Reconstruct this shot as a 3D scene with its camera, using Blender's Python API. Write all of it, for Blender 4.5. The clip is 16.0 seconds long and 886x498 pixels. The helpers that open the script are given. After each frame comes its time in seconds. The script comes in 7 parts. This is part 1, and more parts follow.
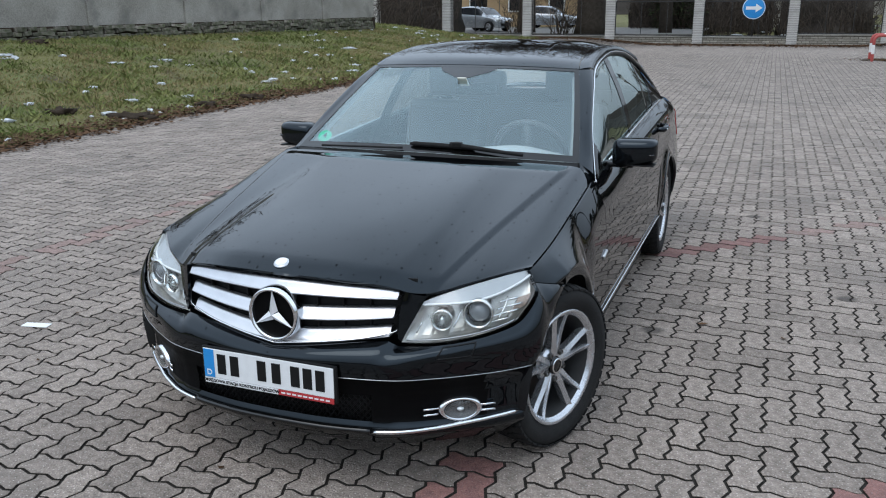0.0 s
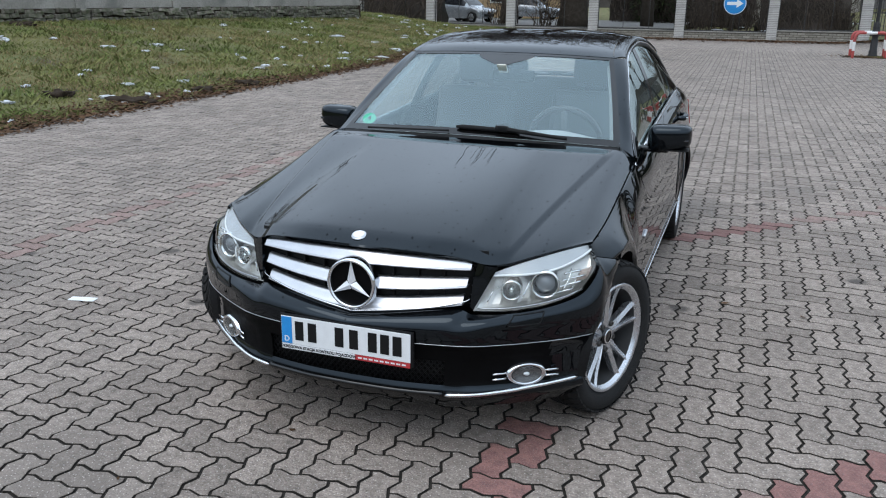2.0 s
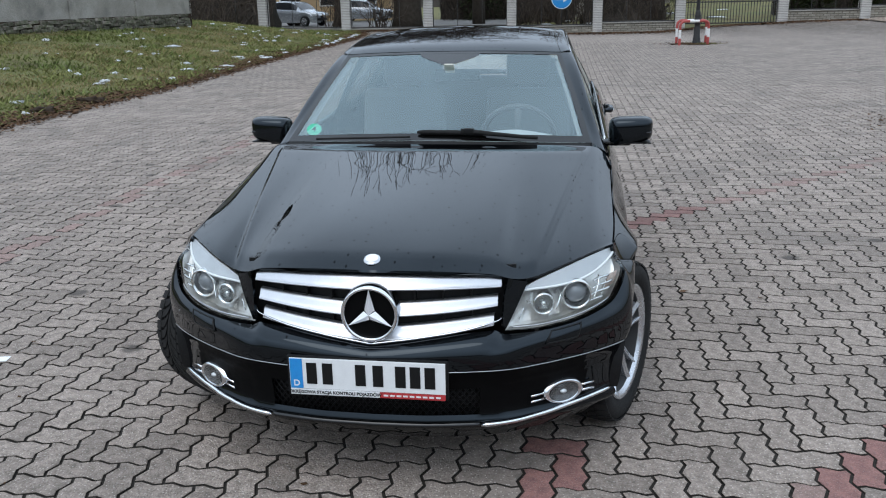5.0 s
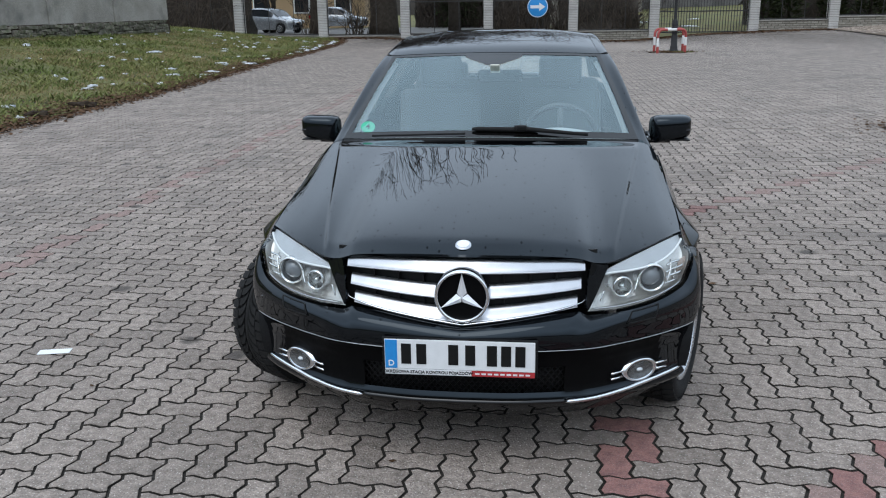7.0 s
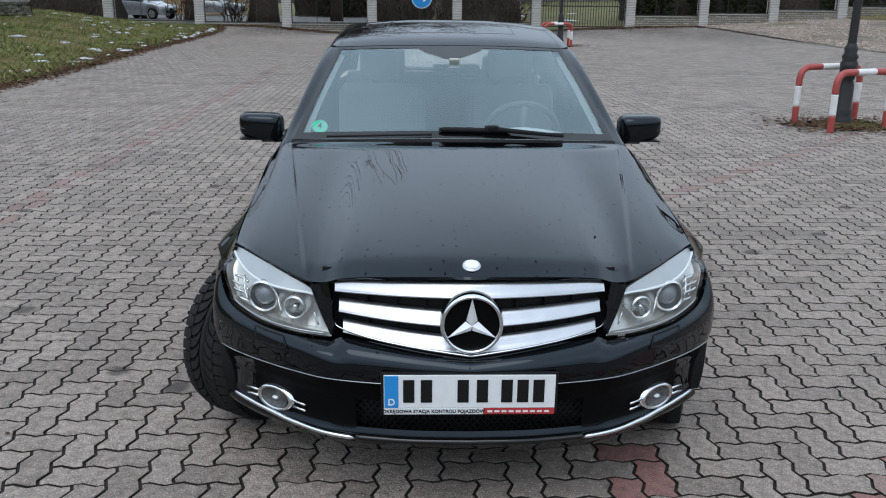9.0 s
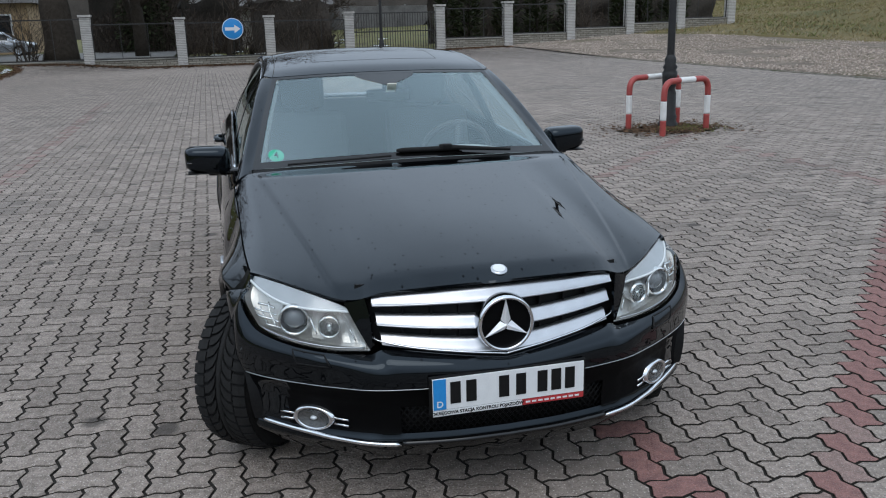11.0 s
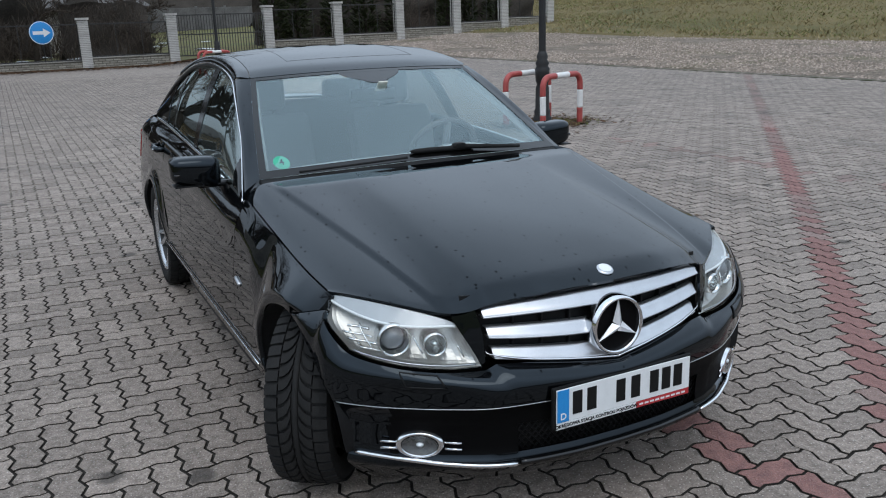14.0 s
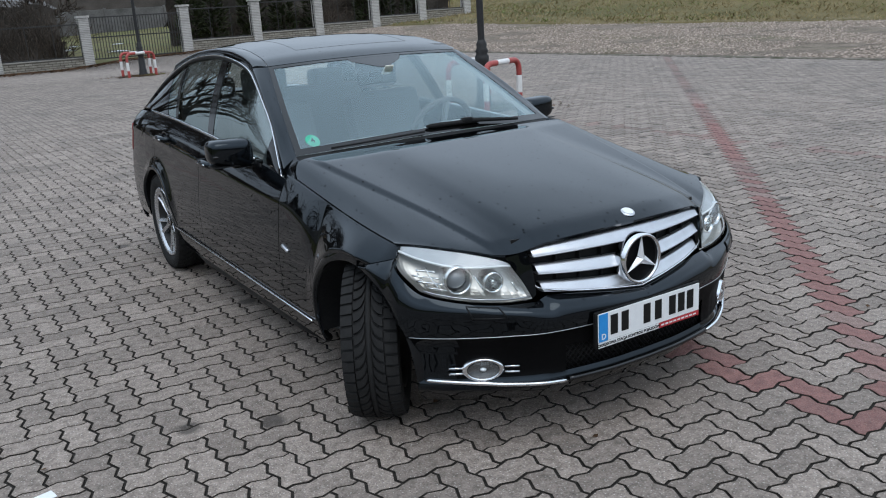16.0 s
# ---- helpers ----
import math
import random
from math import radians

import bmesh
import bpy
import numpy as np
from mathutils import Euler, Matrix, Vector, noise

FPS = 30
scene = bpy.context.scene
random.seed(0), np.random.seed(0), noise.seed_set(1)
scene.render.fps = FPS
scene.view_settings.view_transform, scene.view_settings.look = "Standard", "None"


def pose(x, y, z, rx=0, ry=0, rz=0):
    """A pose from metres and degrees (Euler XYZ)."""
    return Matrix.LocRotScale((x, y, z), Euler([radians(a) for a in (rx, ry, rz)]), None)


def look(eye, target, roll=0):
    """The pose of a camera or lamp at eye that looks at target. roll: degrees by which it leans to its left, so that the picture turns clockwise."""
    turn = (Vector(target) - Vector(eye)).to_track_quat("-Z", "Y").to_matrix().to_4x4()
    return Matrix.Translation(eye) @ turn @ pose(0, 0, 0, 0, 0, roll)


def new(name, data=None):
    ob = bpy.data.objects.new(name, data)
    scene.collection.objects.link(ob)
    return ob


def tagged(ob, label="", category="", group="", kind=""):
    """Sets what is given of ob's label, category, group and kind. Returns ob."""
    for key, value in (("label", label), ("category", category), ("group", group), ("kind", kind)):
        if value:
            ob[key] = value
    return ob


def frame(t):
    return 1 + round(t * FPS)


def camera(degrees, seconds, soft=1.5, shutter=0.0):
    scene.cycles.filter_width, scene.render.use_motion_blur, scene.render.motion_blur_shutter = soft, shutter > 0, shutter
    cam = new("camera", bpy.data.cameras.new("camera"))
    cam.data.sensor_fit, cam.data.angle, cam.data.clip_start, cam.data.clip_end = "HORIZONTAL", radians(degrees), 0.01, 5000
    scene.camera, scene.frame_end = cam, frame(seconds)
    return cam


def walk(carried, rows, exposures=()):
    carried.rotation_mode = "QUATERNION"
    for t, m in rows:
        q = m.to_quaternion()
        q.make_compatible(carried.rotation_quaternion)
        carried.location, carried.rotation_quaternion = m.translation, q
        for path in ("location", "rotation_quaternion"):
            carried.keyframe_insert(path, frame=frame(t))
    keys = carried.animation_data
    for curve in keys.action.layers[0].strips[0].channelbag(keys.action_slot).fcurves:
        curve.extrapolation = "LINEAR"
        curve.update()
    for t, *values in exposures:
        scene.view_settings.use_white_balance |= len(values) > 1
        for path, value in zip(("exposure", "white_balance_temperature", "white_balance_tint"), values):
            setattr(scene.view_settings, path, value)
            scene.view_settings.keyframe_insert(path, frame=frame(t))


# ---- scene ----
cam = camera(55.5, 16.0, soft=1.1)
EXPOSURES = [(0, 0.72), (0.6, 0.90), (1.2, 1.04), (2, 0.76), (2.5, 0.72), (3, 0.90), (3.6, 1.03), (4.2, 0.74), (6.5, 0.72), (7.5, 0.62), (9, 0.60), (11.5, 0.37), (13, 0.56), (14.5, 0.44), (15.3, 0.44), (16, 0.55)]
PATH = [
    (0, (0.014, 0.045, 1.638), (-0.675, 1.839, 1.082), -0.4),
    (0.5, (0.107, -0.077, 1.637), (-0.577, 1.718, 1.078), -0.1),
    (1, (0.134, -0.161, 1.65), (-0.552, 1.627, 1.074), -0.1),
    (1.5, (-0.024, -0.21, 1.642), (-0.706, 1.579, 1.062), 0.0),
    (2, (-0.236, -0.249, 1.631), (-0.867, 1.559, 1.054), 0.7),
    (2.5, (-0.346, -0.165, 1.617), (-0.93, 1.659, 1.043), 1.7),
    (3, (-0.437, 0.015, 1.621), (-1.007, 1.844, 1.044), 0.8),
    (3.5, (-0.513, 0.097, 1.616), (-1.05, 1.933, 1.032), 0.3),
    (4, (-0.694, 0.08, 1.612), (-1.094, 1.948, 1.021), -0.2),
    (4.2, (-0.792, 0.052, 1.606), (-1.14, 1.932, 1.018), -0.9),
    (6.3, (-0.988, -0.355, 1.611), (-1.237, 1.551, 1.057), -1.3),
    (6.5, (-1.067, -0.352, 1.598), (-1.314, 1.554, 1.046), -1.3),
    (7, (-1.266, -0.349, 1.588), (-1.47, 1.561, 1.031), -0.9),
    (7.5, (-1.349, -0.325, 1.587), (-1.486, 1.59, 1.027), 0.1),
    (8, (-1.412, -0.21, 1.562), (-1.48, 1.708, 1.001), 0.8),
    (8.5, (-1.519, -0.057, 1.579), (-1.54, 1.858, 1.005), 0.2),
    (9, (-1.681, 0.006, 1.578), (-1.6, 1.919, 1.0), 0.6),
    (9.2, (-1.778, 0.031, 1.575), (-1.561, 1.934, 0.998), 0.6),
    (11.3, (-2.456, -0.085, 1.585), (-1.951, 1.778, 1.064), -1.6),
    (11.5, (-2.536, -0.045, 1.58), (-2.026, 1.817, 1.058), -1.8),
    (12, (-2.623, 0.046, 1.579), (-2.048, 1.886, 1.046), -0.6),
    (12.5, (-2.62, 0.21, 1.58), (-2.022, 2.041, 1.041), -1.3),
    (13, (-2.692, 0.307, 1.587), (-2.077, 2.128, 1.037), -1.9),
    (13.5, (-2.913, 0.411, 1.582), (-2.116, 2.163, 1.035), -2.2),
    (14, (-3.085, 0.408, 1.574), (-2.209, 2.125, 1.041), -1.9),
    (14.5, (-3.221, 0.29, 1.569), (-2.319, 1.997, 1.046), -1.6),
    (15, (-3.367, 0.174, 1.592), (-2.43, 1.862, 1.071), -1.8),
    (15.5, (-3.52, 0.204, 1.573), (-2.53, 1.86, 1.045), -2.7),
    (16, (-3.684, 0.251, 1.566), (-2.654, 1.874, 1.011), -3.6),
]
walk(cam, [(t, look(eye, target, roll)) for t, eye, target, roll in PATH], exposures=EXPOSURES)

# ---- world and light: an overcast winter day ----
SUN_EL, SUN_AZ = 60.0, 200.0
world = bpy.data.worlds.new("overcast_sky")
scene.world = world
world.use_nodes = True
wn, wl = world.node_tree.nodes, world.node_tree.links
sky = wn.new("ShaderNodeTexSky")
sky.sky_type = "NISHITA"
sky.sun_disc = False
sky.sun_elevation, sky.sun_rotation = radians(SUN_EL), radians(SUN_AZ)
sky.air_density, sky.dust_density, sky.ozone_density = 1.0, 2.0, 2.0
grey = wn.new("ShaderNodeHueSaturation")
grey.inputs["Saturation"].default_value = 0.42
wl.new(sky.outputs["Color"], grey.inputs["Color"])
# a closed cloud layer, brighter overhead than at the horizon
cloud = wn.new("ShaderNodeMix")
cloud.data_type = "RGBA"
cloud.inputs["Factor"].default_value = 0.82
cloud.inputs["B"].default_value = (4.78, 5.75, 6.95, 1)
wl.new(grey.outputs["Color"], cloud.inputs["A"])
way_up, split, lift = wn.new("ShaderNodeTexCoord"), wn.new("ShaderNodeSeparateXYZ"), wn.new("ShaderNodeMapRange")
wl.new(way_up.outputs["Generated"], split.inputs[0])
wl.new(split.outputs["Z"], lift.inputs["Value"])
lift.inputs["From Max"].default_value = 0.45
lift.inputs["To Min"].default_value, lift.inputs["To Max"].default_value = 0.32, 1.10
veil = wn.new("ShaderNodeTexNoise")
veil.inputs["Scale"].default_value, veil.inputs["Detail"].default_value = 2.2, 4
wl.new(way_up.outputs["Generated"], veil.inputs["Vector"])
uneven = wn.new("ShaderNodeMapRange")
uneven.inputs["From Min"].default_value, uneven.inputs["From Max"].default_value = 0.3, 0.7
uneven.inputs["To Min"].default_value, uneven.inputs["To Max"].default_value = 0.88, 1.12
wl.new(veil.outputs["Fac"], uneven.inputs["Value"])
both_f = wn.new("ShaderNodeMath")
both_f.operation = "MULTIPLY"
wl.new(lift.outputs["Result"], both_f.inputs[0])
wl.new(uneven.outputs["Result"], both_f.inputs[1])
dim = wn.new("ShaderNodeVectorMath")
dim.operation = "SCALE"
wl.new(cloud.outputs["Result"], dim.inputs[0])
wl.new(both_f.outputs[0], dim.inputs["Scale"])
wl.new(dim.outputs["Vector"], wn["Background"].inputs["Color"])
wn["Background"].inputs["Strength"].default_value = 0.15
sun = new("sun", bpy.data.lights.new("sun", "SUN"))
sun.data.energy, sun.data.angle, sun.data.color = 0.5, radians(40), (1.0, 0.98, 0.96)
sun.rotation_euler = (radians(90 - SUN_EL), 0, radians(180 - SUN_AZ))

# ---- materials ----
def nodes_of(name):
    m = bpy.data.materials.new(name)
    m.use_nodes = True
    return m, m.node_tree.nodes, m.node_tree.links, m.node_tree.nodes["Principled BSDF"]


def surface(name, a, b=None, rough=0.6, metal=0.0, scale=30.0, fine=300.0, bump=0.15, island=0.0, coat=0.0, stain=None, stain_scale=1.2, spread=0.12, obj=0.0, speck=None, speck_scale=90.0, spot=None):
    """Two-scale noise between the colours a and b, a stain colour in broad patches, fine bump, and chance by piece."""
    m, n, l, p = nodes_of(name)
    b = b or tuple(0.75 * c for c in a)
    co = n.new("ShaderNodeTexCoord")
    t1, t2 = n.new("ShaderNodeTexNoise"), n.new("ShaderNodeTexNoise")
    t1.inputs["Scale"].default_value, t2.inputs["Scale"].default_value = scale, fine
    t1.inputs["Detail"].default_value, t2.inputs["Detail"].default_value = 6, 3
    for t in (t1, t2):
        l.new(co.outputs["Object"], t.inputs["Vector"])
    mix = n.new("ShaderNodeMix")
    mix.data_type = "RGBA"
    mix.inputs["A"].default_value, mix.inputs["B"].default_value = (*a, 1), (*b, 1)
    add = n.new("ShaderNodeMath")
    add.operation = "ADD"
    l.new(t1.outputs["Fac"], add.inputs[0])
    l.new(t2.outputs["Fac"], add.inputs[1])
    ramp = n.new("ShaderNodeMapRange")
    ramp.inputs["From Min"].default_value, ramp.inputs["From Max"].default_value = 0.75, 1.25
    l.new(add.outputs[0], ramp.inputs["Value"])
    l.new(ramp.outputs["Result"], mix.inputs["Factor"])
    out = mix.outputs["Result"]
    if stain:
        t3 = n.new("ShaderNodeTexNoise")
        t3.inputs["Scale"].default_value, t3.inputs["Detail"].default_value = stain_scale, 8
        l.new(co.outputs["Object"], t3.inputs["Vector"])
        r3 = n.new("ShaderNodeMapRange")
        r3.inputs["From Min"].default_value, r3.inputs["From Max"].default_value = 0.52, 0.72
        l.new(t3.outputs["Fac"], r3.inputs["Value"])
        m3 = n.new("ShaderNodeMix")
        m3.data_type = "RGBA"
        l.new(r3.outputs["Result"], m3.inputs["Factor"])
        l.new(out, m3.inputs["A"])
        m3.inputs["B"].default_value = (*stain, 1)
        out = m3.outputs["Result"]
    if speck:
        vo = n.new("ShaderNodeTexVoronoi")
        vo.voronoi_dimensions = "2D"
        vo.inputs["Scale"].default_value = speck_scale
        l.new(co.outputs["Object"], vo.inputs["Vector"])
        rs_ = n.new("ShaderNodeMapRange")
        rs_.inputs["From Min"].default_value, rs_.inputs["From Max"].default_value = 0.06, 0.14
        rs_.inputs["To Min"].default_value, rs_.inputs["To Max"].default_value = 0.75, 0.0
        l.new(vo.outputs["Distance"], rs_.inputs["Value"])
        ms_ = n.new("ShaderNodeMix")
        ms_.data_type = "RGBA"
        l.new(rs_.outputs["Result"], ms_.inputs["Factor"])
        l.new(out, ms_.inputs["A"])
        ms_.inputs["B"].default_value = (*speck, 1)
        out = ms_.outputs["Result"]
    if spot:
        vs_ = n.new("ShaderNodeTexVoronoi")
        vs_.voronoi_dimensions = "2D"
        vs_.inputs["Scale"].default_value = 0.75
        wob = n.new("ShaderNodeVectorMath")
        wob.operation = "MULTIPLY_ADD"
        wob.inputs[1].default_value = (0.05, 0.05, 0.0)
        tn = n.new("ShaderNodeTexNoise")
        tn.inputs["Scale"].default_value = 24
        l.new(co.outputs["Object"], tn.inputs["Vector"])
        l.new(tn.outputs["Color"], wob.inputs[0])
        l.new(co.outputs["Object"], wob.inputs[2])
        l.new(wob.outputs["Vector"], vs_.inputs["Vector"])
        rk = n.new("ShaderNodeMapRange")
        rk.inputs["From Min"].default_value, rk.inputs["From Max"].default_value = 0.028, 0.05
        rk.inputs["To Min"].default_value, rk.inputs["To Max"].default_value = 0.8, 0.0
        l.new(vs_.outputs["Distance"], rk.inputs["Value"])
        mk = n.new("ShaderNodeMix")
        mk.data_type = "RGBA"
        l.new(rk.outputs["Result"], mk.inputs["Factor"])
        l.new(out, mk.inputs["A"])
        mk.inputs["B"].default_value = (*spot, 1)
        out = mk.outputs["Result"]
    if island or obj:
        hs = n.new("ShaderNodeHueSaturation")
        rv = n.new("ShaderNodeMapRange")
        s = island or obj
        rv.inputs["To Min"].default_value, rv.inputs["To Max"].default_value = 1 - s, 1 + s
        if island:
            l.new(n.new("ShaderNodeNewGeometry").outputs["Random Per Island"], rv.inputs["Value"])
        else:
            l.new(n.new("ShaderNodeObjectInfo").outputs["Random"], rv.inputs["Value"])
        l.new(rv.outputs["Result"], hs.inputs["Value"])
        l.new(out, hs.inputs["Color"])
        out = hs.outputs["Color"]
    l.new(out, p.inputs["Base Color"])
    rr = n.new("ShaderNodeMapRange")
    rr.inputs["To Min"].default_value, rr.inputs["To Max"].default_value = max(0.02, rough - spread), min(1, rough + spread)
    l.new(t1.outputs["Fac"], rr.inputs["Value"])
    l.new(rr.outputs["Result"], p.inputs["Roughness"])
    p.inputs["Metallic"].default_value = metal
    p.inputs["Coat Weight"].default_value = coat
    p.inputs["Coat Roughness"].default_value = 0.03
    if bump:
        bm_ = n.new("ShaderNodeBump")
        bm_.inputs["Strength"].default_value, bm_.inputs["Distance"].default_value = bump, 0.01
        l.new(add.outputs[0], bm_.inputs["Height"])
        l.new(bm_.outputs["Normal"], p.inputs["Normal"])
    return m


def glazing(name, tint, ior=1.5, rough=0.01, sheen=(1, 1, 1)):
    """Thin glass: clear through, with the gloss that grows towards the edge of sight."""
    m, n, l, p = nodes_of(name)
    n.remove(p)
    tr, gl, lw, mx = n.new("ShaderNodeBsdfTransparent"), n.new("ShaderNodeBsdfGlossy"), n.new("ShaderNodeLayerWeight"), n.new("ShaderNodeMixShader")
    tr.inputs["Color"].default_value = (*tint, 1)
    gl.inputs["Roughness"].default_value = rough
    gl.inputs["Color"].default_value = (*sheen, 1)
    lw.inputs["Blend"].default_value = 0.5
    pw, fr = n.new("ShaderNodeMath"), n.new("ShaderNodeMapRange")
    pw.operation = "POWER"
    pw.inputs[1].default_value = 5.0
    l.new(lw.outputs["Facing"], pw.inputs[0])
    l.new(pw.outputs[0], fr.inputs["Value"])
    fr.inputs["To Min"].default_value, fr.inputs["To Max"].default_value = ((ior - 1) / (ior + 1)) ** 2, 1.0
    l.new(fr.outputs[0], mx.inputs["Fac"])
    l.new(tr.outputs[0], mx.inputs[1])
    l.new(gl.outputs[0], mx.inputs[2])
    l.new(mx.outputs[0], n["Material Output"].inputs["Surface"])
    return m


def car_paint(name):
    """Black metallic lacquer with a film of dust and dried drops."""
    m, n, l, p = nodes_of(name)
    p.inputs["Base Color"].default_value = (0.0018, 0.002, 0.0024, 1)
    p.inputs["IOR"].default_value = 1.46
    p.inputs["Specular Tint"].default_value = (0.74, 0.88, 1.0, 1)
    co = n.new("ShaderNodeTexCoord")
    t = n.new("ShaderNodeTexNoise")
    t.inputs["Scale"].default_value, t.inputs["Detail"].default_value = 6, 8
    l.new(co.outputs["Object"], t.inputs["Vector"])
    r = n.new("ShaderNodeMapRange")
    r.inputs["From Min"].default_value, r.inputs["From Max"].default_value = 0.35, 0.7
    r.inputs["To Min"].default_value, r.inputs["To Max"].default_value = 0.008, 0.028
    l.new(t.outputs["Fac"], r.inputs["Value"])
    l.new(r.outputs["Result"], p.inputs["Roughness"])
    v = n.new("ShaderNodeTexVoronoi")
    v.inputs["Scale"].default_value = 26
    v.inputs["Randomness"].default_value = 1.0
    l.new(co.outputs["Object"], v.inputs["Vector"])
    d = n.new("ShaderNodeMapRange")
    d.inputs["From Min"].default_value, d.inputs["From Max"].default_value = 0.03, 0.11
    d.inputs["To Min"].default_value, d.inputs["To Max"].default_value = 1, 0
    l.new(v.outputs["Distance"], d.inputs["Value"])
    b = n.new("ShaderNodeBump")
    b.inputs["Strength"].default_value, b.inputs["Distance"].default_value = 0.12, 0.001
    l.new(d.outputs["Result"], b.inputs["Height"])
    l.new(b.outputs["Normal"], p.inputs["Normal"])
    # sparse dull specks where drops have dried
    mp = n.new("ShaderNodeMapping")
    mp.inputs["Scale"].default_value = (25, 17, 1.2)
    l.new(co.outputs["Object"], mp.inputs["Vector"])
    w = n.new("ShaderNodeTexVoronoi")
    w.voronoi_dimensions = "2D"
    w.inputs["Scale"].default_value = 1.0
    l.new(mp.outputs["Vector"], w.inputs["Vector"])
    few = n.new("ShaderNodeSeparateColor")
    l.new(w.outputs["Color"], few.inputs["Color"])
    size = n.new("ShaderNodeMapRange")
    size.inputs["From Min"].default_value, size.inputs["From Max"].default_value = 0.1, 1.0
    size.inputs["To Min"].default_value, size.inputs["To Max"].default_value = -0.06, 0.10
    l.new(few.outputs["Red"], size.inputs["Value"])
    spot = n.new("ShaderNodeMath")
    spot.operation = "GREATER_THAN"
    wob = n.new("ShaderNodeTexNoise")
    wob.inputs["Scale"].default_value = 160
    l.new(co.outputs["Object"], wob.inputs["Vector"])
    edge_ = n.new("ShaderNodeMath")
    edge_.operation = "MULTIPLY_ADD"
    edge_.inputs[1].default_value, edge_.inputs[2].default_value = 0.05, -0.025
    l.new(wob.outputs["Fac"], edge_.inputs[0])
    dist = n.new("ShaderNodeMath")
    l.new(w.outputs["Distance"], dist.inputs[0])
    l.new(edge_.outputs[0], dist.inputs[1])
    l.new(dist.outputs[0], spot.inputs[0])
    up_ = n.new("ShaderNodeSeparateXYZ")
    l.new(co.outputs["Normal"], up_.inputs[0])
    flat_ = n.new("ShaderNodeMath")
    flat_.operation = "GREATER_THAN"
    flat_.inputs[1].default_value = 0.6
    l.new(up_.outputs["Z"], flat_.inputs[0])
    lim = n.new("ShaderNodeMath")
    lim.operation = "MULTIPLY"
    l.new(size.outputs["Result"], lim.inputs[0])
    l.new(flat_.outputs[0], lim.inputs[1])
    l.new(lim.outputs[0], spot.inputs[1])
    dull = n.new("ShaderNodeMapRange")
    dull.inputs["To Min"].default_value, dull.inputs["To Max"].default_value = 0.12, 0.5
    l.new(spot.outputs[0], dull.inputs["Value"])
    l.new(dull.outputs["Result"], p.inputs["Specular IOR Level"])
    return m


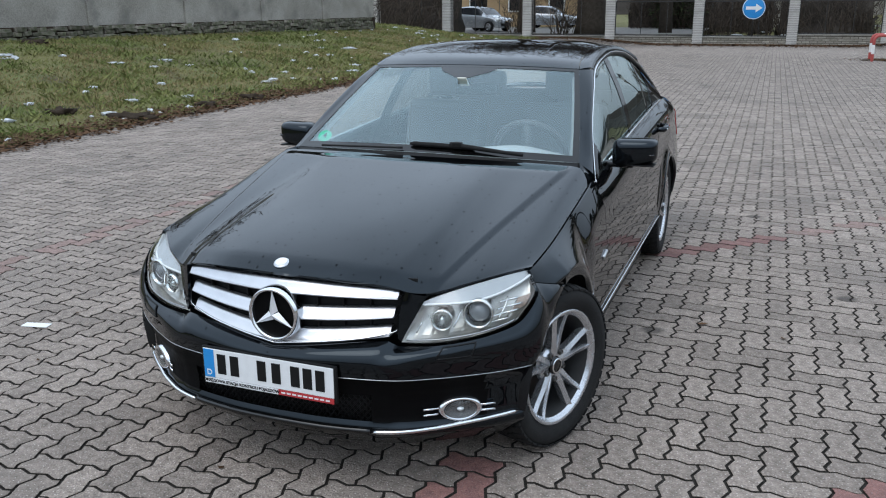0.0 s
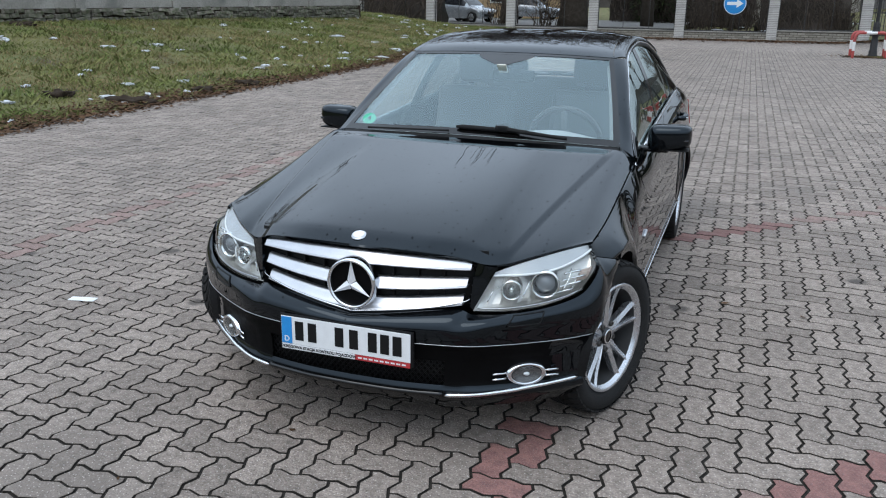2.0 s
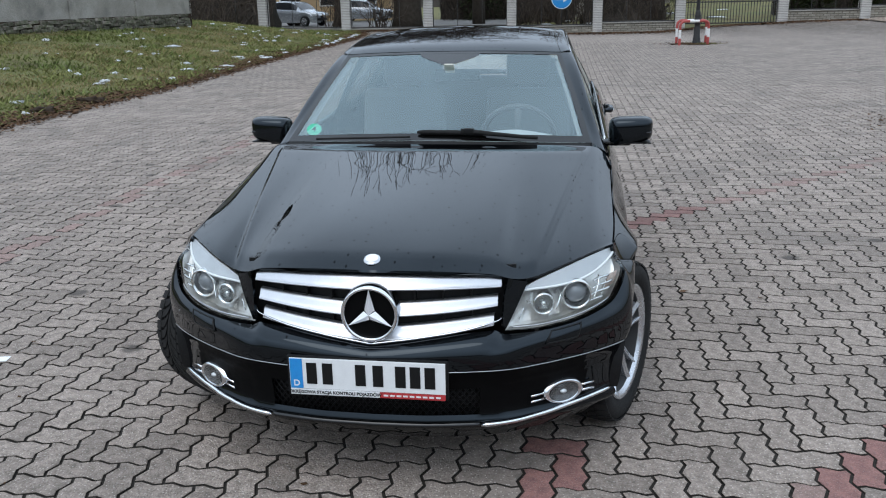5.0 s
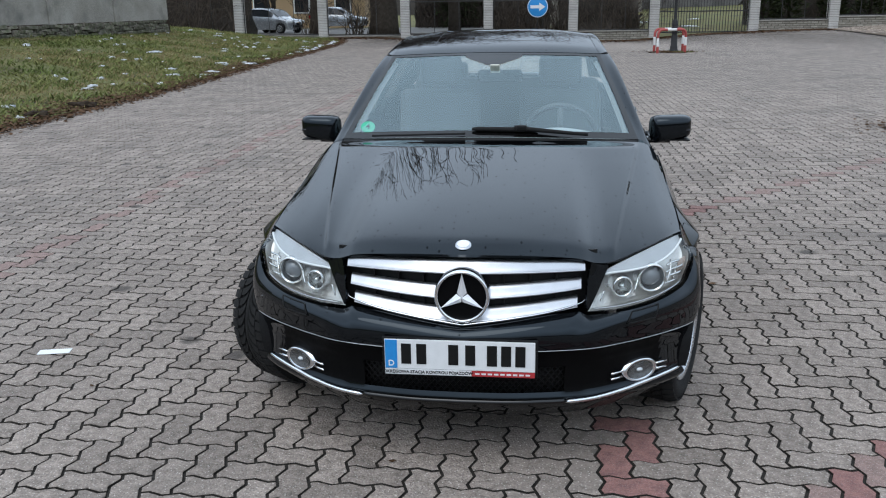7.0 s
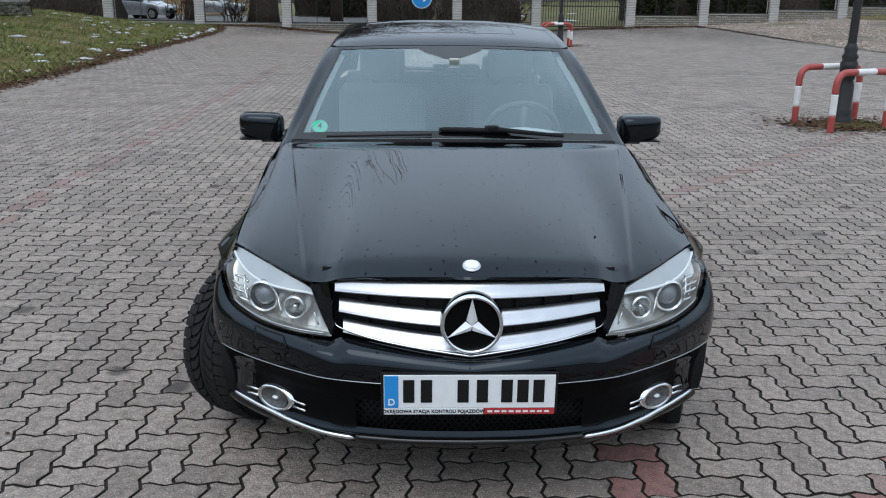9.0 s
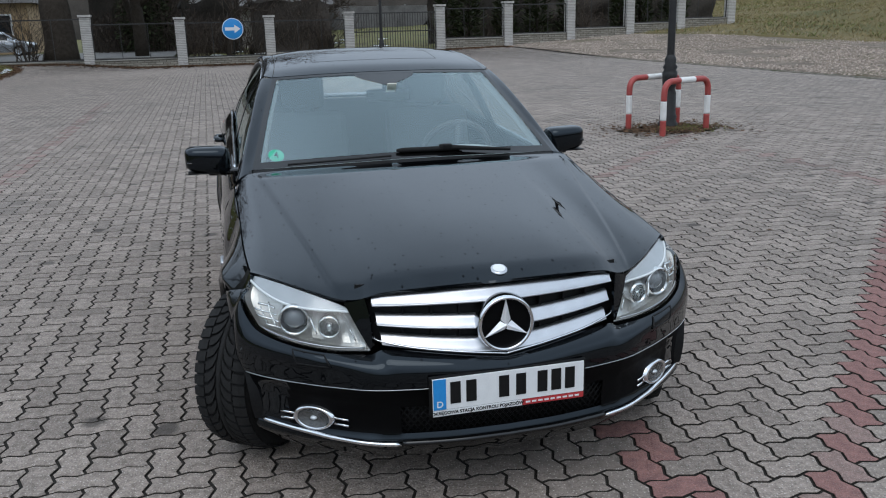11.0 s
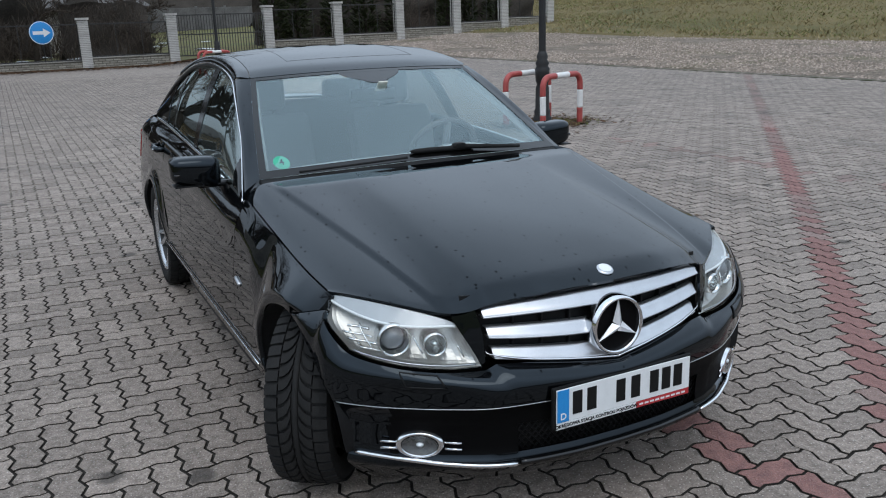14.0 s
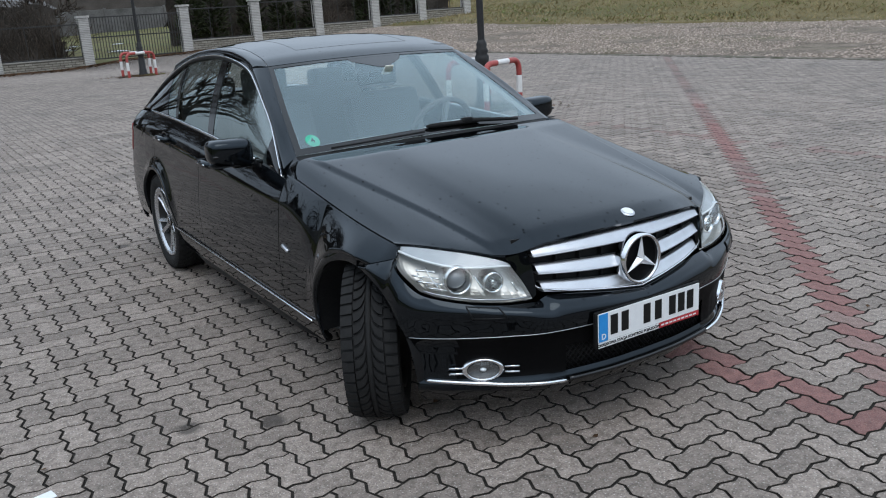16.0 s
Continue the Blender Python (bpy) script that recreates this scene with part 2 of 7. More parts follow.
M = dict(
    paver=surface("grey_concrete_paver", (0.330, 0.276, 0.236), (0.158, 0.132, 0.113), 0.75, scale=26.0, fine=120, bump=1.0, island=0.18, stain=(0.185, 0.157, 0.136), stain_scale=1.0, speck=(0.52, 0.47, 0.43), speck_scale=42, spot=(0.06, 0.052, 0.046)),
    paver_one=surface("grey_concrete_paver_single", (0.330, 0.276, 0.236), (0.158, 0.132, 0.113), 0.75, scale=26.0, fine=120, bump=1.0, obj=0.18, stain=(0.185, 0.157, 0.136), stain_scale=1.0, speck=(0.52, 0.47, 0.43), speck_scale=42, spot=(0.06, 0.052, 0.046)),
    paver_red=surface("red_concrete_paver", (0.265, 0.135, 0.118), (0.150, 0.082, 0.074), 0.75, scale=24.0, fine=120, bump=0.8, island=0.12, stain=(0.15, 0.11, 0.10), stain_scale=0.6, speck=(0.33, 0.25, 0.24)),
    paver_faded=surface("worn_red_concrete_paver", (0.285, 0.195, 0.170), (0.165, 0.117, 0.102), 0.75, scale=26.0, fine=120, bump=0.9, island=0.14, stain=(0.128, 0.108, 0.098), stain_scale=1.0, speck=(0.42, 0.36, 0.33), speck_scale=70),
    joint=surface("wet_joint_soil", (0.034, 0.030, 0.025), (0.018, 0.016, 0.014), 0.8, scale=40, bump=0.4),
    grass=surface("winter_turf", (0.095, 0.108, 0.038), (0.135, 0.112, 0.05), 0.9, scale=0.6, fine=20, bump=0.8, stain=(0.06, 0.045, 0.03), stain_scale=0.8),
    paint=car_paint("black_lacquer"),
    star=surface("bright_badge_metal", (0.82, 0.83, 0.85), (0.75, 0.76, 0.78), 0.35, 0.4, bump=0, spread=0.05),
    chrome=surface("chrome", (0.75, 0.76, 0.78), (0.68, 0.69, 0.71), 0.08, 1.0, bump=0, spread=0.04),
    silver=surface("satin_silver_plastic", (0.55, 0.56, 0.58), (0.48, 0.49, 0.51), 0.30, 0.9, scale=20, bump=0.02, spread=0.05),
    alloy=surface("silver_alloy", (0.60, 0.61, 0.63), (0.50, 0.51, 0.53), 0.26, 0.85, scale=12, bump=0.03, spread=0.08),
    plastic=surface("black_plastic", (0.006, 0.006, 0.0065), (0.011, 0.011, 0.011), 0.45, scale=60, bump=0.1),
    insert=surface("dull_black_insert", (0.0025, 0.0025, 0.0027), None, 0.55, scale=60, bump=0.05),
    gloss=surface("gloss_black", (0.004, 0.004, 0.004), None, 0.08, bump=0, spread=0.03),
    rubber=surface("tyre_rubber", (0.012, 0.012, 0.012), (0.022, 0.0215, 0.021), 0.8, scale=25, bump=0.2),
    cabin=surface("dark_cabin_cloth", (0.105, 0.115, 0.12), (0.13, 0.14, 0.145), 0.85, scale=80, bump=0.2),
    dash=surface("grey_dashboard", (0.36, 0.38, 0.385), (0.32, 0.335, 0.34), 0.6, scale=90, bump=0.15),
    glass=glazing("windscreen_glass", (0.92, 0.98, 0.97), 2.38, 0.01, (0.80, 0.97, 1.0)),
    dark_glass=glazing("tinted_side_glass", (0.30, 0.33, 0.33), 2.6, 0.01, (0.90, 1.0, 0.98)),
    door_glass=glazing("clear_door_glass", (0.62, 0.68, 0.67), 2.6, 0.01, (0.90, 1.0, 0.98)),
    lens=glazing("lamp_cover", (0.93, 0.95, 0.95), 1.45),
    reflector=surface("lamp_reflector", (0.60, 0.585, 0.555), (0.44, 0.425, 0.40), 0.30, 0.8, scale=14, bump=0.015, spread=0.06),
    eyelid=surface("frosted_lamp_strip", (0.40, 0.41, 0.42), (0.34, 0.35, 0.36), 0.35, 0.3, bump=0.02),
    bulb_glass=surface("grey_projector_glass", (0.16, 0.17, 0.18), (0.11, 0.12, 0.13), 0.06, 0.0, scale=8, bump=0, coat=1.0),
    bowl=surface("bright_lamp_bowl", (0.72, 0.72, 0.71), (0.60, 0.60, 0.59), 0.14, 1.0, scale=30, bump=0.05, spread=0.05),
    side_lens=surface("pale_amber_side_lens", (0.42, 0.33, 0.27), (0.34, 0.25, 0.20), 0.25, 0.3, bump=0.05),
    wheel_hide=surface("dark_leather", (0.045, 0.047, 0.05), (0.06, 0.062, 0.065), 0.6, scale=60, bump=0.1),
    trim=surface("pale_pillar_trim", (0.22, 0.23, 0.225), (0.19, 0.20, 0.195), 0.8, bump=0.05),
    white=surface("white_sheet", (0.72, 0.73, 0.73), (0.66, 0.67, 0.67), 0.45, bump=0.02),
    black=surface("black_print", (0.01, 0.01, 0.01), None, 0.5, bump=0),
    blue=surface("blue_sheet", (0.015, 0.25, 0.60), (0.012, 0.21, 0.54), 0.45, bump=0.02),
    red=surface("red_print", (0.45, 0.03, 0.035), None, 0.45, bump=0.02),
    green=surface("green_sticker", (0.03, 0.42, 0.25), None, 0.5, bump=0),
    # alloy barrel darkened to near black: the wheel's inner shade is in this colour
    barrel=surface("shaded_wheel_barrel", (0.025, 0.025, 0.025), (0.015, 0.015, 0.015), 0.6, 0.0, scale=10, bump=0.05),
    steel=surface("brake_steel", (0.10, 0.097, 0.094), (0.06, 0.055, 0.05), 0.45, 0.8, scale=20, bump=0.1),
)

for key in ("paver", "paver_one", "paver_red", "paver_faded"):
    M[key].node_tree.nodes["Principled BSDF"].inputs["Specular IOR Level"].default_value = 0.22
M["insert"].node_tree.nodes["Principled BSDF"].inputs["Specular IOR Level"].default_value = 0.07
for key in ("plastic", "rubber", "black", "joint", "grass"):
    M[key].node_tree.nodes["Principled BSDF"].inputs["Specular IOR Level"].default_value = 0.16


# ---- mesh helpers ----
def obj_of(name, verts, faces, material, parent=None, label="", smooth=True):
    me = bpy.data.meshes.new(name)
    me.from_pydata([tuple(map(float, v)) for v in verts], [], [tuple(map(int, f)) for f in faces])
    me.update()
    if smooth:
        me.polygons.foreach_set("use_smooth", [True] * len(me.polygons))
    me.materials.append(material)
    ob = new(name, me)
    if parent:
        ob.parent = parent
    return tagged(ob, label)


def part(name, bm, material, parent=None, label="", smooth=True):
    me = bpy.data.meshes.new(name)
    bm.to_mesh(me)
    bm.free()
    if smooth:
        me.polygons.foreach_set("use_smooth", [True] * len(me.polygons))
    me.materials.append(material)
    ob = new(name, me)
    if parent:
        ob.parent = parent
    return tagged(ob, label)


def spline(pts, n):
    """n points along a smooth curve through pts, even in arc length."""
    p = np.array(pts, float)
    q = np.vstack([2 * p[0] - p[1], p, 2 * p[-1] - p[-2]])
    out = []
    for i in range(1, len(q) - 2):
        a, b, c, d = q[i - 1:i + 3]
        for t in np.linspace(0, 1, 24, endpoint=False):
            out.append(0.5 * (2 * b + (c - a) * t + (2 * a - 5 * b + 4 * c - d) * t ** 2 + (3 * b - a - 3 * c + d) * t ** 3))
    out = np.array(out + [p[-1]])
    s = np.r_[0, np.cumsum(np.linalg.norm(np.diff(out, axis=0), axis=1))]
    w = np.linspace(0, s[-1], n)
    return np.stack([np.interp(w, s, out[:, k]) for k in range(out.shape[1])], 1)


def table(pts):
    xs, ys = [p[0] for p in pts], [p[1] for p in pts]
    c = spline(pts, 200)
    return lambda v: np.interp(v, c[:, 0], c[:, 1])


def coons(a, b, c, d):
    """A patch between the curves a (v=0) and b (v=1), joined by c (u=0) and d (u=1)."""
    n, m = len(a), len(c)
    u, v = np.linspace(0, 1, n)[:, None, None], np.linspace(0, 1, m)[None, :, None]
    lin = (1 - v) * a[:, None] + v * b[:, None] + (1 - u) * c[None] + u * d[None]
    return lin - ((1 - u) * (1 - v) * a[0] + u * (1 - v) * a[-1] + (1 - u) * v * b[0] + u * v * b[-1])


def sheet(name, grid, material, parent=None, label="", lip=0.012, away=(0, 1.2, 0.6), holes=None, back=0.0):
    """A panel from a grid of points, its rim folded inwards by lip, facing away from the point away."""
    g = np.array(grid, float)
    nu, nv = g.shape[:2]
    nrm = np.cross(np.gradient(g, axis=0), np.gradient(g, axis=1))
    nrm /= np.maximum(np.linalg.norm(nrm, axis=2, keepdims=True), 1e-9)
    if np.sum(nrm * (g - np.array(away))) < 0:
        g, nrm = g[::-1], -nrm[::-1]
        holes = holes[::-1] if holes is not None else None
    verts = list(g.reshape(-1, 3))
    at = lambda i, j: i * nv + j
    faces = [(at(i, j), at(i + 1, j), at(i + 1, j + 1), at(i, j + 1)) for i in range(nu - 1) for j in range(nv - 1) if holes is None or not holes[i, j]]
    if lip:
        ring = [(i, 0) for i in range(nu)] + [(nu - 1, j) for j in range(1, nv)] + [(i, nv - 1) for i in range(nu - 2, -1, -1)] + [(0, j) for j in range(nv - 2, 0, -1)]
        base = len(verts)
        mid = g.reshape(-1, 3).mean(0)
        for i, j in ring:
            verts.append(g[i, j] - nrm[i, j] * lip)
        k = len(ring)
        edge = base + k
        for i, j in ring:
            verts.append(g[i, j])
        for r in range(k):
            s = (r + 1) % k
            faces.append((edge + s, edge + r, base + r, base + s))
    return obj_of(name, verts, faces, material, parent, label)


def flip(grid):
    return np.array(grid) * np.array([-1, 1, 1])


def tube(name, pts, r, material, parent=None, label="", n=8, closed=False, smooth=True):
    """A round bar of radius r (a number or one for each point) along pts."""
    verts, faces = tube_data(pts, r, n, closed)
    return obj_of(name, verts, faces, material, parent, label, smooth)


def tube_data(pts, r, n=8, closed=False):
    p = np.array(pts, float)
    m = len(p)
    rad = np.broadcast_to(np.array(r, float), (m,))
    t = np.roll(p, -1, 0) - np.roll(p, 1, 0) if closed else np.gradient(p, axis=0)
    t /= np.maximum(np.linalg.norm(t, axis=1, keepdims=True), 1e-9)
    ref = np.array([0, 0, 1.0]) if abs(t[:, 2]).mean() < 0.8 else np.array([1.0, 0, 0])
    a = np.cross(t, ref)
    a /= np.maximum(np.linalg.norm(a, axis=1, keepdims=True), 1e-9)
    b = np.cross(t, a)
    ang = np.linspace(0, 2 * np.pi, n, endpoint=False)
    verts = (p[:, None] + rad[:, None, None] * (np.cos(ang)[None, :, None] * a[:, None] + np.sin(ang)[None, :, None] * b[:, None])).reshape(-1, 3)
    faces = [(i * n + j, i * n + (j + 1) % n, (i + 1) % m * n + (j + 1) % n, (i + 1) % m * n + j) for i in range(m if closed else m - 1) for j in range(n)]
    if not closed:
        faces += [tuple(range(n))[::-1], tuple(range((m - 1) * n, m * n))]
    return verts, faces


def lathe(name, prof, material, parent=None, label="", n=64, axis="x"):
    """Turns the profile of (along, radius) round the axis."""
    ang = np.linspace(0, 2 * np.pi, n, endpoint=False)
    pr = np.array(prof, float)
    v = np.zeros((len(pr), n, 3))
    k = {"x": (0, 1, 2), "y": (1, 2, 0), "z": (2, 0, 1)}[axis]
    v[..., k[0]] = pr[:, 0:1]
    v[..., k[1]] = pr[:, 1:2] * np.cos(ang)
    v[..., k[2]] = pr[:, 1:2] * np.sin(ang)
    faces = [(i * n + j, i * n + (j + 1) % n, (i + 1) * n + (j + 1) % n, (i + 1) * n + j) for i in range(len(pr) - 1) for j in range(n)]
    return obj_of(name, v.reshape(-1, 3), faces, material, parent, label)


def block(name, size, at, material, parent=None, label="", bevel=0.01, m=None, segs=2):
    bm = bmesh.new()
    bmesh.ops.create_cube(bm, size=1.0)
    bmesh.ops.scale(bm, vec=size, verts=bm.verts)
    if bevel:
        bmesh.ops.bevel(bm, geom=bm.edges[:], offset=min(bevel, 0.45 * min(size)), segments=segs, affect="EDGES", profile=0.6)
    bmesh.ops.transform(bm, matrix=Matrix.Translation(at) @ (m or Matrix()), verts=bm.verts)
    return part(name, bm, material, parent, label, smooth=False)


# ---- ground ----
W, X0, Y0 = 0.1125, 0.006, 2.29
GRAVEL_X, FENCE_Y = 13.0, 44.0
bank_edge = table([(-60, -8.2), (0, -8.5), (8, -8.65), (16, -8.7), (25, -9.2), (34, -9.6), (40, -10.4), (50, -13)])


def smooth(a, b, v):
    t = np.clip((v - a) / (b - a), 0, 1)
    return t * t * (3 - 2 * t)


def dip(x, y):
    """The paving falls a little towards the fence and rises again past the gate."""
    x, y = np.asarray(x, float), np.asarray(y, float)
    return smooth(29, 42, y) * (-0.28 * smooth(-9.5, -5, x) * (1 - smooth(3.0, 7.5, x)) + (0.13 + 0.012 * np.clip(x - 11, 0, 16)) * smooth(7.0, 11.5, x))


def height(x, y):
    """The lie of the land: level paving, a turf bank on one side, a gentle rise past the gravel."""
    x, y = np.asarray(x, float), np.asarray(y, float)
    d = bank_edge(y) - x
    bank = 0.85 * smooth(-0.1, 8.5, d) * (1 - smooth(36, 47, y))
    rise = 0.045 * np.clip(x - GRAVEL_X, 0, 14) * smooth(12, 44, y) + 0.012 * np.clip(x - 30, 0, 200)
    hill = 0.056 * np.clip(x - 26, 0, 36) * smooth(26, 36, x)
    return bank + rise + hill + dip(x, y)


def land(name, xs, ys, material, label, dz=0.0, rough=0.0):
    gx, gy = np.meshgrid(xs, ys, indexing="ij")
    z = height(gx, gy) + dz
    if rough:
        z = z + np.array([[rough * noise.fractal(Vector((a * 1.7, b * 1.7, 0)), 1.0, 2.0, 4) for a, b in zip(ra, rb)] for ra, rb in zip(gx, gy)])
    g = np.stack([gx, gy, z], 2)
    ob = sheet(name, g, material, None, label, lip=0, away=(0, 0, -1e4))
    return tagged(ob, kind="structure", category="ground")


def spaced(a, b, near, n, fine):
    """Values from a to b that lie closest round near."""
    t = np.sinh(np.linspace(np.arcsinh((a - near) / fine), np.arcsinh((b - near) / fine), n))
    return near + fine * t


ground = land("ground", spaced(-900, 900, 0, 90, 4), spaced(-400, 1500, 5, 90, 4), M["joint"], "dark damp soil that shows in the paving's joints", dz=-0.009)
for v in ground.data.vertices:
    if v.co.x > GRAVEL_X + 1 or v.co.x < -11.5 or v.co.y > FENCE_Y + 1:
        v.co.z -= 0.3
    elif v.co.y > 22:
        v.co.z -= 0.06

# ---- car ----
CAR = new("sedan_car")
CAR.location = (-1.485, 2.993, 0)
CAR.rotation_euler[2] = radians(-0.667)
tagged(CAR, "black four-door sedan with silver grille parked on grey block paving", "car")
WB = 2.76
wing_z = table([(-0.30, 0.745), (-0.22, 0.755), (0, 0.785), (0.2, 0.815), (0.4, 0.849), (0.6, 0.884), (0.75, 0.900)])
wing_x = table([(-0.30, 0.765), (-0.22, 0.786), (0, 0.800), (0.3, 0.803), (0.6, 0.806), (0.75, 0.808)])
belt_z = table([(0.60, 0.866), (0.72, 0.874), (0.85, 0.885), (1.1, 0.905), (1.43, 0.929), (1.69, 0.946), (2.19, 0.973), (2.66, 0.993), (3.04, 0.999), (3.3, 0.993), (3.6, 0.975)])
belt_x = table([(0.60, 0.816), (0.72, 0.812), (0.85, 0.802), (1.1, 0.794), (1.43, 0.787), (1.69, 0.782), (2.19, 0.777), (2.66, 0.770), (3.04, 0.765), (3.3, 0.758), (3.6, 0.735)])
DOOR = 0.690
hood_z = lambda y: np.where(np.asarray(y) < DOOR, wing_z(y), belt_z(y))
hood_x = lambda y: np.where(np.asarray(y) < DOOR, wing_x(y), belt_x(y))
side_x = table([(0.12, 0.80), (0.20, 0.838), (0.26, 0.864), (0.33, 0.880), (0.45, 0.888), (0.55, 0.888), (0.62, 0.882), (0.70, 0.872), (0.78, 0.861), (0.86, 0.847), (0.95, 0.829), (1.05, 0.80)])
taper = table([(-0.40, 0.925), (-0.25, 0.965), (-0.06, 0.992), (0.12, 0.999), (0.5, 1.0), (2.7, 1.0), (3.1, 0.997), (3.45, 0.980), (3.7, 0.94)])
ARCH, HUB = 0.348, 0.318


def side(y, z):
    """The flank: how far out the body stands at y and z."""
    ze, xe = hood_z(y), hood_x(y)
    base = side_x(z) * taper(y)
    crease = 0.007 * np.exp(-((z - (0.742 + 0.042 * y)) / 0.020) ** 2) * smooth(0.5, 1.0, y)
    r = np.hypot(y, z - HUB)
    rim_x = 0.897 * taper(y) - 0.28 * np.maximum(0, -0.06 - y)
    base = base + (np.maximum(base, rim_x) - base) * (1 - smooth(ARCH + 0.015, ARCH + 0.10, r)) * smooth(0.36, 0.52, z)
    r = np.hypot(y - WB, z - HUB)
    base = base + 0.018 * (1 - smooth(ARCH + 0.012, ARCH + 0.085, r)) * smooth(0.30, 0.52, z)
    w = 0.12 + 0.06 * (1 - smooth(0.15, 0.6, y))
    t = np.clip((z - ze + w) / w, 0, 1)
    plain = base + crease + (xe - base) * np.where(np.asarray(y) > DOOR, t ** 3, 0.8 * t ** 1.5 + 0.2 * (1 - np.sqrt(np.maximum(0, 1 - t ** 2))))
    # over the front wheel the wing leans in from the arch's rim to the bonnet's joint
    foot = HUB + np.sqrt(np.maximum((ARCH + 0.034) ** 2 - y ** 2, 0.23 ** 2))
    k = np.clip((z - foot) / (ze - foot), 0, 1)
    lean = rim_x + (xe - rim_x) * k + 0.020 * k * (1 - k)
    w = (1 - smooth(0.26, 0.44, y)) * smooth(-0.36, -0.24, y) * smooth(foot - 0.03, foot + 0.012, z)
    return plain * (1 - w) + lean * w


def arch_z(y, centre):
    d = ARCH ** 2 - (y - centre) ** 2
    return np.where(d > 0, HUB + np.sqrt(np.maximum(d, 0)), 0)


def flank(y0, y1, low, n=40, rows=22):
    ys = np.linspace(y0, y1, n)
    extra = [c + s * ARCH * np.cos(a) for c in (0, WB) for s in (-1, 1) for a in np.linspace(0, 0.9, 9)]
    ys = np.unique(np.r_[ys, [e for e in extra if y0 < e < y1]])
    g = []
    for y in ys:
        a = max(low(y), float(arch_z(y, 0.0)), float(arch_z(y, WB)))
        z = np.linspace(a, hood_z(y), rows)
        z = a + (hood_z(y) - a) * (1 - (1 - np.linspace(0, 1, rows)) ** 1.5)
        g.append(np.stack([side(y, z), np.full(rows, y), z], 1))
    return np.array(g)


def both(name, grid, material, label="", **kw):
    """The same panel on either flank."""
    return [sheet(name, g, material, CAR, label, **kw) for g in (grid, flip(grid))]


seam = table([(-0.26, 0.724), (-0.232, 0.712), (-0.062, 0.662), (0.02, 0.64)])
both("front_fender", flank(-0.232, DOOR - 0.003, lambda y: float(seam(y)) if y < -0.062 else 0.225, n=90, rows=44), M["paint"])
front_door = both("front_door", flank(DOOR + 0.002, 1.857, lambda y: 0.225), M["paint"])
rear_door = both("rear_door", flank(1.862, 2.80, lambda y: 0.225), M["paint"])
both("rear_fender", flank(2.805, 3.45, lambda y: 0.30 if y > WB else 0.225), M["paint"])
for s in (1, -1):
    tube("sill", [(s * 0.80, y, 0.20) for y in np.linspace(0.44, 2.34, 8)], np.r_[0.02, np.full(6, 0.04), 0.02], M["plastic"], CAR, n=12)
    tr = np.array([(s * (side(y, z) + 0.006), y, z) for y, z in zip(np.linspace(0.40, 2.44, 40), np.linspace(0.312, 0.345, 40))])
    tube("side_trim", tr, 0.0042, M["chrome"], CAR, "thin chrome strip")
    for c in (0.0, WB):
        a = np.linspace(-0.12, np.pi + 0.12, 40)
        inner = np.array([[(s * (0.86 if k == 0 else 0.55), c + (ARCH + 0.004) * np.cos(t), HUB + (ARCH + 0.004) * np.sin(t)) for k in (0, 1)] for t in a])
        inner[:, 0, 0] = [s * (side(c + ARCH * np.cos(t), HUB + ARCH * np.sin(t)) - 0.006) for t in a]
        band_ = np.array([[(s * (float(side(c + r_ * np.cos(t), HUB + r_ * np.sin(t))) + o_), c + r_ * np.cos(t), HUB + r_ * np.sin(t)) for r_, o_ in ((ARCH - 0.004, -0.012), (ARCH - 0.002, 0.001), (ARCH + 0.004, 0.0045), (ARCH + 0.020, 0.004), (ARCH + 0.026, 0.0005))] for t in np.linspace(0.12 if c else 0.02, np.pi - (1.39 if c == 0.0 else 0.12), 48)])
        sheet("wheel_arch_lip", band_, M["paint"], CAR, lip=0.003, away=(0, c, 0.5))
        sheet("wheel_arch_liner", inner, M["plastic"], CAR, lip=0, away=(s * 0.7, c, 5))

# bonnet
half = [(0, -0.612, 0.772), (0.22, -0.595, 0.767), (0.38, -0.548, 0.748), (0.455, -0.512, 0.722), (0.52, -0.466, 0.716), (0.62, -0.392, 0.739), (0.72, -0.284, 0.755), (0.786, -0.205, 0.760)]
front = spline([(-x, y, z) for x, y, z in half[:0:-1]] + half, 241)
rear_half = [(0, 0.600, 0.973), (0.30, 0.622, 0.969), (0.50, 0.650, 0.963), (0.66, 0.672, 0.957), (0.745, 0.680, 0.948), (0.783, 0.645, 0.914), (0.800, 0.600, 0.886)]
rear = spline([(-x, y, z) for x, y, z in rear_half[:0:-1]] + rear_half, 241)
cowl_edge = spline([(-0.745, 0.682, 0.946), (-0.50, 0.652, 0.961), (0, 0.602, 0.971), (0.50, 0.652, 0.961), (0.745, 0.682, 0.946)], 241)
yy = np.linspace(-0.205, 0.600, 60)
edge = np.stack([hood_x(yy) - 0.006, yy, hood_z(yy) + 0.002], 1)
edge[0], edge[-1] = front[-1], rear[-1]
hood = coons(front, rear, flip(edge), edge)
uu, vv = np.abs(np.linspace(-1, 1, 241))[:, None], np.linspace(0, 1, 60)[None]
hood[..., 2] += 0.030 * np.sin(np.pi * vv ** 0.6) * (1 - uu ** 2.4)
crease_x = 0.515 + 0.20 * vv ** 0.9
hood[..., 2] += 0.013 * smooth(0.0, 0.06, vv) * (1 - smooth(0.88, 1, vv)) * (1 - smooth(crease_x - 0.009, crease_x + 0.009, np.abs(hood[..., 0])))
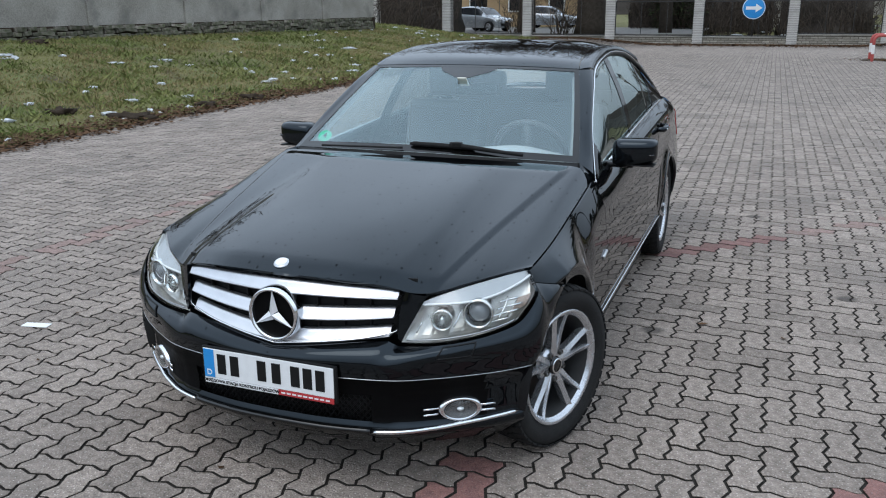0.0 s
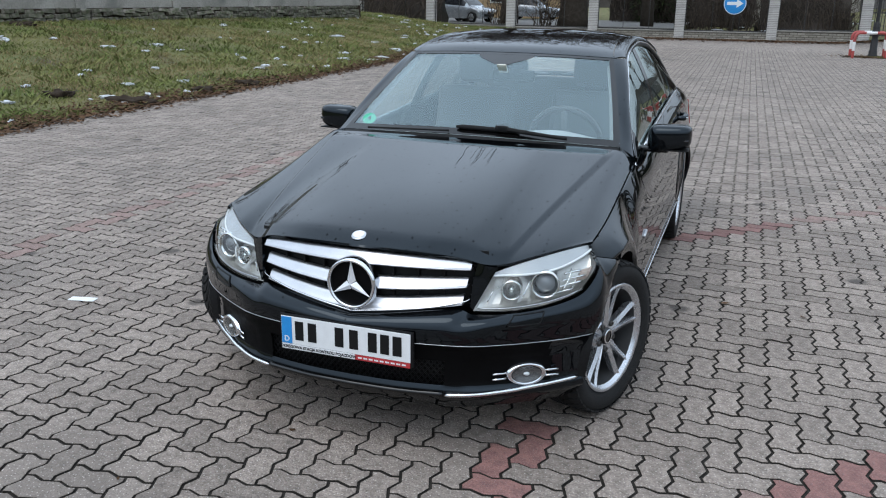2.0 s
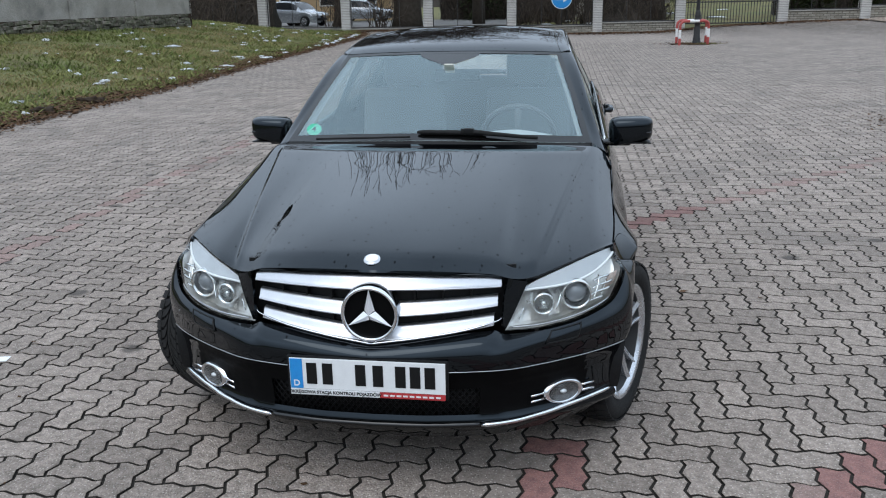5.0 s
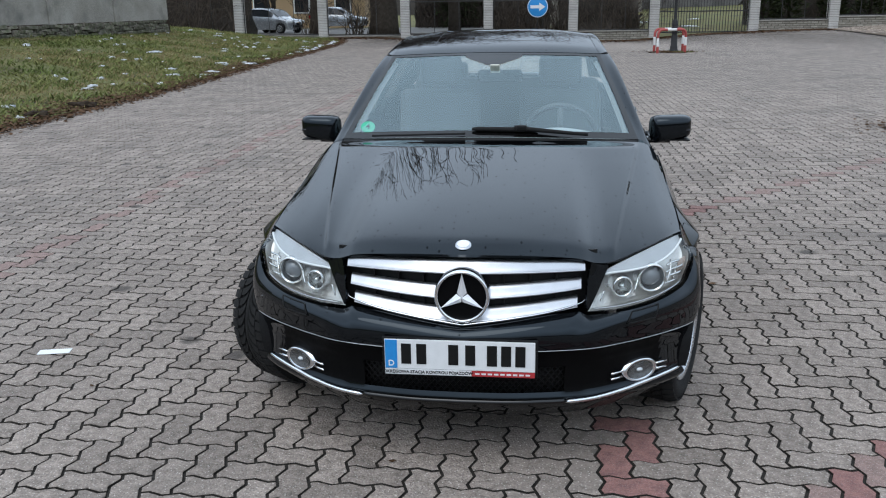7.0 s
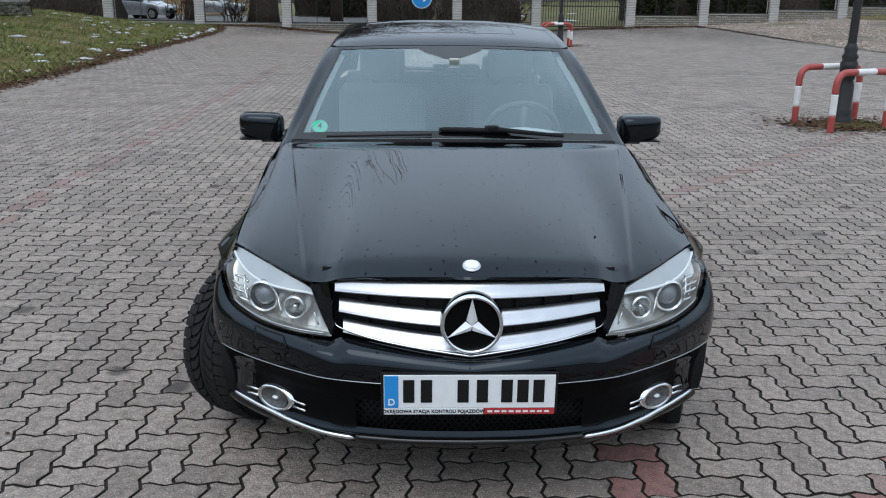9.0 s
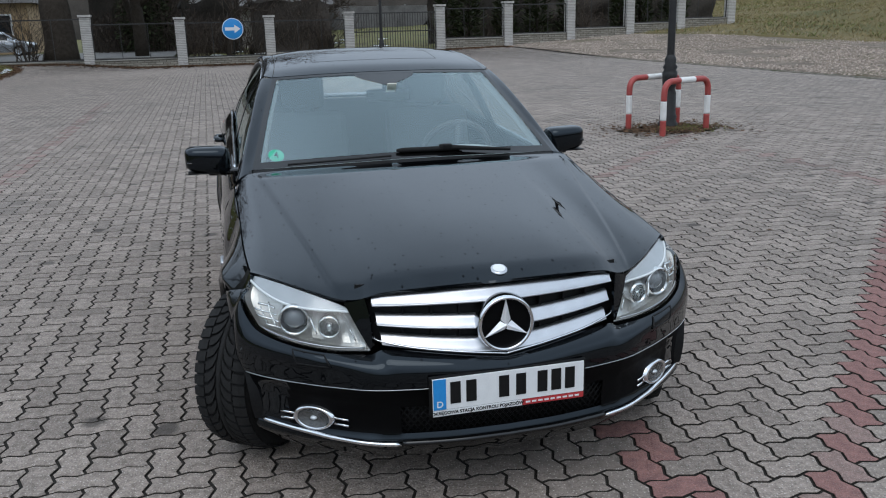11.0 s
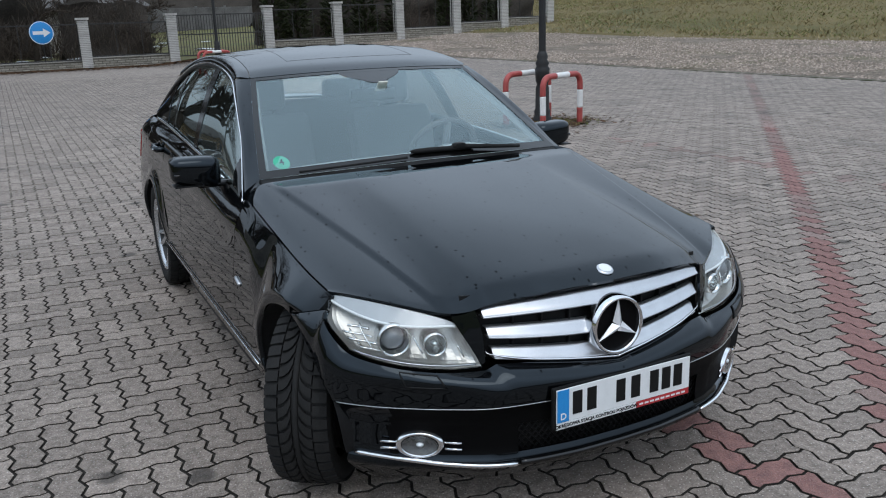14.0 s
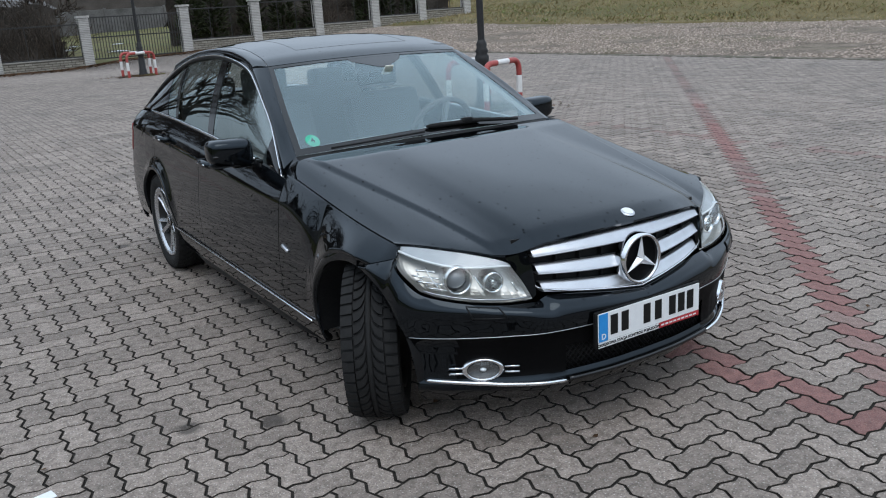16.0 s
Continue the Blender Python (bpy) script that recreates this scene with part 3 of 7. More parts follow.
sheet("bonnet", hood, M["paint"], CAR, "black lacquered bonnet with two raised creases and dried drops", away=(0, 0, 0))

# front bumper
plan = spline([(0, -0.665), (0.2, -0.655), (0.42, -0.612), (0.55, -0.545), (0.63, -0.492), (0.70, -0.44), (0.772, -0.376), (0.826, -0.310), (0.858, -0.230), (0.874, -0.125), (0.880, -0.02)], 160)
pl = np.r_[0, np.cumsum(np.linalg.norm(np.diff(plan, axis=0), axis=1))]
top_z = table([(0, 0.525), (0.2, 0.548), (0.40, 0.566), (0.44, 0.552), (0.58, 0.572), (0.71, 0.60), (0.796, 0.638), (0.826, 0.668), (0.852, 0.698), (0.882, 0.700)])
bulge = table([(0.16, -0.09), (0.20, -0.045), (0.235, -0.008), (0.262, 0.006), (0.285, -0.008), (0.385, -0.004), (0.41, 0.002), (0.444, 0.008), (0.452, 0.019), (0.50, 0.024), (0.54, 0.018), (0.58, 0.0), (0.64, -0.012), (0.70, -0.016)])


def bumper_at(f, z):
    """A place on the bumper at share f of the way from the middle to the wheel arch."""
    end_y = -np.sqrt(max(0, (ARCH - 0.002) ** 2 - (z - HUB) ** 2)) if z < 0.634 else -0.058 - (z - 0.634) * 2.9
    end = np.interp(end_y, plan[:, 1], pl)
    w = f * end
    x, y = np.interp(w, pl, plan[:, 0]), np.interp(w, pl, plan[:, 1])
    x2, y2 = np.interp(w + 0.01, pl, plan[:, 0]), np.interp(w + 0.01, pl, plan[:, 1])
    t = np.array([x2 - x, y2 - y]) + np.array([1e-6, 0])
    t /= np.linalg.norm(t)
    o = float(bulge(z))
    return np.array([x + t[1] * o, y - t[0] * o, z])


fs = np.unique(np.r_[np.linspace(0, 1, 61), 0.405])
lows = [0.16, 0.185, 0.21, 0.235, 0.255, 0.27, 0.283, 0.31, 0.345, 0.38, 0.39, 0.41, 0.443, 0.449]
bump_grid = np.array([[bumper_at(f, z) for z in lows] for f in fs])
holes = np.zeros((len(fs) - 1, len(lows) - 1), bool)
holes[:, 6:9] = (fs[:-1] < 0.40)[:, None]
# the lamp recess lies deeper
for i, f in enumerate(fs):
    for j in range(6, 10):
        bump_grid[i, j, 1] += 0.004 * smooth(0.47, 0.50, f) * (1 - smooth(0.80, 0.84, f))
full = np.concatenate([flip(bump_grid[:0:-1]), bump_grid])
full_holes = np.concatenate([holes[::-1], holes])
bumper = sheet("front_bumper", full, M["paint"], CAR, "black painted bumper with a low intake and a crease", holes=full_holes)
bumper.data.materials.append(M["insert"])
for pg in bumper.data.polygons:
    if 0.283 < pg.center.z < 0.436 and abs(pg.center.x) < 0.70:
        pg.material_index = 1
# upper shell: from the crease to the grille, round the lamp and along the joint with the wing
F_C, F_D = 0.405, 0.93
arch_y = np.linspace(-math.sqrt((ARCH - 0.002) ** 2 - (0.5 - HUB) ** 2), -0.062, 15)[1:]
arch_p = [np.array([0.0, y, HUB + math.sqrt((ARCH - 0.002) ** 2 - y ** 2)]) for y in arch_y]
x_end = bumper_at(1.0, 0.5)[0]
for q_, y in zip(arch_p, arch_y):
    k = (y - arch_y[0]) / (arch_y[-1] - arch_y[0])
    q_[0] = x_end * (1 - k) + float(side(-0.062, 0.662)) * k + 0.006 * math.sin(math.pi * k)
t_mid = [np.array([x, np.interp(x, plan[:, 0], plan[:, 1]) + 0.040, float(top_z(x))]) for x in np.linspace(0, 0.40, 12)]
t_lamp = spline([(0.432, -0.566, 0.548), (0.55, -0.540, 0.556), (0.66, -0.487, 0.571), (0.745, -0.412, 0.589), (0.792, -0.352, 0.610), (0.822, -0.296, 0.660), (0.824, -0.258, 0.692), (float(side(-0.232, 0.712)), -0.233, 0.711)], 40)
t_seam = [np.array([float(side(y, float(seam(y)))), y, float(seam(y)) - 0.003]) for y in np.linspace(-0.228, -0.062, 12)]


def along(pts, n):
    p = np.array(pts, float)
    w = np.r_[0, np.cumsum(np.linalg.norm(np.diff(p, axis=0), axis=1))]
    return np.stack([np.interp(np.linspace(0, w[-1], n), w, p[:, k]) for k in range(3)], 1)


lamp_cut = int(np.argmin(np.linalg.norm(t_lamp - np.array([0.800, -0.338, 0.622]), axis=1)))
tops = np.concatenate([along(t_mid + [t_lamp[0]], 24), along(t_lamp[:lamp_cut + 1], 30)[1:], along(t_lamp[lamp_cut:], 14)[1:], along(np.array(t_seam), 14)[1:]])
feet = [[bumper_at(f, z) for z in (0.452, 0.475, 0.50)] for f in np.r_[np.linspace(0, F_C, 24), np.linspace(F_C, F_D, 30)[1:], np.linspace(F_D, 1.0, 8)[1:]]]
feet += [[q_ + np.array([-0.02 * k, 0, 0.0]) for k in (1.0, 0.5, 0.0)] for q_ in along(np.array(arch_p), 20)[1:]]
feet = np.array(feet)
feet, tops = feet[:min(len(feet), len(tops))], tops[:min(len(feet), len(tops))]
tops[-1] = feet[-1, -1] + np.array([0, 0, 0.002])
up_grid = []
for q_, t_ in zip(feet, tops):
    span = t_ - q_[-1]
    outer = np.array([0.55 * q_[-1][0], -0.5, 0.35])
    outer /= np.linalg.norm(outer)
    rise = min(1.0, np.linalg.norm(span) / 0.09)
    up_grid.append(list(q_) + [q_[-1] + span * k + outer * 0.016 * rise * math.sin(math.pi * k) for k in (0.12, 0.25, 0.38, 0.5, 0.62, 0.74, 0.85, 0.94, 1.0)])
up_grid = np.array(up_grid)
sheet("bumper_shell", np.concatenate([flip(up_grid[:0:-1]), up_grid]), M["paint"], bumper, lip=0.010)
gx = np.linspace(-0.47, 0.47, 48)
intake = np.array([[(x, np.interp(abs(x), plan[:, 0], plan[:, 1]) + 0.045, z) for z in np.linspace(0.24, 0.42, 6)] for x in gx])
sheet("lower_grille_backing", intake, M["plastic"], bumper, lip=0)
bmv, bmf = [], []
for k in range(-24, 25):
    for sgn in (1, -1):
        x1, x2 = k * 0.022 - 0.05 * sgn, k * 0.022 + 0.05 * sgn
        pts = [(x, np.interp(abs(x), plan[:, 0], plan[:, 1]) + 0.03, z) for x, z in ((x1, 0.275), ((x1 + x2) / 2, 0.335), (x2, 0.395))]
        if max(abs(x1), abs(x2)) < 0.46:
            v, f = tube_data(pts, 0.003, 4)
            bmf += [tuple(i + len(bmv) for i in q) for q in f]
            bmv += list(v)
obj_of("lower_grille_mesh", bmv, bmf, M["plastic"], bumper, "black diamond mesh")
# chrome lip at the bumper's foot
for s in (1, -1):
    lip_pts = np.array([bumper_at(f, z) * np.array([s, 1, 1]) + np.array([0, -0.008, 0]) for f, z in zip(np.linspace(0.40, 0.985, 30), np.linspace(0.254, 0.280, 30))])
    tube("chrome_lip", lip_pts, np.r_[0.004, np.full(28, 0.0078), 0.004], M["chrome"], bumper, "bright chrome strip")
tube("lower_lip", [bumper_at(abs(f), 0.257) * np.array([np.sign(f) or 1, 1, 1]) + np.array([0, -0.006, 0]) for f in np.linspace(-0.395, 0.395, 50)], 0.011, M["gloss"], bumper)
tube("bumper_joint_line", [bumper_at(abs(f), 0.449) * np.array([np.sign(f) or 1, 1, 1]) + np.array([0, -0.001, 0]) for f in np.linspace(-0.99, 0.99, 110)], 0.0015, M["silver"], bumper, n=5)
for s in (1, -1):
    wash = np.array([[up_grid[i, j] * np.array([s, 1, 1]) + np.array([0.0008 * s, -0.002, 0.002]) for j in range(4, 10)] for i in range(33, 41)])
    wc = sheet("lamp_washer_cover", wash, M["paint"], bumper, lip=0.004)
    rim_ = np.concatenate([wash[:, 0], wash[-1, 1:], wash[-2::-1, -1], wash[0, -2:0:-1]])
    tube("washer_joint", rim_, 0.0028, M["plastic"], wc, n=5, closed=True)

# radiator grille
def grille_y(x, z):
    return -0.622 + 0.088 * (abs(x) / 0.43) ** 1.7 + 0.10 * (z - 0.64)


g_top, g_low = table([(0, 0.752), (0.3, 0.742), (0.45, 0.728)]), table([(0, 0.532), (0.2, 0.556), (0.38, 0.580), (0.45, 0.60)])
back = np.array([[(x, grille_y(x, z) + 0.045, z) for z in np.linspace(float(g_low(abs(x))) - 0.02, float(g_top(abs(x))) + 0.03, 8)] for x in np.linspace(-0.462, 0.462, 60)])
grille = sheet("radiator_grille", back, M["plastic"], CAR, "silver louvred grille with a round three-armed badge", lip=0.05)
for k, (zc, hh) in enumerate(((0.716, 0.0215), (0.660, 0.0205), (0.604, 0.0205))):
    for s in (1, -1):
        rows = []
        for u in np.linspace((0.0, 0.075, 0.0)[k], 0.418 - 0.012 * k, 30):
            droop = 0.035 * (1 - (u / 0.42) ** 1.5) * (k / 2.0) + 0.006 * k
            z0 = zc + 0.010 * (1 - (u / 0.42) ** 2) * (1 if k == 0 else 0) - droop + 0.022 * (k == 2) * 0
            hw = hh * (1 - 0.25 * (u / 0.42) ** 3)
            y0 = grille_y(u, z0)
            prof = [(0.028, -hw * 0.92), (0.000, -hw), (-0.0065, -hw * 0.97), (-0.0085, -hw * 0.84), (-0.0065, -hw * 0.70), (-0.0045, -hw * 0.66), (0.004, -hw * 0.1), (0.011, hw * 0.5), (0.017, hw * 0.95), (0.021, hw * 1.03), (0.034, hw * 1.05)]
            rows.append([(s * u, y0 + a, z0 + b) for a, b in prof])
        sheet("louvre", np.array(rows), M["silver"], grille, lip=0.004, away=(0, 0.5, 0.6))
for s in (1, -1):
    tube("grille_surround", spline([(s * 0.416, grille_y(0.42, 0.63) - 0.002, 0.604), (s * 0.408, grille_y(0.41, 0.6) - 0.008, 0.590), (s * 0.30, grille_y(0.3, 0.57) - 0.010, 0.566), (s * 0.15, grille_y(0.15, 0.55) - 0.010, 0.547), (0, grille_y(0, 0.53) - 0.012, 0.530)], 40), np.r_[np.linspace(0.001, 0.0038, 8), np.full(32, 0.0038)], M["chrome"], grille, "thin chrome edge")
    for u in (0.14, 0.23, 0.32):
        block("grille_rib", (0.006, 0.02, 0.16), (s * u, grille_y(u, 0.65) + 0.035, 0.655), M["plastic"], grille, bevel=0.002)
# round badge in the grille
SZ = 0.632
ring = lathe("badge_ring", [(0.02, 0.080), (-0.012, 0.082), (-0.020, 0.087), (-0.016, 0.0935), (0.012, 0.097), (0.03, 0.097)], M["chrome"], grille, "chrome ring", n=72, axis="y")
ring.location = (0, -0.632, SZ)
disc = lathe("badge_disc", [(0.0, 0.0), (0.0, 0.083)], M["insert"], grille, n=48, axis="y")
disc.location = (0, -0.632, SZ)
bm = bmesh.new()
for k in range(3):
    a = radians(90 + 120 * k)
    d, w = Vector((math.cos(a), 0, math.sin(a))), Vector((-math.sin(a), 0, math.cos(a)))
    tip, mid = bm.verts.new(d * 0.084 + Vector((0, -0.006, 0))), bm.verts.new((0, -0.020, 0))
    l_, r_ = bm.verts.new(d * 0.012 + w * 0.017 + Vector((0, -0.004, 0))), bm.verts.new(d * 0.012 - w * 0.017 + Vector((0, -0.004, 0)))
    ridge = bm.verts.new(d * 0.082 + Vector((0, -0.010, 0)))
    bm.faces.new((mid, l_, ridge)), bm.faces.new((mid, ridge, r_)), bm.faces.new((l_, tip, ridge)), bm.faces.new((ridge, tip, r_))
bmesh.ops.recalc_face_normals(bm, faces=bm.faces)
star = part("badge_star", bm, M["star"], grille, smooth=False)
star.location = (0, -0.634, SZ)
emblem = lathe("bonnet_emblem", [(0.0022, 0.0), (0.002, 0.020), (0.001, 0.026), (-0.003, 0.0285)], M["silver"], CAR, "small round silver emblem", n=40, axis="z")
e_at = hood[120, int(np.argmin(abs(hood[120, :, 1] + 0.576)))]
emblem.matrix_local = pose(float(e_at[0]), float(e_at[1]), float(e_at[2]) + 0.001, math.degrees(math.atan2(float(hood[120, 6, 2] - hood[120, 1, 2]), float(hood[120, 6, 1] - hood[120, 1, 1]))), 0, 0)
lathe("emblem_face", [(0.0027, 0.0), (0.0027, 0.021)], M["white"], emblem, n=32, axis="z")

# head lamps
A, B, C, D = (0.783, -0.216, 0.751), (0.494, -0.490, 0.686), (0.438, -0.553, 0.556), (0.782, -0.352, 0.614)
l_top = spline([B, (0.53, -0.466, 0.702), (0.62, -0.400, 0.729), (0.72, -0.294, 0.747), A], 33)
l_low = spline([C, (0.55, -0.530, 0.563), (0.66, -0.476, 0.578), (0.74, -0.405, 0.596), D], 33)
l_in = spline([C, (0.464, -0.528, 0.622), B], 17)
l_out = spline([D, (0.817, -0.272, 0.688), A], 17)
lamp = coons(l_low, l_top, l_in, l_out)
bu, bv = np.sin(np.pi * np.linspace(0, 1, 33))[:, None], np.sin(np.pi * np.linspace(0, 1, 17))[None]
out_way = np.array([0.45, -0.86, 0.22])
lamp = lamp + 0.018 * (bu * bv)[..., None] * out_way
bridge = coons(spline([(0.425, -0.555, 0.572), (0.428, -0.552, 0.566), (0.434, -0.548, 0.560)], 9), spline([(0.440, -0.522, 0.728), (0.466, -0.508, 0.716), (0.502, -0.484, 0.706)], 9), spline([(0.425, -0.555, 0.572), (0.428, -0.542, 0.66), (0.440, -0.522, 0.728)], 13), spline([(0.434, -0.548, 0.560), (0.468, -0.522, 0.630), (0.502, -0.484, 0.706)], 13))
both("bonnet_corner", bridge, M["paint"], lip=0.01)
fog_silver = surface("fog_lamp_reflector", (0.20, 0.20, 0.20), (0.10, 0.10, 0.105), 0.22, 0.7, scale=60, bump=0.3)
for s in (1, -1):
    f = np.array([s, 1, 1])
    flute = 0.0012 * np.cos(np.linspace(0, 24 * np.pi, 33))[:, None] * (1 - smooth(0.25, 0.4, np.linspace(0, 1, 17)))[None]
    depth = (0.016 + 0.075 * (bu * bv) ** 0.45 + flute * np.minimum(1, 4 * bu * bv))[..., None]
    hl = sheet("head_lamp", lamp * f - depth * out_way * f, M["reflector"], CAR, "clear headlight with a projector lens and a frosted upper strip", lip=0)
    hl.data.polygons.foreach_set("use_smooth", [False] * len(hl.data.polygons))
    cover = sheet("lamp_cover", lamp * f, M["lens"], hl, "clear polycarbonate cover", lip=0.004)
    cover.visible_shadow = False
    lid = np.stack([lamp[:, -1] * (1 - t) + lamp[:, 11] * t for t in np.linspace(0.02, 1, 6)], 1)
    wid = (0.25 + 0.75 * np.sin(np.pi * np.linspace(0, 1, 33)) ** 0.8)[:, None, None]
    lid = lamp[:, -1:, :] + (lid - lamp[:, -1:, :]) * wid * 0.95
    sheet("frosted_strip", lid * f - 0.008 * out_way * f, M["eyelid"], hl, "frosted white strip", lip=0.006)
    tube("bright_edge", (lid[:, -1] - 0.006 * out_way) * f, 0.0042, M["white"], hl)
    for (iu, iv), r in (((17, 7), 0.050), ((8, 7), 0.036)):
        at = (lamp[iu, iv] - 0.034 * out_way) * f
        rg = lathe("lamp_bowl", [(0.06, 0.25 * r), (0.035, 0.70 * r), (0.004, 0.86 * r), (-0.010, 0.92 * r), (-0.010, 0.99 * r), (0.004, 1.06 * r), (0.05, 1.1 * r)], M["bowl"], hl, n=40, axis="y")
        rg.matrix_local = pose(*at, 0, 0, s * 14)
        ball = lathe("projector_lens", [(-0.016 + 0.02 * (1 - math.cos(t)) * 1.6, 0.74 * r * math.sin(t)) for t in np.linspace(0.001, 1.45, 10)], M["lens"] if r < 0.04 else M["bulb_glass"], hl, n=32, axis="y")
        ball.matrix_local = pose(*(at + np.array([0, 0.010, 0])), 0, 0, s * 14)
        if r < 0.04:
            cap = lathe("bulb_cap", [(-0.006, 0.0), (-0.004, 0.007), (0.004, 0.011), (0.020, 0.011)], M["bowl"], hl, n=20, axis="y")
            cap.matrix_local = pose(*at, 0, 0, s * 14)
    # stepped bright ribs between the projector and the outer corner, a rim along the foot
    for iv, i0, i1, r in ((3, 21, 28, 0.0035), (5, 22, 30, 0.0045), (7, 22, 30, 0.0035), (9, 22, 28, 0.0045)):
        tube("reflector_rib", [(lamp[i, iv] - (0.024 + 0.010 * math.sin((i - i0) * 0.8)) * out_way) * f for i in range(i0, i1)], r, M["bowl"], hl, n=6)
    for i, j0, j1 in ((24, 3, 11), (27, 3, 9), (12, 4, 10), (3, 3, 8)):
        tube("reflector_fin", [(lamp[i, j] - 0.030 * out_way) * f for j in range(j0, j1)], 0.0030, M["bowl"], hl, n=6)
    tube("lamp_foot_rim", [(lamp[i, 1] - 0.006 * out_way) * f for i in range(1, 31)], 0.0028, M["silver"], hl, n=6)
    if s > 0:
        sheet("side_indicator", lamp[27:32, 5:10] * f - 0.022 * out_way * f, M["side_lens"], hl, lip=0.003)
    # fog lamp in the bumper
    fx, fy, fz = 0.622 * s, -0.489, 0.320
    fog = lathe("fog_lamp", [(0.03, 0.030), (-0.004, 0.040), (-0.014, 0.047), (-0.010, 0.055), (0.02, 0.060)], M["chrome"], CAR, "oval chrome fog lamp", n=48, axis="y")
    fog.matrix_local = pose(fx, fy, fz, 0, 0, s * 32) @ Matrix.Diagonal((1.32, 1, 0.78, 1))
    lathe("fog_glass", [(-0.019, 0.0), (-0.017, 0.025), (-0.012, 0.042)], M["lens"], fog, n=32, axis="y").visible_shadow = False
    lathe("fog_bowl", [(-0.005, 0.0), (-0.003, 0.010), (-0.0035, 0.018), (-0.007, 0.030), (-0.011, 0.042)], fog_silver, fog, n=32, axis="y")
    lathe("fog_bulb", [(-0.013, 0.0), (-0.011, 0.007), (-0.004, 0.009)], M["star"], fog, n=16, axis="y")
    for dz in (0.009, -0.012):
        for o in (1, -1):
            a = np.array([fx, fy - 0.006, fz + dz]) + o * np.array([s * 0.062, 0.040, 0])
            b = a + o * np.array([s * 0.042, 0.030, 0])
            tube("fog_bar", [a, (a + b) / 2, b], 0.0042, M["chrome"], CAR)

# number plate
py = -0.694
holder = block("number_plate_holder", (0.535, 0.014, 0.135), (-0.006, py + 0.010, 0.430), M["plastic"], CAR, "black plate holder with a printed foot strip", bevel=0.006)
plate = block("number_plate", (0.516, 0.004, 0.108), (-0.006, py, 0.438), M["white"], holder, "white number plate with dark bars", bevel=0.0015)
block("blue_band", (0.042, 0.003, 0.104), (-0.006 - 0.235, py - 0.0025, 0.438), M["blue"], plate, bevel=0.001)
for cx_ in (-0.183, -0.130, -0.020, 0.038, 0.112, 0.160, 0.208):
    block("plate_bar", (0.034, 0.002, 0.074), (-0.006 + cx_, py - 0.003, 0.440), M["black"], plate, bevel=0.0)
block("foot_strip", (0.30, 0.003, 0.020), (-0.006 - 0.108, py - 0.001, 0.373), M["white"], holder, bevel=0.001)
block("red_foot_strip", (0.215, 0.003, 0.020), (-0.006 + 0.150, py - 0.001, 0.373), M["red"], holder, bevel=0.001)
for k in range(9):
    block("foot_strip_bar", (0.015, 0.001, 0.006), (-0.006 + 0.062 + 0.0215 * k, py - 0.003, 0.373), M["white"], holder, bevel=0)


def lettering(name, words, size, material, parent, at):
    c = bpy.data.curves.new(name, "FONT")
    c.body, c.size, c.align_x, c.align_y, c.extrude, c.offset = words, size, "CENTER", "CENTER", 0.0006, 0.0004
    tmp = bpy.data.objects.new(name, c)
    scene.collection.objects.link(tmp)
    bpy.context.view_layer.update()
    me = bpy.data.meshes.new_from_object(tmp.evaluated_get(bpy.context.evaluated_depsgraph_get()))
    bpy.data.objects.remove(tmp)
    me.materials.clear()
    me.materials.append(material)
    ob = new(name, me)
    ob.parent = parent
    ob.matrix_local = at
    return ob


lettering("country_letter", "D", 0.030, M["white"], plate, pose(-0.006 - 0.235, py - 0.0045, 0.404, 90, 0, 0))
lettering("strip_lettering", "OKRĘGOWA STACJA KONTROLI POJAZDÓW", 0.0150, M["black"], holder, pose(-0.006 - 0.108, py - 0.0032, 0.373, 90, 0, 0))

# glasshouse
# the chrome line over the side windows, and the joint where the roof panel begins
rail_pts = [(0.798, 0.775, 0.874), (0.772, 0.86, 0.920), (0.715, 1.05, 1.066), (0.678, 1.23, 1.172), (0.648, 1.38, 1.250), (0.618, 1.54, 1.306), (0.600, 1.75, 1.344), (0.588, 2.03, 1.368), (0.587, 2.28, 1.368), (0.597, 2.60, 1.338), (0.620, 2.92, 1.262), (0.652, 3.20, 1.160), (0.680, 3.40, 1.068), (0.700, 3.52, 1.005)]
rail = spline(rail_pts, 160)
joint_pts = [(0.566, 1.398, 1.320), (0.546, 1.52, 1.356), (0.526, 1.80, 1.397), (0.519, 2.10, 1.408), (0.521, 2.45, 1.393), (0.535, 2.75, 1.356), (0.552, 2.93, 1.318)]
ws_low = spline([(-0.722, 0.775, 0.952), (-0.40, 0.700, 0.968), (0, 0.668, 0.977), (0.40, 0.700, 0.968), (0.722, 0.775, 0.952)], 49)
ws_top = spline([(-0.566, 1.398, 1.318), (-0.30, 1.352, 1.329), (0, 1.335, 1.333), (0.30, 1.352, 1.329), (0.566, 1.398, 1.318)], 49)
ws_side = spline([(0.722, 0.775, 0.952), (0.648, 1.09, 1.140), (0.566, 1.398, 1.318)], 33)
screen = coons(ws_low, ws_top, flip(ws_side), ws_side)
su, sv = np.linspace(-1, 1, 49)[:, None], np.linspace(0, 1, 33)[None]
screen[..., 2] += 0.022 * (1 - su ** 2) * np.sin(np.pi * sv)
windscreen = sheet("windscreen", screen, M["glass"], CAR, "clear windscreen with a faint blue-green tint", lip=0, away=(0, 1.6, 0.8))
windscreen.visible_shadow = False
band = screen[:, :3] + np.array([0, -0.0012, 0.0016])
sheet("screen_black_band", band, M["gloss"], windscreen, lip=0)
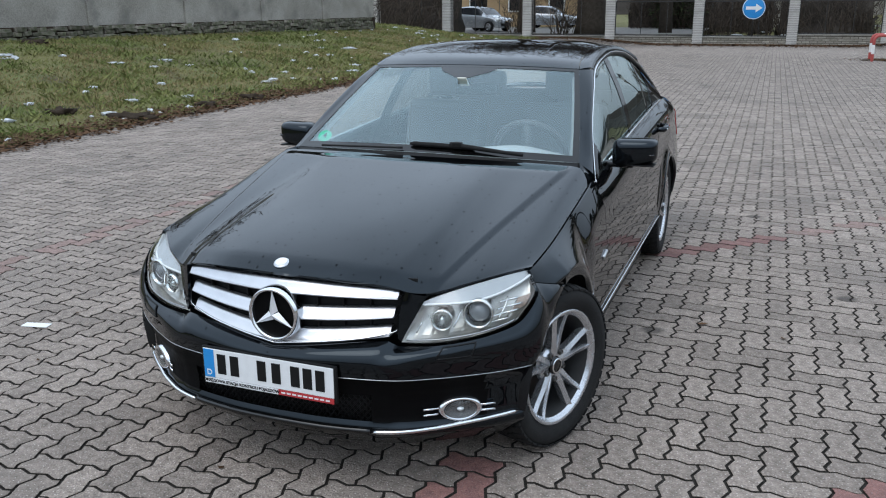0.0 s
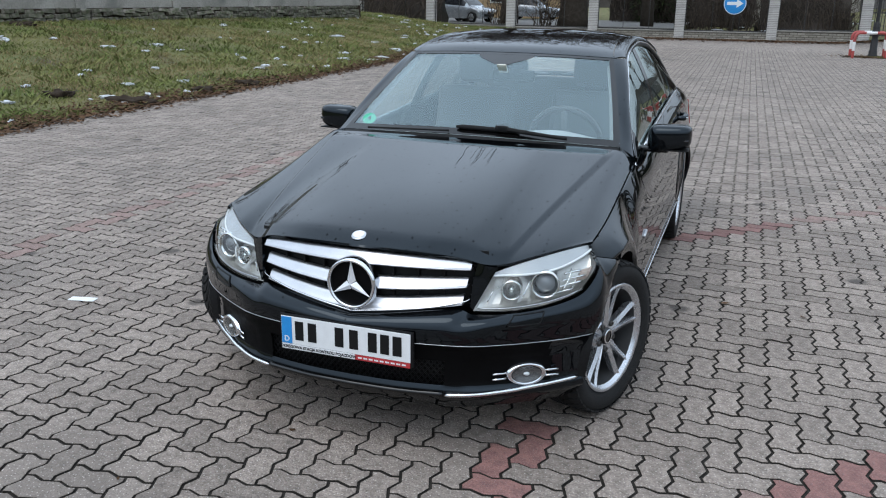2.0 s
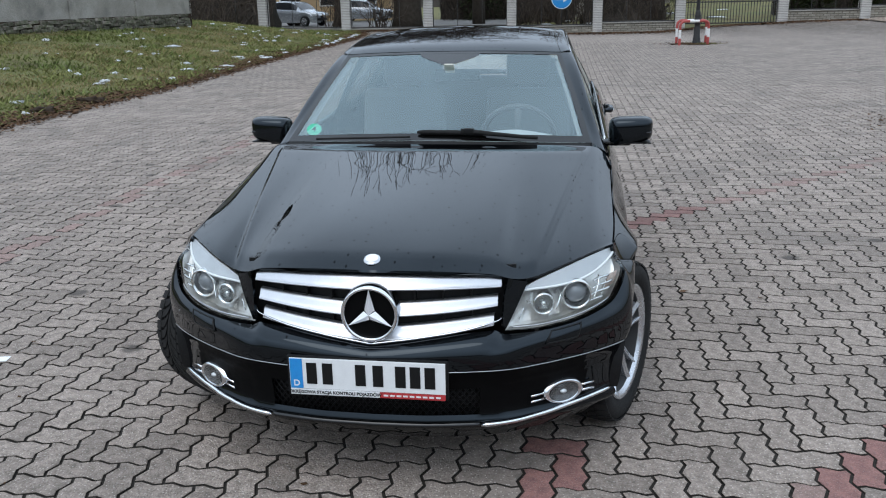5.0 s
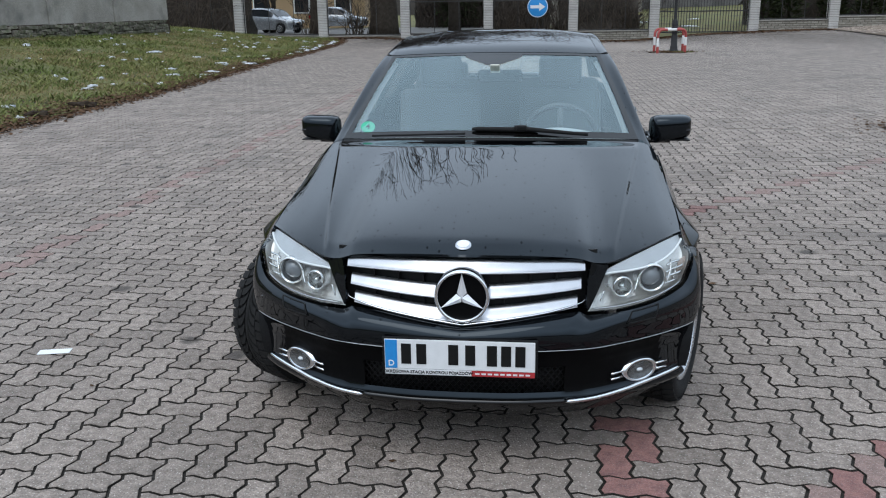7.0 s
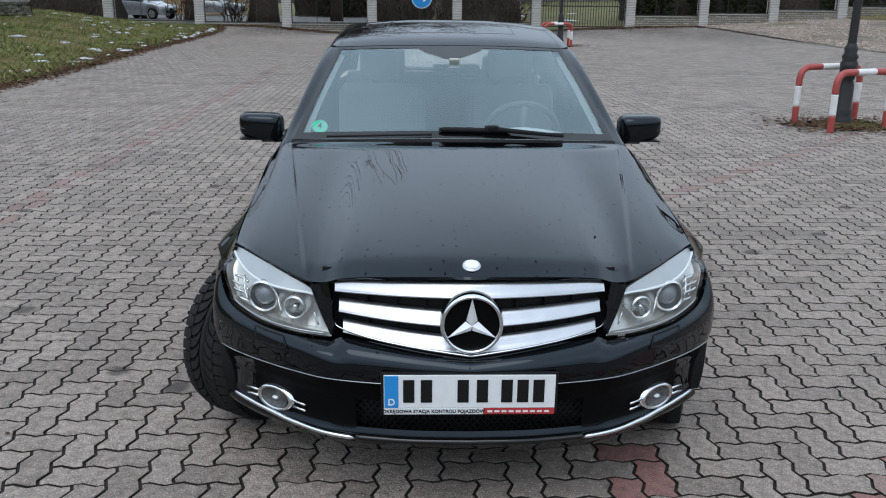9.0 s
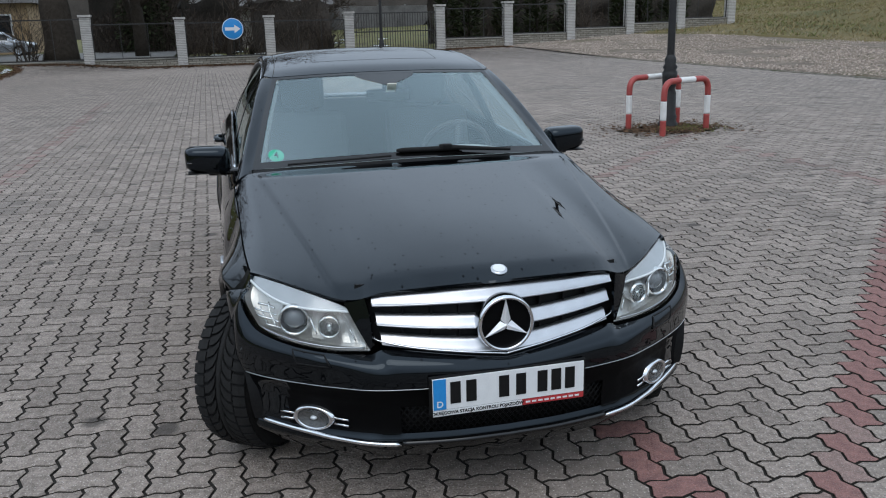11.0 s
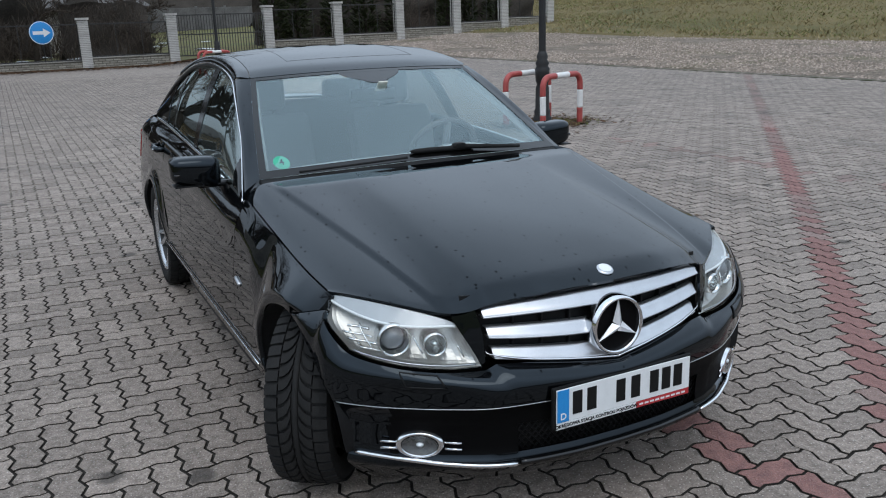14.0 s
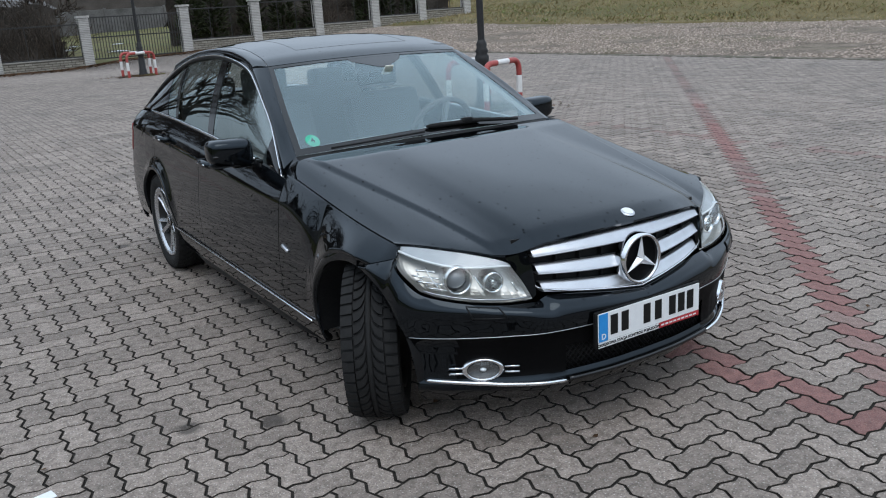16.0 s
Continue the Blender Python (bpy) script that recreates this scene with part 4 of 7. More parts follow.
for s in (1, -1):
    sheet("screen_black_edge", screen[(0 if s < 0 else 47):(2 if s < 0 else 49), 2:32] + np.array([0, -0.0012, 0.0016]), M["gloss"], windscreen, lip=0)
for s in (1, -1):
    trim = np.stack([screen[(47 if s > 0 else 1), 1:31] * (1 - t) + (screen[(45 if s > 0 else 3), 1:31] + np.array([s * 0.012, 0.07, -0.03])) * t + np.array([0, 0.012, -0.012]) for t in (0, 0.2, 0.4)], 1)
    sheet("pillar_trim", trim, M["trim"], windscreen, "pale grey inner pillar trim", lip=0.004, away=(0, 1.9, 0.8))
sheet("screen_top_band", screen[:, 31:] + np.array([0, -0.0012, 0.0016]), M["gloss"], windscreen, lip=0)
cowl = np.stack([(1 - t) * (cowl_edge + np.array([0, 0.01, -0.006])) + t * np.array(spline([tuple(p) for p in ws_low[::6]], 241)) for t in np.linspace(0, 1, 5)], 1)
cowl[:, 1:4, 2] -= 0.012
sheet("wiper_cowl", cowl, M["plastic"], CAR, "black plastic cowl", away=(0, 0.7, 0))
cut = lambda y: int(np.argmin(abs(rail[:, 1] - y)))
i0, i1 = cut(1.53), cut(2.94)
pil = spline([tuple(p) for p in rail[:i0:5]] + [tuple(rail[i0])], 33)
both("windscreen_pillar", np.stack([(1 - t) * ws_side + t * pil + np.array([0.024, -0.016, 0.006]) * np.sin(np.pi * t ** 1.3) for t in np.linspace(0, 1, 11)], 1), M["paint"])
foot_a, foot_b = spline([(0.803, 0.612, 0.884), (0.786, 0.655, 0.914), (0.749, 0.690, 0.950)], 9), spline([(0.798, 0.775, 0.874), (0.765, 0.778, 0.918), (0.722, 0.775, 0.954)], 9)
both("pillar_foot", coons(foot_a, foot_b, spline([(0.803, 0.612, 0.884), (0.812, 0.70, 0.876), (0.798, 0.775, 0.874)], 7), spline([(0.749, 0.690, 0.950), (0.736, 0.735, 0.953), (0.722, 0.775, 0.954)], 7)), M["paint"])
# roof with a rounded rail along either side
r_side = spline(joint_pts, 41)
r_front = ws_top + np.array([0, 0.008, 0.004])
r_side[0] = r_front[-1]
r_rear = spline([(-r_side[-1][0], *r_side[-1][1:]), (-0.30, 2.985, 1.337), (0, 3.005, 1.342), (0.30, 2.985, 1.337), tuple(r_side[-1])], 49)
roof = coons(r_front, r_rear, flip(r_side), r_side)
ru, rv = np.linspace(-1, 1, 49)[:, None], np.linspace(0, 1, 41)[None]
roof[..., 2] += 0.010 * (1 - ru ** 6) * np.sin(np.pi * rv) ** 0.6
roof_ob = sheet("roof", roof, M["paint"], CAR, "black roof with a flush sunroof", away=(0, 2, 0), lip=0.006)
over = spline([tuple(p) for p in rail[i0:i1:6]] + [tuple(rail[i1])], 41)
both("roof_rail", np.stack([(1 - t) * (r_side + np.array([0.003, 0, -0.001])) + t * over + np.array([0.017, 0, 0.013]) * np.sin(np.pi * t) for t in np.linspace(0, 1, 11)], 1), M["paint"], lip=0.006)
loop = [roof[9, 5:20], roof[9:40, 19], roof[39, 19:4:-1], roof[39:8:-1, 5]]
tube("sunroof_joint", np.concatenate(loop) - np.array([0, 0, 0.0004]), 0.0013, M["plastic"], roof_ob, n=5, closed=True)
# rear screen, pillar, boot
rs_low = spline([(-0.618, 3.380, 1.045), (0, 3.470, 1.068), (0.618, 3.380, 1.045)], 49)
rs_side = spline([tuple(r_side[-1] - np.array([0.03, 0.0, 0.0])), (0.578, 3.16, 1.185), (0.618, 3.380, 1.045)], 25)
rs_top = spline([(-rs_side[0][0], *rs_side[0][1:]), (0, 3.01, 1.342), tuple(rs_side[0])], 49)
rscreen = coons(rs_top, rs_low, flip(rs_side), rs_side)
rscreen[..., 2] += 0.02 * np.sin(np.pi * np.linspace(0, 1, 25))[None] * (1 - ru ** 2)
rear_screen = sheet("rear_window", rscreen, M["glass"], CAR, lip=0, away=(0, 2.2, 0.6))
rear_screen.visible_shadow = False
cp = spline([tuple(p) for p in rail[i1::4]] + [tuple(rail[-1])], 25)
both("rear_pillar", np.stack([(1 - t) * rs_side + t * cp + np.array([0.012, 0, 0.012]) * np.sin(np.pi * t) for t in np.linspace(0, 1, 7)], 1), M["paint"])
b_y = np.linspace(3.40, 3.76, 20)
boot = np.array([[(u * (0.715 - 0.10 * (y - 3.40)), y - 0.06 * u * u + (0.05 if y < 3.43 else 0), 1.045 + 0.010 * np.sin((y - 3.40) * 6) - 0.055 * u ** 4 - 0.30 * max(0, y - 3.64) ** 1.2) for y in b_y] for u in np.linspace(-1, 1, 41)])
sheet("boot_lid", boot, M["paint"], CAR, away=(0, 3.4, 0))
tail = spline([(0.842, 3.44), (0.80, 3.60), (0.70, 3.70), (0.45, 3.765), (0, 3.79), (-0.45, 3.765), (-0.70, 3.70), (-0.80, 3.60), (-0.842, 3.44)], 61)
for nm, z0, z1, mt in (("rear_bumper", 0.22, 0.60, M["paint"]), ("rear_panel", 0.605, 0.975, M["paint"])):
    g = np.array([[(x * (float(side(3.44, z)) / 0.842), 3.44 + (y - 3.44) * (0.80 + 0.22 * math.sin(math.pi * min(1, (z - 0.05) / 0.95))), z) for z in np.linspace(z0, z1, 12)] for x, y in tail])
    sheet(nm, g, mt, CAR, away=(0, 2, 0.6))
tail_red = surface("red_tail_lens", (0.30, 0.01, 0.012), None, 0.15, bump=0.05)
for s in (1, -1):
    seg = [(x, y) for x, y in tail if s * x > 0.42]
    g = np.array([[(x * (float(side(3.44, z)) / 0.842) * 1.004, 3.44 + (y - 3.44) * (0.80 + 0.22 * math.sin(math.pi * min(1, (z - 0.05) / 0.95))) + 0.006, z) for z in np.linspace(0.72, 0.90, 8)] for x, y in seg])
    sheet("tail_lamp", g, tail_red, CAR, "red tail lamp", away=(0, 2, 0.6), lip=0.01)

# side windows with their trim
def rail_at(y):
    return np.array([np.interp(y, rail[:, 1], rail[:, k]) for k in range(3)])


def window(y0, y1, inset=0.0):
    """Glass from the belt to the chrome line; y0 and y1 hold each upright edge's place at the belt and at the top."""
    g = []
    for k in np.linspace(0, 1, 24):
        yb, yt = y0[0] + (y1[0] - y0[0]) * k, y0[1] + (y1[1] - y0[1]) * k
        lo = np.array([float(hood_x(yb)) - 0.012, yb, float(hood_z(yb)) + 0.004])
        hi = rail_at(yt) - np.array([0.010, 0, 0.016])
        hi[2] = max(hi[2], lo[2] + 0.002)
        g.append([lo * (1 - t) + hi * t + np.array([0.016 * math.sin(math.pi * t) - inset, 0, 0]) for t in np.linspace(0, 1, 10)])
    return np.array(g)


for s, fd, rd in ((1, front_door[0], rear_door[0]), (-1, front_door[1], rear_door[1])):
    f = np.array([s, 1, 1])
    for dr, y0, y1, nm in ((fd, (0.985, 1.03), (1.81, 1.925), "front_window"), (rd, (1.905, 2.045), (2.50, 2.70), "rear_side_window"), (rd, (2.545, 2.755), (2.72, 2.95), "quarter_window")):
        w_ = sheet(nm, window(y0, y1) * f, M["door_glass" if nm == "front_window" else "dark_glass"], dr, "clear door glass" if nm == "front_window" else "dark tinted side glass", lip=0, away=(0, 1.9, 1.0))
        w_.visible_shadow = False
    for y0, y1, nm in (((0.80, 0.80), (0.983, 1.028), "mirror_sail"), ((1.812, 1.927), (1.903, 2.043), "door_pillar"), ((2.502, 2.702), (2.543, 2.753), "window_divider"), ((2.722, 2.952), (3.20, 3.36), "corner_panel")):
        sheet(nm, window(y0, y1, -0.003) * f, M["paint" if nm == "corner_panel" else "gloss"], fd if y1[0] < 1.95 else rd, lip=0.02, away=(0, 1.9, 1.0))
    tube("window_chrome", np.array([p + np.array([0.003, 0, -0.002]) for p in rail if p[1] < 3.06]) * f, 0.0042, M["chrome"], CAR, "bright chrome window trim")
    tube("window_seal", np.array([p for p in rail if 0.80 < p[1] < 3.3]) * f + f * np.array([-0.003, 0, -0.014]), 0.009, M["plastic"], CAR)
    tube("belt_chrome", [(s * (float(hood_x(y)) + 0.002), y, float(hood_z(y)) + 0.006) for y in np.linspace(1.12, 3.06, 40)], 0.0075, M["chrome"], CAR, "chrome belt strip")
    # door mirror
    bm = bmesh.new()
    bmesh.ops.create_uvsphere(bm, u_segments=44, v_segments=28, radius=1.0)
    for v in bm.verts:
        x, y, z = v.co
        sg = lambda c, e: math.copysign(abs(c) ** e, c)
        X, Y, Z = sg(x, 0.40) * 0.106, sg(y, 0.75) * 0.068, sg(z, 0.46) * 0.066
        Y = min(Y, 0.044)
        Z *= 1 - 0.13 * (X / 0.102)
        v.co = (0.918 + X, 1.105 + Y + 0.10 * max(0, X + 0.02), 0.962 + Z + 0.010 * X / 0.1)
    if s < 0:
        for v in bm.verts:
            v.co.x *= -1
        bmesh.ops.reverse_faces(bm, faces=bm.faces)
    mir = part("door_mirror", bm, M["paint"], fd, "black mirror housing with a slim indicator")
    block("mirror_foot", (0.15, 0.07, 0.028), (s * 0.845, 1.10, 0.903), M["gloss"], mir, bevel=0.01)
    tube("mirror_indicator", [(s * x, 1.105 - 0.060 + 0.085 * max(0, x - 0.90) ** 1.0 * 1.4, 0.955) for x in np.linspace(0.87, 1.012, 12)], 0.006, M["gloss"], mir)
    block("mirror_glass", (0.165, 0.006, 0.105), (s * 0.918, 1.153, 0.964), M["chrome"], mir, bevel=0.003)
    block("mirror_base_line", (0.19, 0.10, 0.006), (s * 0.92, 1.10, 0.905), M["plastic"], mir, bevel=0.003)
    # handles
    for dr, hy, z in ((fd, 1.66, 0.838), (rd, 2.55, 0.884)):
        hx = float(side(hy, z))
        rc = lathe("handle_recess", [(0.001, 0.058), (0.004, 0.052), (-0.004, 0.040), (-0.012, 0.0)], M["gloss"], dr, n=28)
        rc.matrix_local = pose(s * hx, hy, z, 0, 0, 0 if s > 0 else 180) @ Matrix.Diagonal((1, 1.25, 0.72, 1))
        h = tube("door_handle", [(s * (hx - 0.004), hy - 0.105, z), (s * (hx + 0.034), hy - 0.085, z), (s * (hx + 0.040), hy, z + 0.002), (s * (hx + 0.034), hy + 0.085, z), (s * (hx - 0.004), hy + 0.105, z)], [0.012, 0.018, 0.020, 0.018, 0.012], M["paint"], dr, "black pull handle with chrome trim", n=10)
        tube("handle_chrome", [(s * (hx + 0.053), hy + d, z) for d in np.linspace(-0.07, 0.07, 6)], 0.004, M["chrome"], h)
    tube("fender_badge", [(s * (side(y, 0.59) + 0.002), y, 0.590 + 0.25 * (y - 0.61)) for y in np.linspace(0.58, 0.64, 5)], 0.008, M["silver"], CAR, "small silver fender badge")

# wipers
def on_screen(u, v, lift=0.012):
    i, j = (u + 1) / 2 * 48, v * 32
    a, b = int(min(i, 47)), int(min(j, 31))
    p = screen[a, b] * (1 - (i - a)) + screen[a + 1, b] * (i - a)
    q = screen[a, b + 1] * (1 - (i - a)) + screen[a + 1, b + 1] * (i - a)
    return p * (1 - (j - b)) + q * (j - b) + np.array([0, -0.6, 0.8]) * lift
for u0, u1, v0, v1, arm in ((-0.10, 0.34, 0.058, 0.050, True), (-0.78, -0.14, 0.006, 0.016, False)):
    blade = tube("wiper_blade", [on_screen(u, v0 + (v1 - v0) * k / 12, 0.014) for k, u in enumerate(np.linspace(u0, u1, 13))], np.r_[0.006, np.full(11, 0.012 if arm else 0.005), 0.006], M["rubber"], CAR, "black wiper blade", n=6)
    if arm:
        tube("wiper_arm", [on_screen(u, v, 0.022) for u, v in zip(np.linspace(0.18, 0.66, 8), np.linspace(0.058, 0.008, 8))], np.linspace(0.013, 0.008, 8), M["rubber"], blade, n=6)
        block("wiper_clip", (0.05, 0.03, 0.03), tuple(on_screen(0.23, 0.056, 0.022)), M["plastic"], blade, bevel=0.008)
st = lathe("windscreen_sticker", [(0, 0.0), (0, 0.036)], M["green"], CAR, "round green sticker with the figure four", n=32, axis="y")
q = on_screen(-0.862, 0.13, -0.006)
tilt = pose(*q, -47, 0, 8)
st.matrix_local = tilt
st.scale = (1, 1, 1)
lettering("sticker_figure", "4", 0.045, M["black"], st, pose(0, -0.002, 0, 90, 0, 0))

# cabin
block("cabin_floor", (1.50, 2.6, 0.10), (0, 1.75, 0.26), M["cabin"], CAR, bevel=0.03)
block("underbody", (1.10, 3.5, 0.10), (0, 1.62, 0.22), M["plastic"], CAR, bevel=0.03)
block("engine_bay", (1.04, 0.95, 0.36), (0, 0.08, 0.46), M["plastic"], CAR, bevel=0.05)
dashp = [(0.74, 0.90), (0.86, 0.945), (1.02, 0.952), (1.14, 0.915), (1.19, 0.80), (1.20, 0.55)]
dg = np.array([[(x, y + 0.07 * (x / 0.7) ** 2 * (1 if y < 0.8 else 0.3), z - 0.03 * (abs(x) / 0.7) ** 3 + (0.026 * math.exp(-((x - 0.36) / 0.17) ** 2) if 0.95 < y < 1.15 else 0)) for y, z in spline(dashp, 20)] for x in np.linspace(-0.70, 0.70, 41)])
sheet("dashboard", dg, M["dash"], CAR, "grey dashboard with a hood over the dials", away=(0, 1.0, 0.5))
block("dash_card", (0.16, 0.05, 0.004), (0.02, 0.93, 0.956), M["white"], CAR, bevel=0.001)
ang = np.linspace(0, 2 * np.pi, 40, endpoint=False)
wheel_m = pose(0.36, 1.26, 0.90, -65, 0, 0)
sw = tube("steering_wheel", [(0.185 * math.cos(a), 0.185 * math.sin(a), 0) for a in ang], 0.016, M["wheel_hide"], CAR, "grey leather steering wheel", closed=True)
sw.matrix_local = wheel_m
for a in (0, 180, 270):
    tube("steering_spoke", [(0, 0, -0.02), (0.09 * math.cos(radians(a)), 0.09 * math.sin(radians(a)), -0.012), (0.185 * math.cos(radians(a)), 0.185 * math.sin(radians(a)), 0)], 0.018, M["cabin"], sw)
lathe("steering_boss", [(0.0, 0.0), (-0.004, 0.05), (-0.03, 0.07), (-0.06, 0.05)], M["cabin"], sw, n=24, axis="z")


def seat(x, y, w):
    sd = block("seat_back", (w, 0.15, 0.62), (x, y + 0.18, 0.78), M["cabin"], CAR, bevel=0.06, m=pose(0, 0, 0, -16, 0, 0), segs=4)
    block("seat_cushion", (w, 0.52, 0.16), (x, y - 0.12, 0.44), M["cabin"], sd, bevel=0.06, segs=4)
    return sd


for x in (0.37, -0.37):
    sd = seat(x, 1.72, 0.50)
    block("head_rest", (0.26, 0.11, 0.19), (x, 2.00, 1.195), M["cabin"], sd, bevel=0.05, segs=4)
    for d in (-0.06, 0.06):
        tube("head_rest_rod", [(x + d, 1.97, 1.04), (x + d, 1.985, 1.12)], 0.006, M["chrome"], sd)
sd = seat(0, 2.55, 1.30)
for x in (0.40, -0.40):
    block("head_rest", (0.26, 0.10, 0.15), (x, 2.83, 1.12), M["cabin"], sd, bevel=0.05, segs=4)
block("parcel_shelf", (1.15, 0.42, 0.03), (0, 3.03, 1.0), M["cabin"], CAR, bevel=0.01)
hl_g = roof[2:-2, 1:-1] - np.array([0, 0, 0.035])
sheet("headlining", hl_g, surface("pale_headlining", (0.68, 0.68, 0.66), None, 0.9, bump=0.1), CAR, lip=0, away=(0, 2, 5))
sh = np.array([[on_screen(u * (0.07 + 0.20 * math.sin(1.57 * t) ** 1.2), 0.80 + 0.175 * t + 0.018 * u * u * (1 - t), 0.0016) for t in np.linspace(0, 1, 9)] for u in np.linspace(-1, 1, 17)])
sheet("sensor_mask", sh, M["gloss"], windscreen, "black sensor mask on the glass", lip=0)
block("inside_mirror", (0.24, 0.03, 0.065), (0.03, 1.36, 1.21), M["plastic"], CAR, bevel=0.015, segs=3)
block("toll_tag", (0.05, 0.008, 0.068), tuple(on_screen(0.02, 0.78, -0.012)), surface("cream_card", (0.62, 0.60, 0.52), None, 0.5, bump=0.0), CAR, bevel=0.004, m=pose(0, 0, 0, 50, 0, 0))


# wheels
def car_wheel(x, y, steer, label):
    s = 1 if x > 0 else -1
    m = pose(x, y, HUB - 0.001, 0, 0, steer) @ (Matrix() if s > 0 else pose(0, 0, 0, 0, 0, 180)) @ pose(0, 0, 0, 17 + 40 * y, 0, 0)
    rim = lathe("wheel", [(0.080, 0.201), (0.092, 0.212), (0.100, 0.222), (0.094, 0.228), (0.085, 0.226)], M["alloy"], CAR, label, n=72)
    rim.matrix_local = m
    # same alloy as the rim, given a dark colour for the shade behind the spokes
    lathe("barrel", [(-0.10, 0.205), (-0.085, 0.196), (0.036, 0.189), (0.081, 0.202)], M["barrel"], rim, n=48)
    lathe("tyre", [(-0.080, 0.222), (-0.098, 0.235), (-0.108, 0.262), (-0.105, 0.292), (-0.092, 0.303), (-0.05, 0.305), (0, 0.306), (0.05, 0.305), (0.092, 0.303), (0.105, 0.292), (0.108, 0.262), (0.098, 0.235), (0.084, 0.222)], M["rubber"], rim, "black winter tyre with V-shaped tread", n=96)
    tv, tf = [], []
    N = 46
    lathe("centre_rib", [(-0.009, 0.303), (-0.0085, 0.3155), (0, 0.3165), (0.0085, 0.3155), (0.009, 0.303)], M["rubber"], rim, n=92)
    for k in range(N):
        a0 = 2 * math.pi * k / N
        # curved blocks beside the rib, then square shoulder blocks
        for xs_, sk_, wide in (((0.0125, 0.024, 0.038, 0.0535), (0.0, 0.075, 0.115, 0.13), 0.104), ((0.0585, 0.080, 0.103), (0.165, 0.170, 0.172), 0.112)):
            for o in (1, -1):
                base, m_ = len(tv), len(xs_)
                for xx, sk in zip(xs_, sk_):
                    taper_ = 0.72 if xx < 0.02 else 1.0
                    for da, r in ((-0.5 * wide * taper_, 0.300), (-0.46 * wide * taper_, 0.3172), (0.46 * wide * taper_, 0.3172), (0.5 * wide * taper_, 0.300)):
                        a = a0 - sk + da + (0.068 if o < 0 else 0)
                        rr_ = r - (0.010 if xx > 0.10 and r > 0.31 else 0.003 if xx > 0.075 and r > 0.31 else 0)
                        tv.append((o * xx, rr_ * math.cos(a), rr_ * math.sin(a)))
                for i in range(m_ - 1):
                    tf += [tuple(base + 4 * q_ + c_ for q_, c_ in ((i, c), (i, c + 1), (i + 1, c + 1), (i + 1, c))) for c in range(3)]
                tf += [tuple(base + c for c in (0, 1, 2, 3)), tuple(base + 4 * (m_ - 1) + c for c in (3, 2, 1, 0))]
    obj_of("tread", tv, tf, M["rubber"], rim, smooth=False)
    for k in range(5):
        a = radians(72 * k)
        for o in (-1, 1):
            rr = np.linspace(0.035, 0.207, 9)
            off = o * np.interp(rr, [0.035, 0.09, 0.15, 0.207], [0.010, 0.0175, 0.028, 0.043])
            hw = np.interp(rr, [0.035, 0.07, 0.12, 0.207], [0.017, 0.0140, 0.0118, 0.0125])
            dep = np.interp(rr, [0.035, 0.08, 0.16, 0.207], [0.062, 0.070, 0.078, 0.088])
            v, f = [], []
            for i in range(9):
                for w_, d_ in ((-1, -0.034), (-1, -0.010), (-0.65, 0.0), (-0.45, 0.0), (1, -0.008), (1, -0.034)) if o > 0 else ((-1, -0.034), (-1, -0.008), (0.45, 0.0), (0.65, 0.0), (1, -0.010), (1, -0.034)):
                    t_ = off[i] + w_ * hw[i]
                    v.append((dep[i] + d_, rr[i] * math.cos(a) - t_ * math.sin(a), rr[i] * math.sin(a) + t_ * math.cos(a)))
            f = [(i * 6 + j, i * 6 + j + 1, (i + 1) * 6 + j + 1, (i + 1) * 6 + j) for i in range(8) for j in range(5)]
            obj_of("spoke", v, f, M["alloy"], rim, smooth=False)
        v = [(np.interp(r_, [0.035, 0.08, 0.16, 0.207], [0.062, 0.070, 0.078, 0.088]) - 0.020, r_ * math.cos(a) - t_ * math.sin(a), r_ * math.sin(a) + t_ * math.cos(a)) for r_ in np.linspace(0.05, 0.12, 7) for t_ in (-0.018, 0.018)]
        obj_of("spoke_web", v, [(2 * i, 2 * i + 1, 2 * i + 3, 2 * i + 2) for i in range(6)], M["alloy"], rim, smooth=False)
        b = lathe("wheel_bolt", [(0.060, 0.013), (0.066, 0.012), (0.070, 0.008), (0.064, 0.005)], M["steel"], rim, n=12)
        b.location = (0, 0.056 * math.cos(a + 0.63), 0.056 * math.sin(a + 0.63))
    lathe("hub", [(0.03, 0.078), (0.050, 0.074), (0.058, 0.055), (0.056, 0.036)], M["alloy"], rim, n=40)
    lathe("hub_cap", [(0.072, 0.0), (0.072, 0.024), (0.068, 0.033), (0.055, 0.036)], M["gloss"], rim, "dark round hub cap", n=32)
    lathe("hub_cap_ring", [(0.0735, 0.024), (0.0745, 0.027), (0.0715, 0.030)], M["chrome"], rim, n=32)
    lathe("brake_disc", [(-0.01, 0.06), (-0.01, 0.145), (-0.03, 0.145)], M["steel"], rim, n=40)
    lathe("wheel_back", [(-0.06, 0.0), (-0.06, 0.20)], M["plastic"], rim, n=40)


for x in (0.775, -0.775):
    car_wheel(x if x > 0 else x + 0.020, 0.0 if x > 0 else 0.045, -20 if x > 0 else -34, "silver twin-spoke alloy wheel, turned")
    car_wheel(x, WB, 0, "silver twin-spoke alloy wheel")

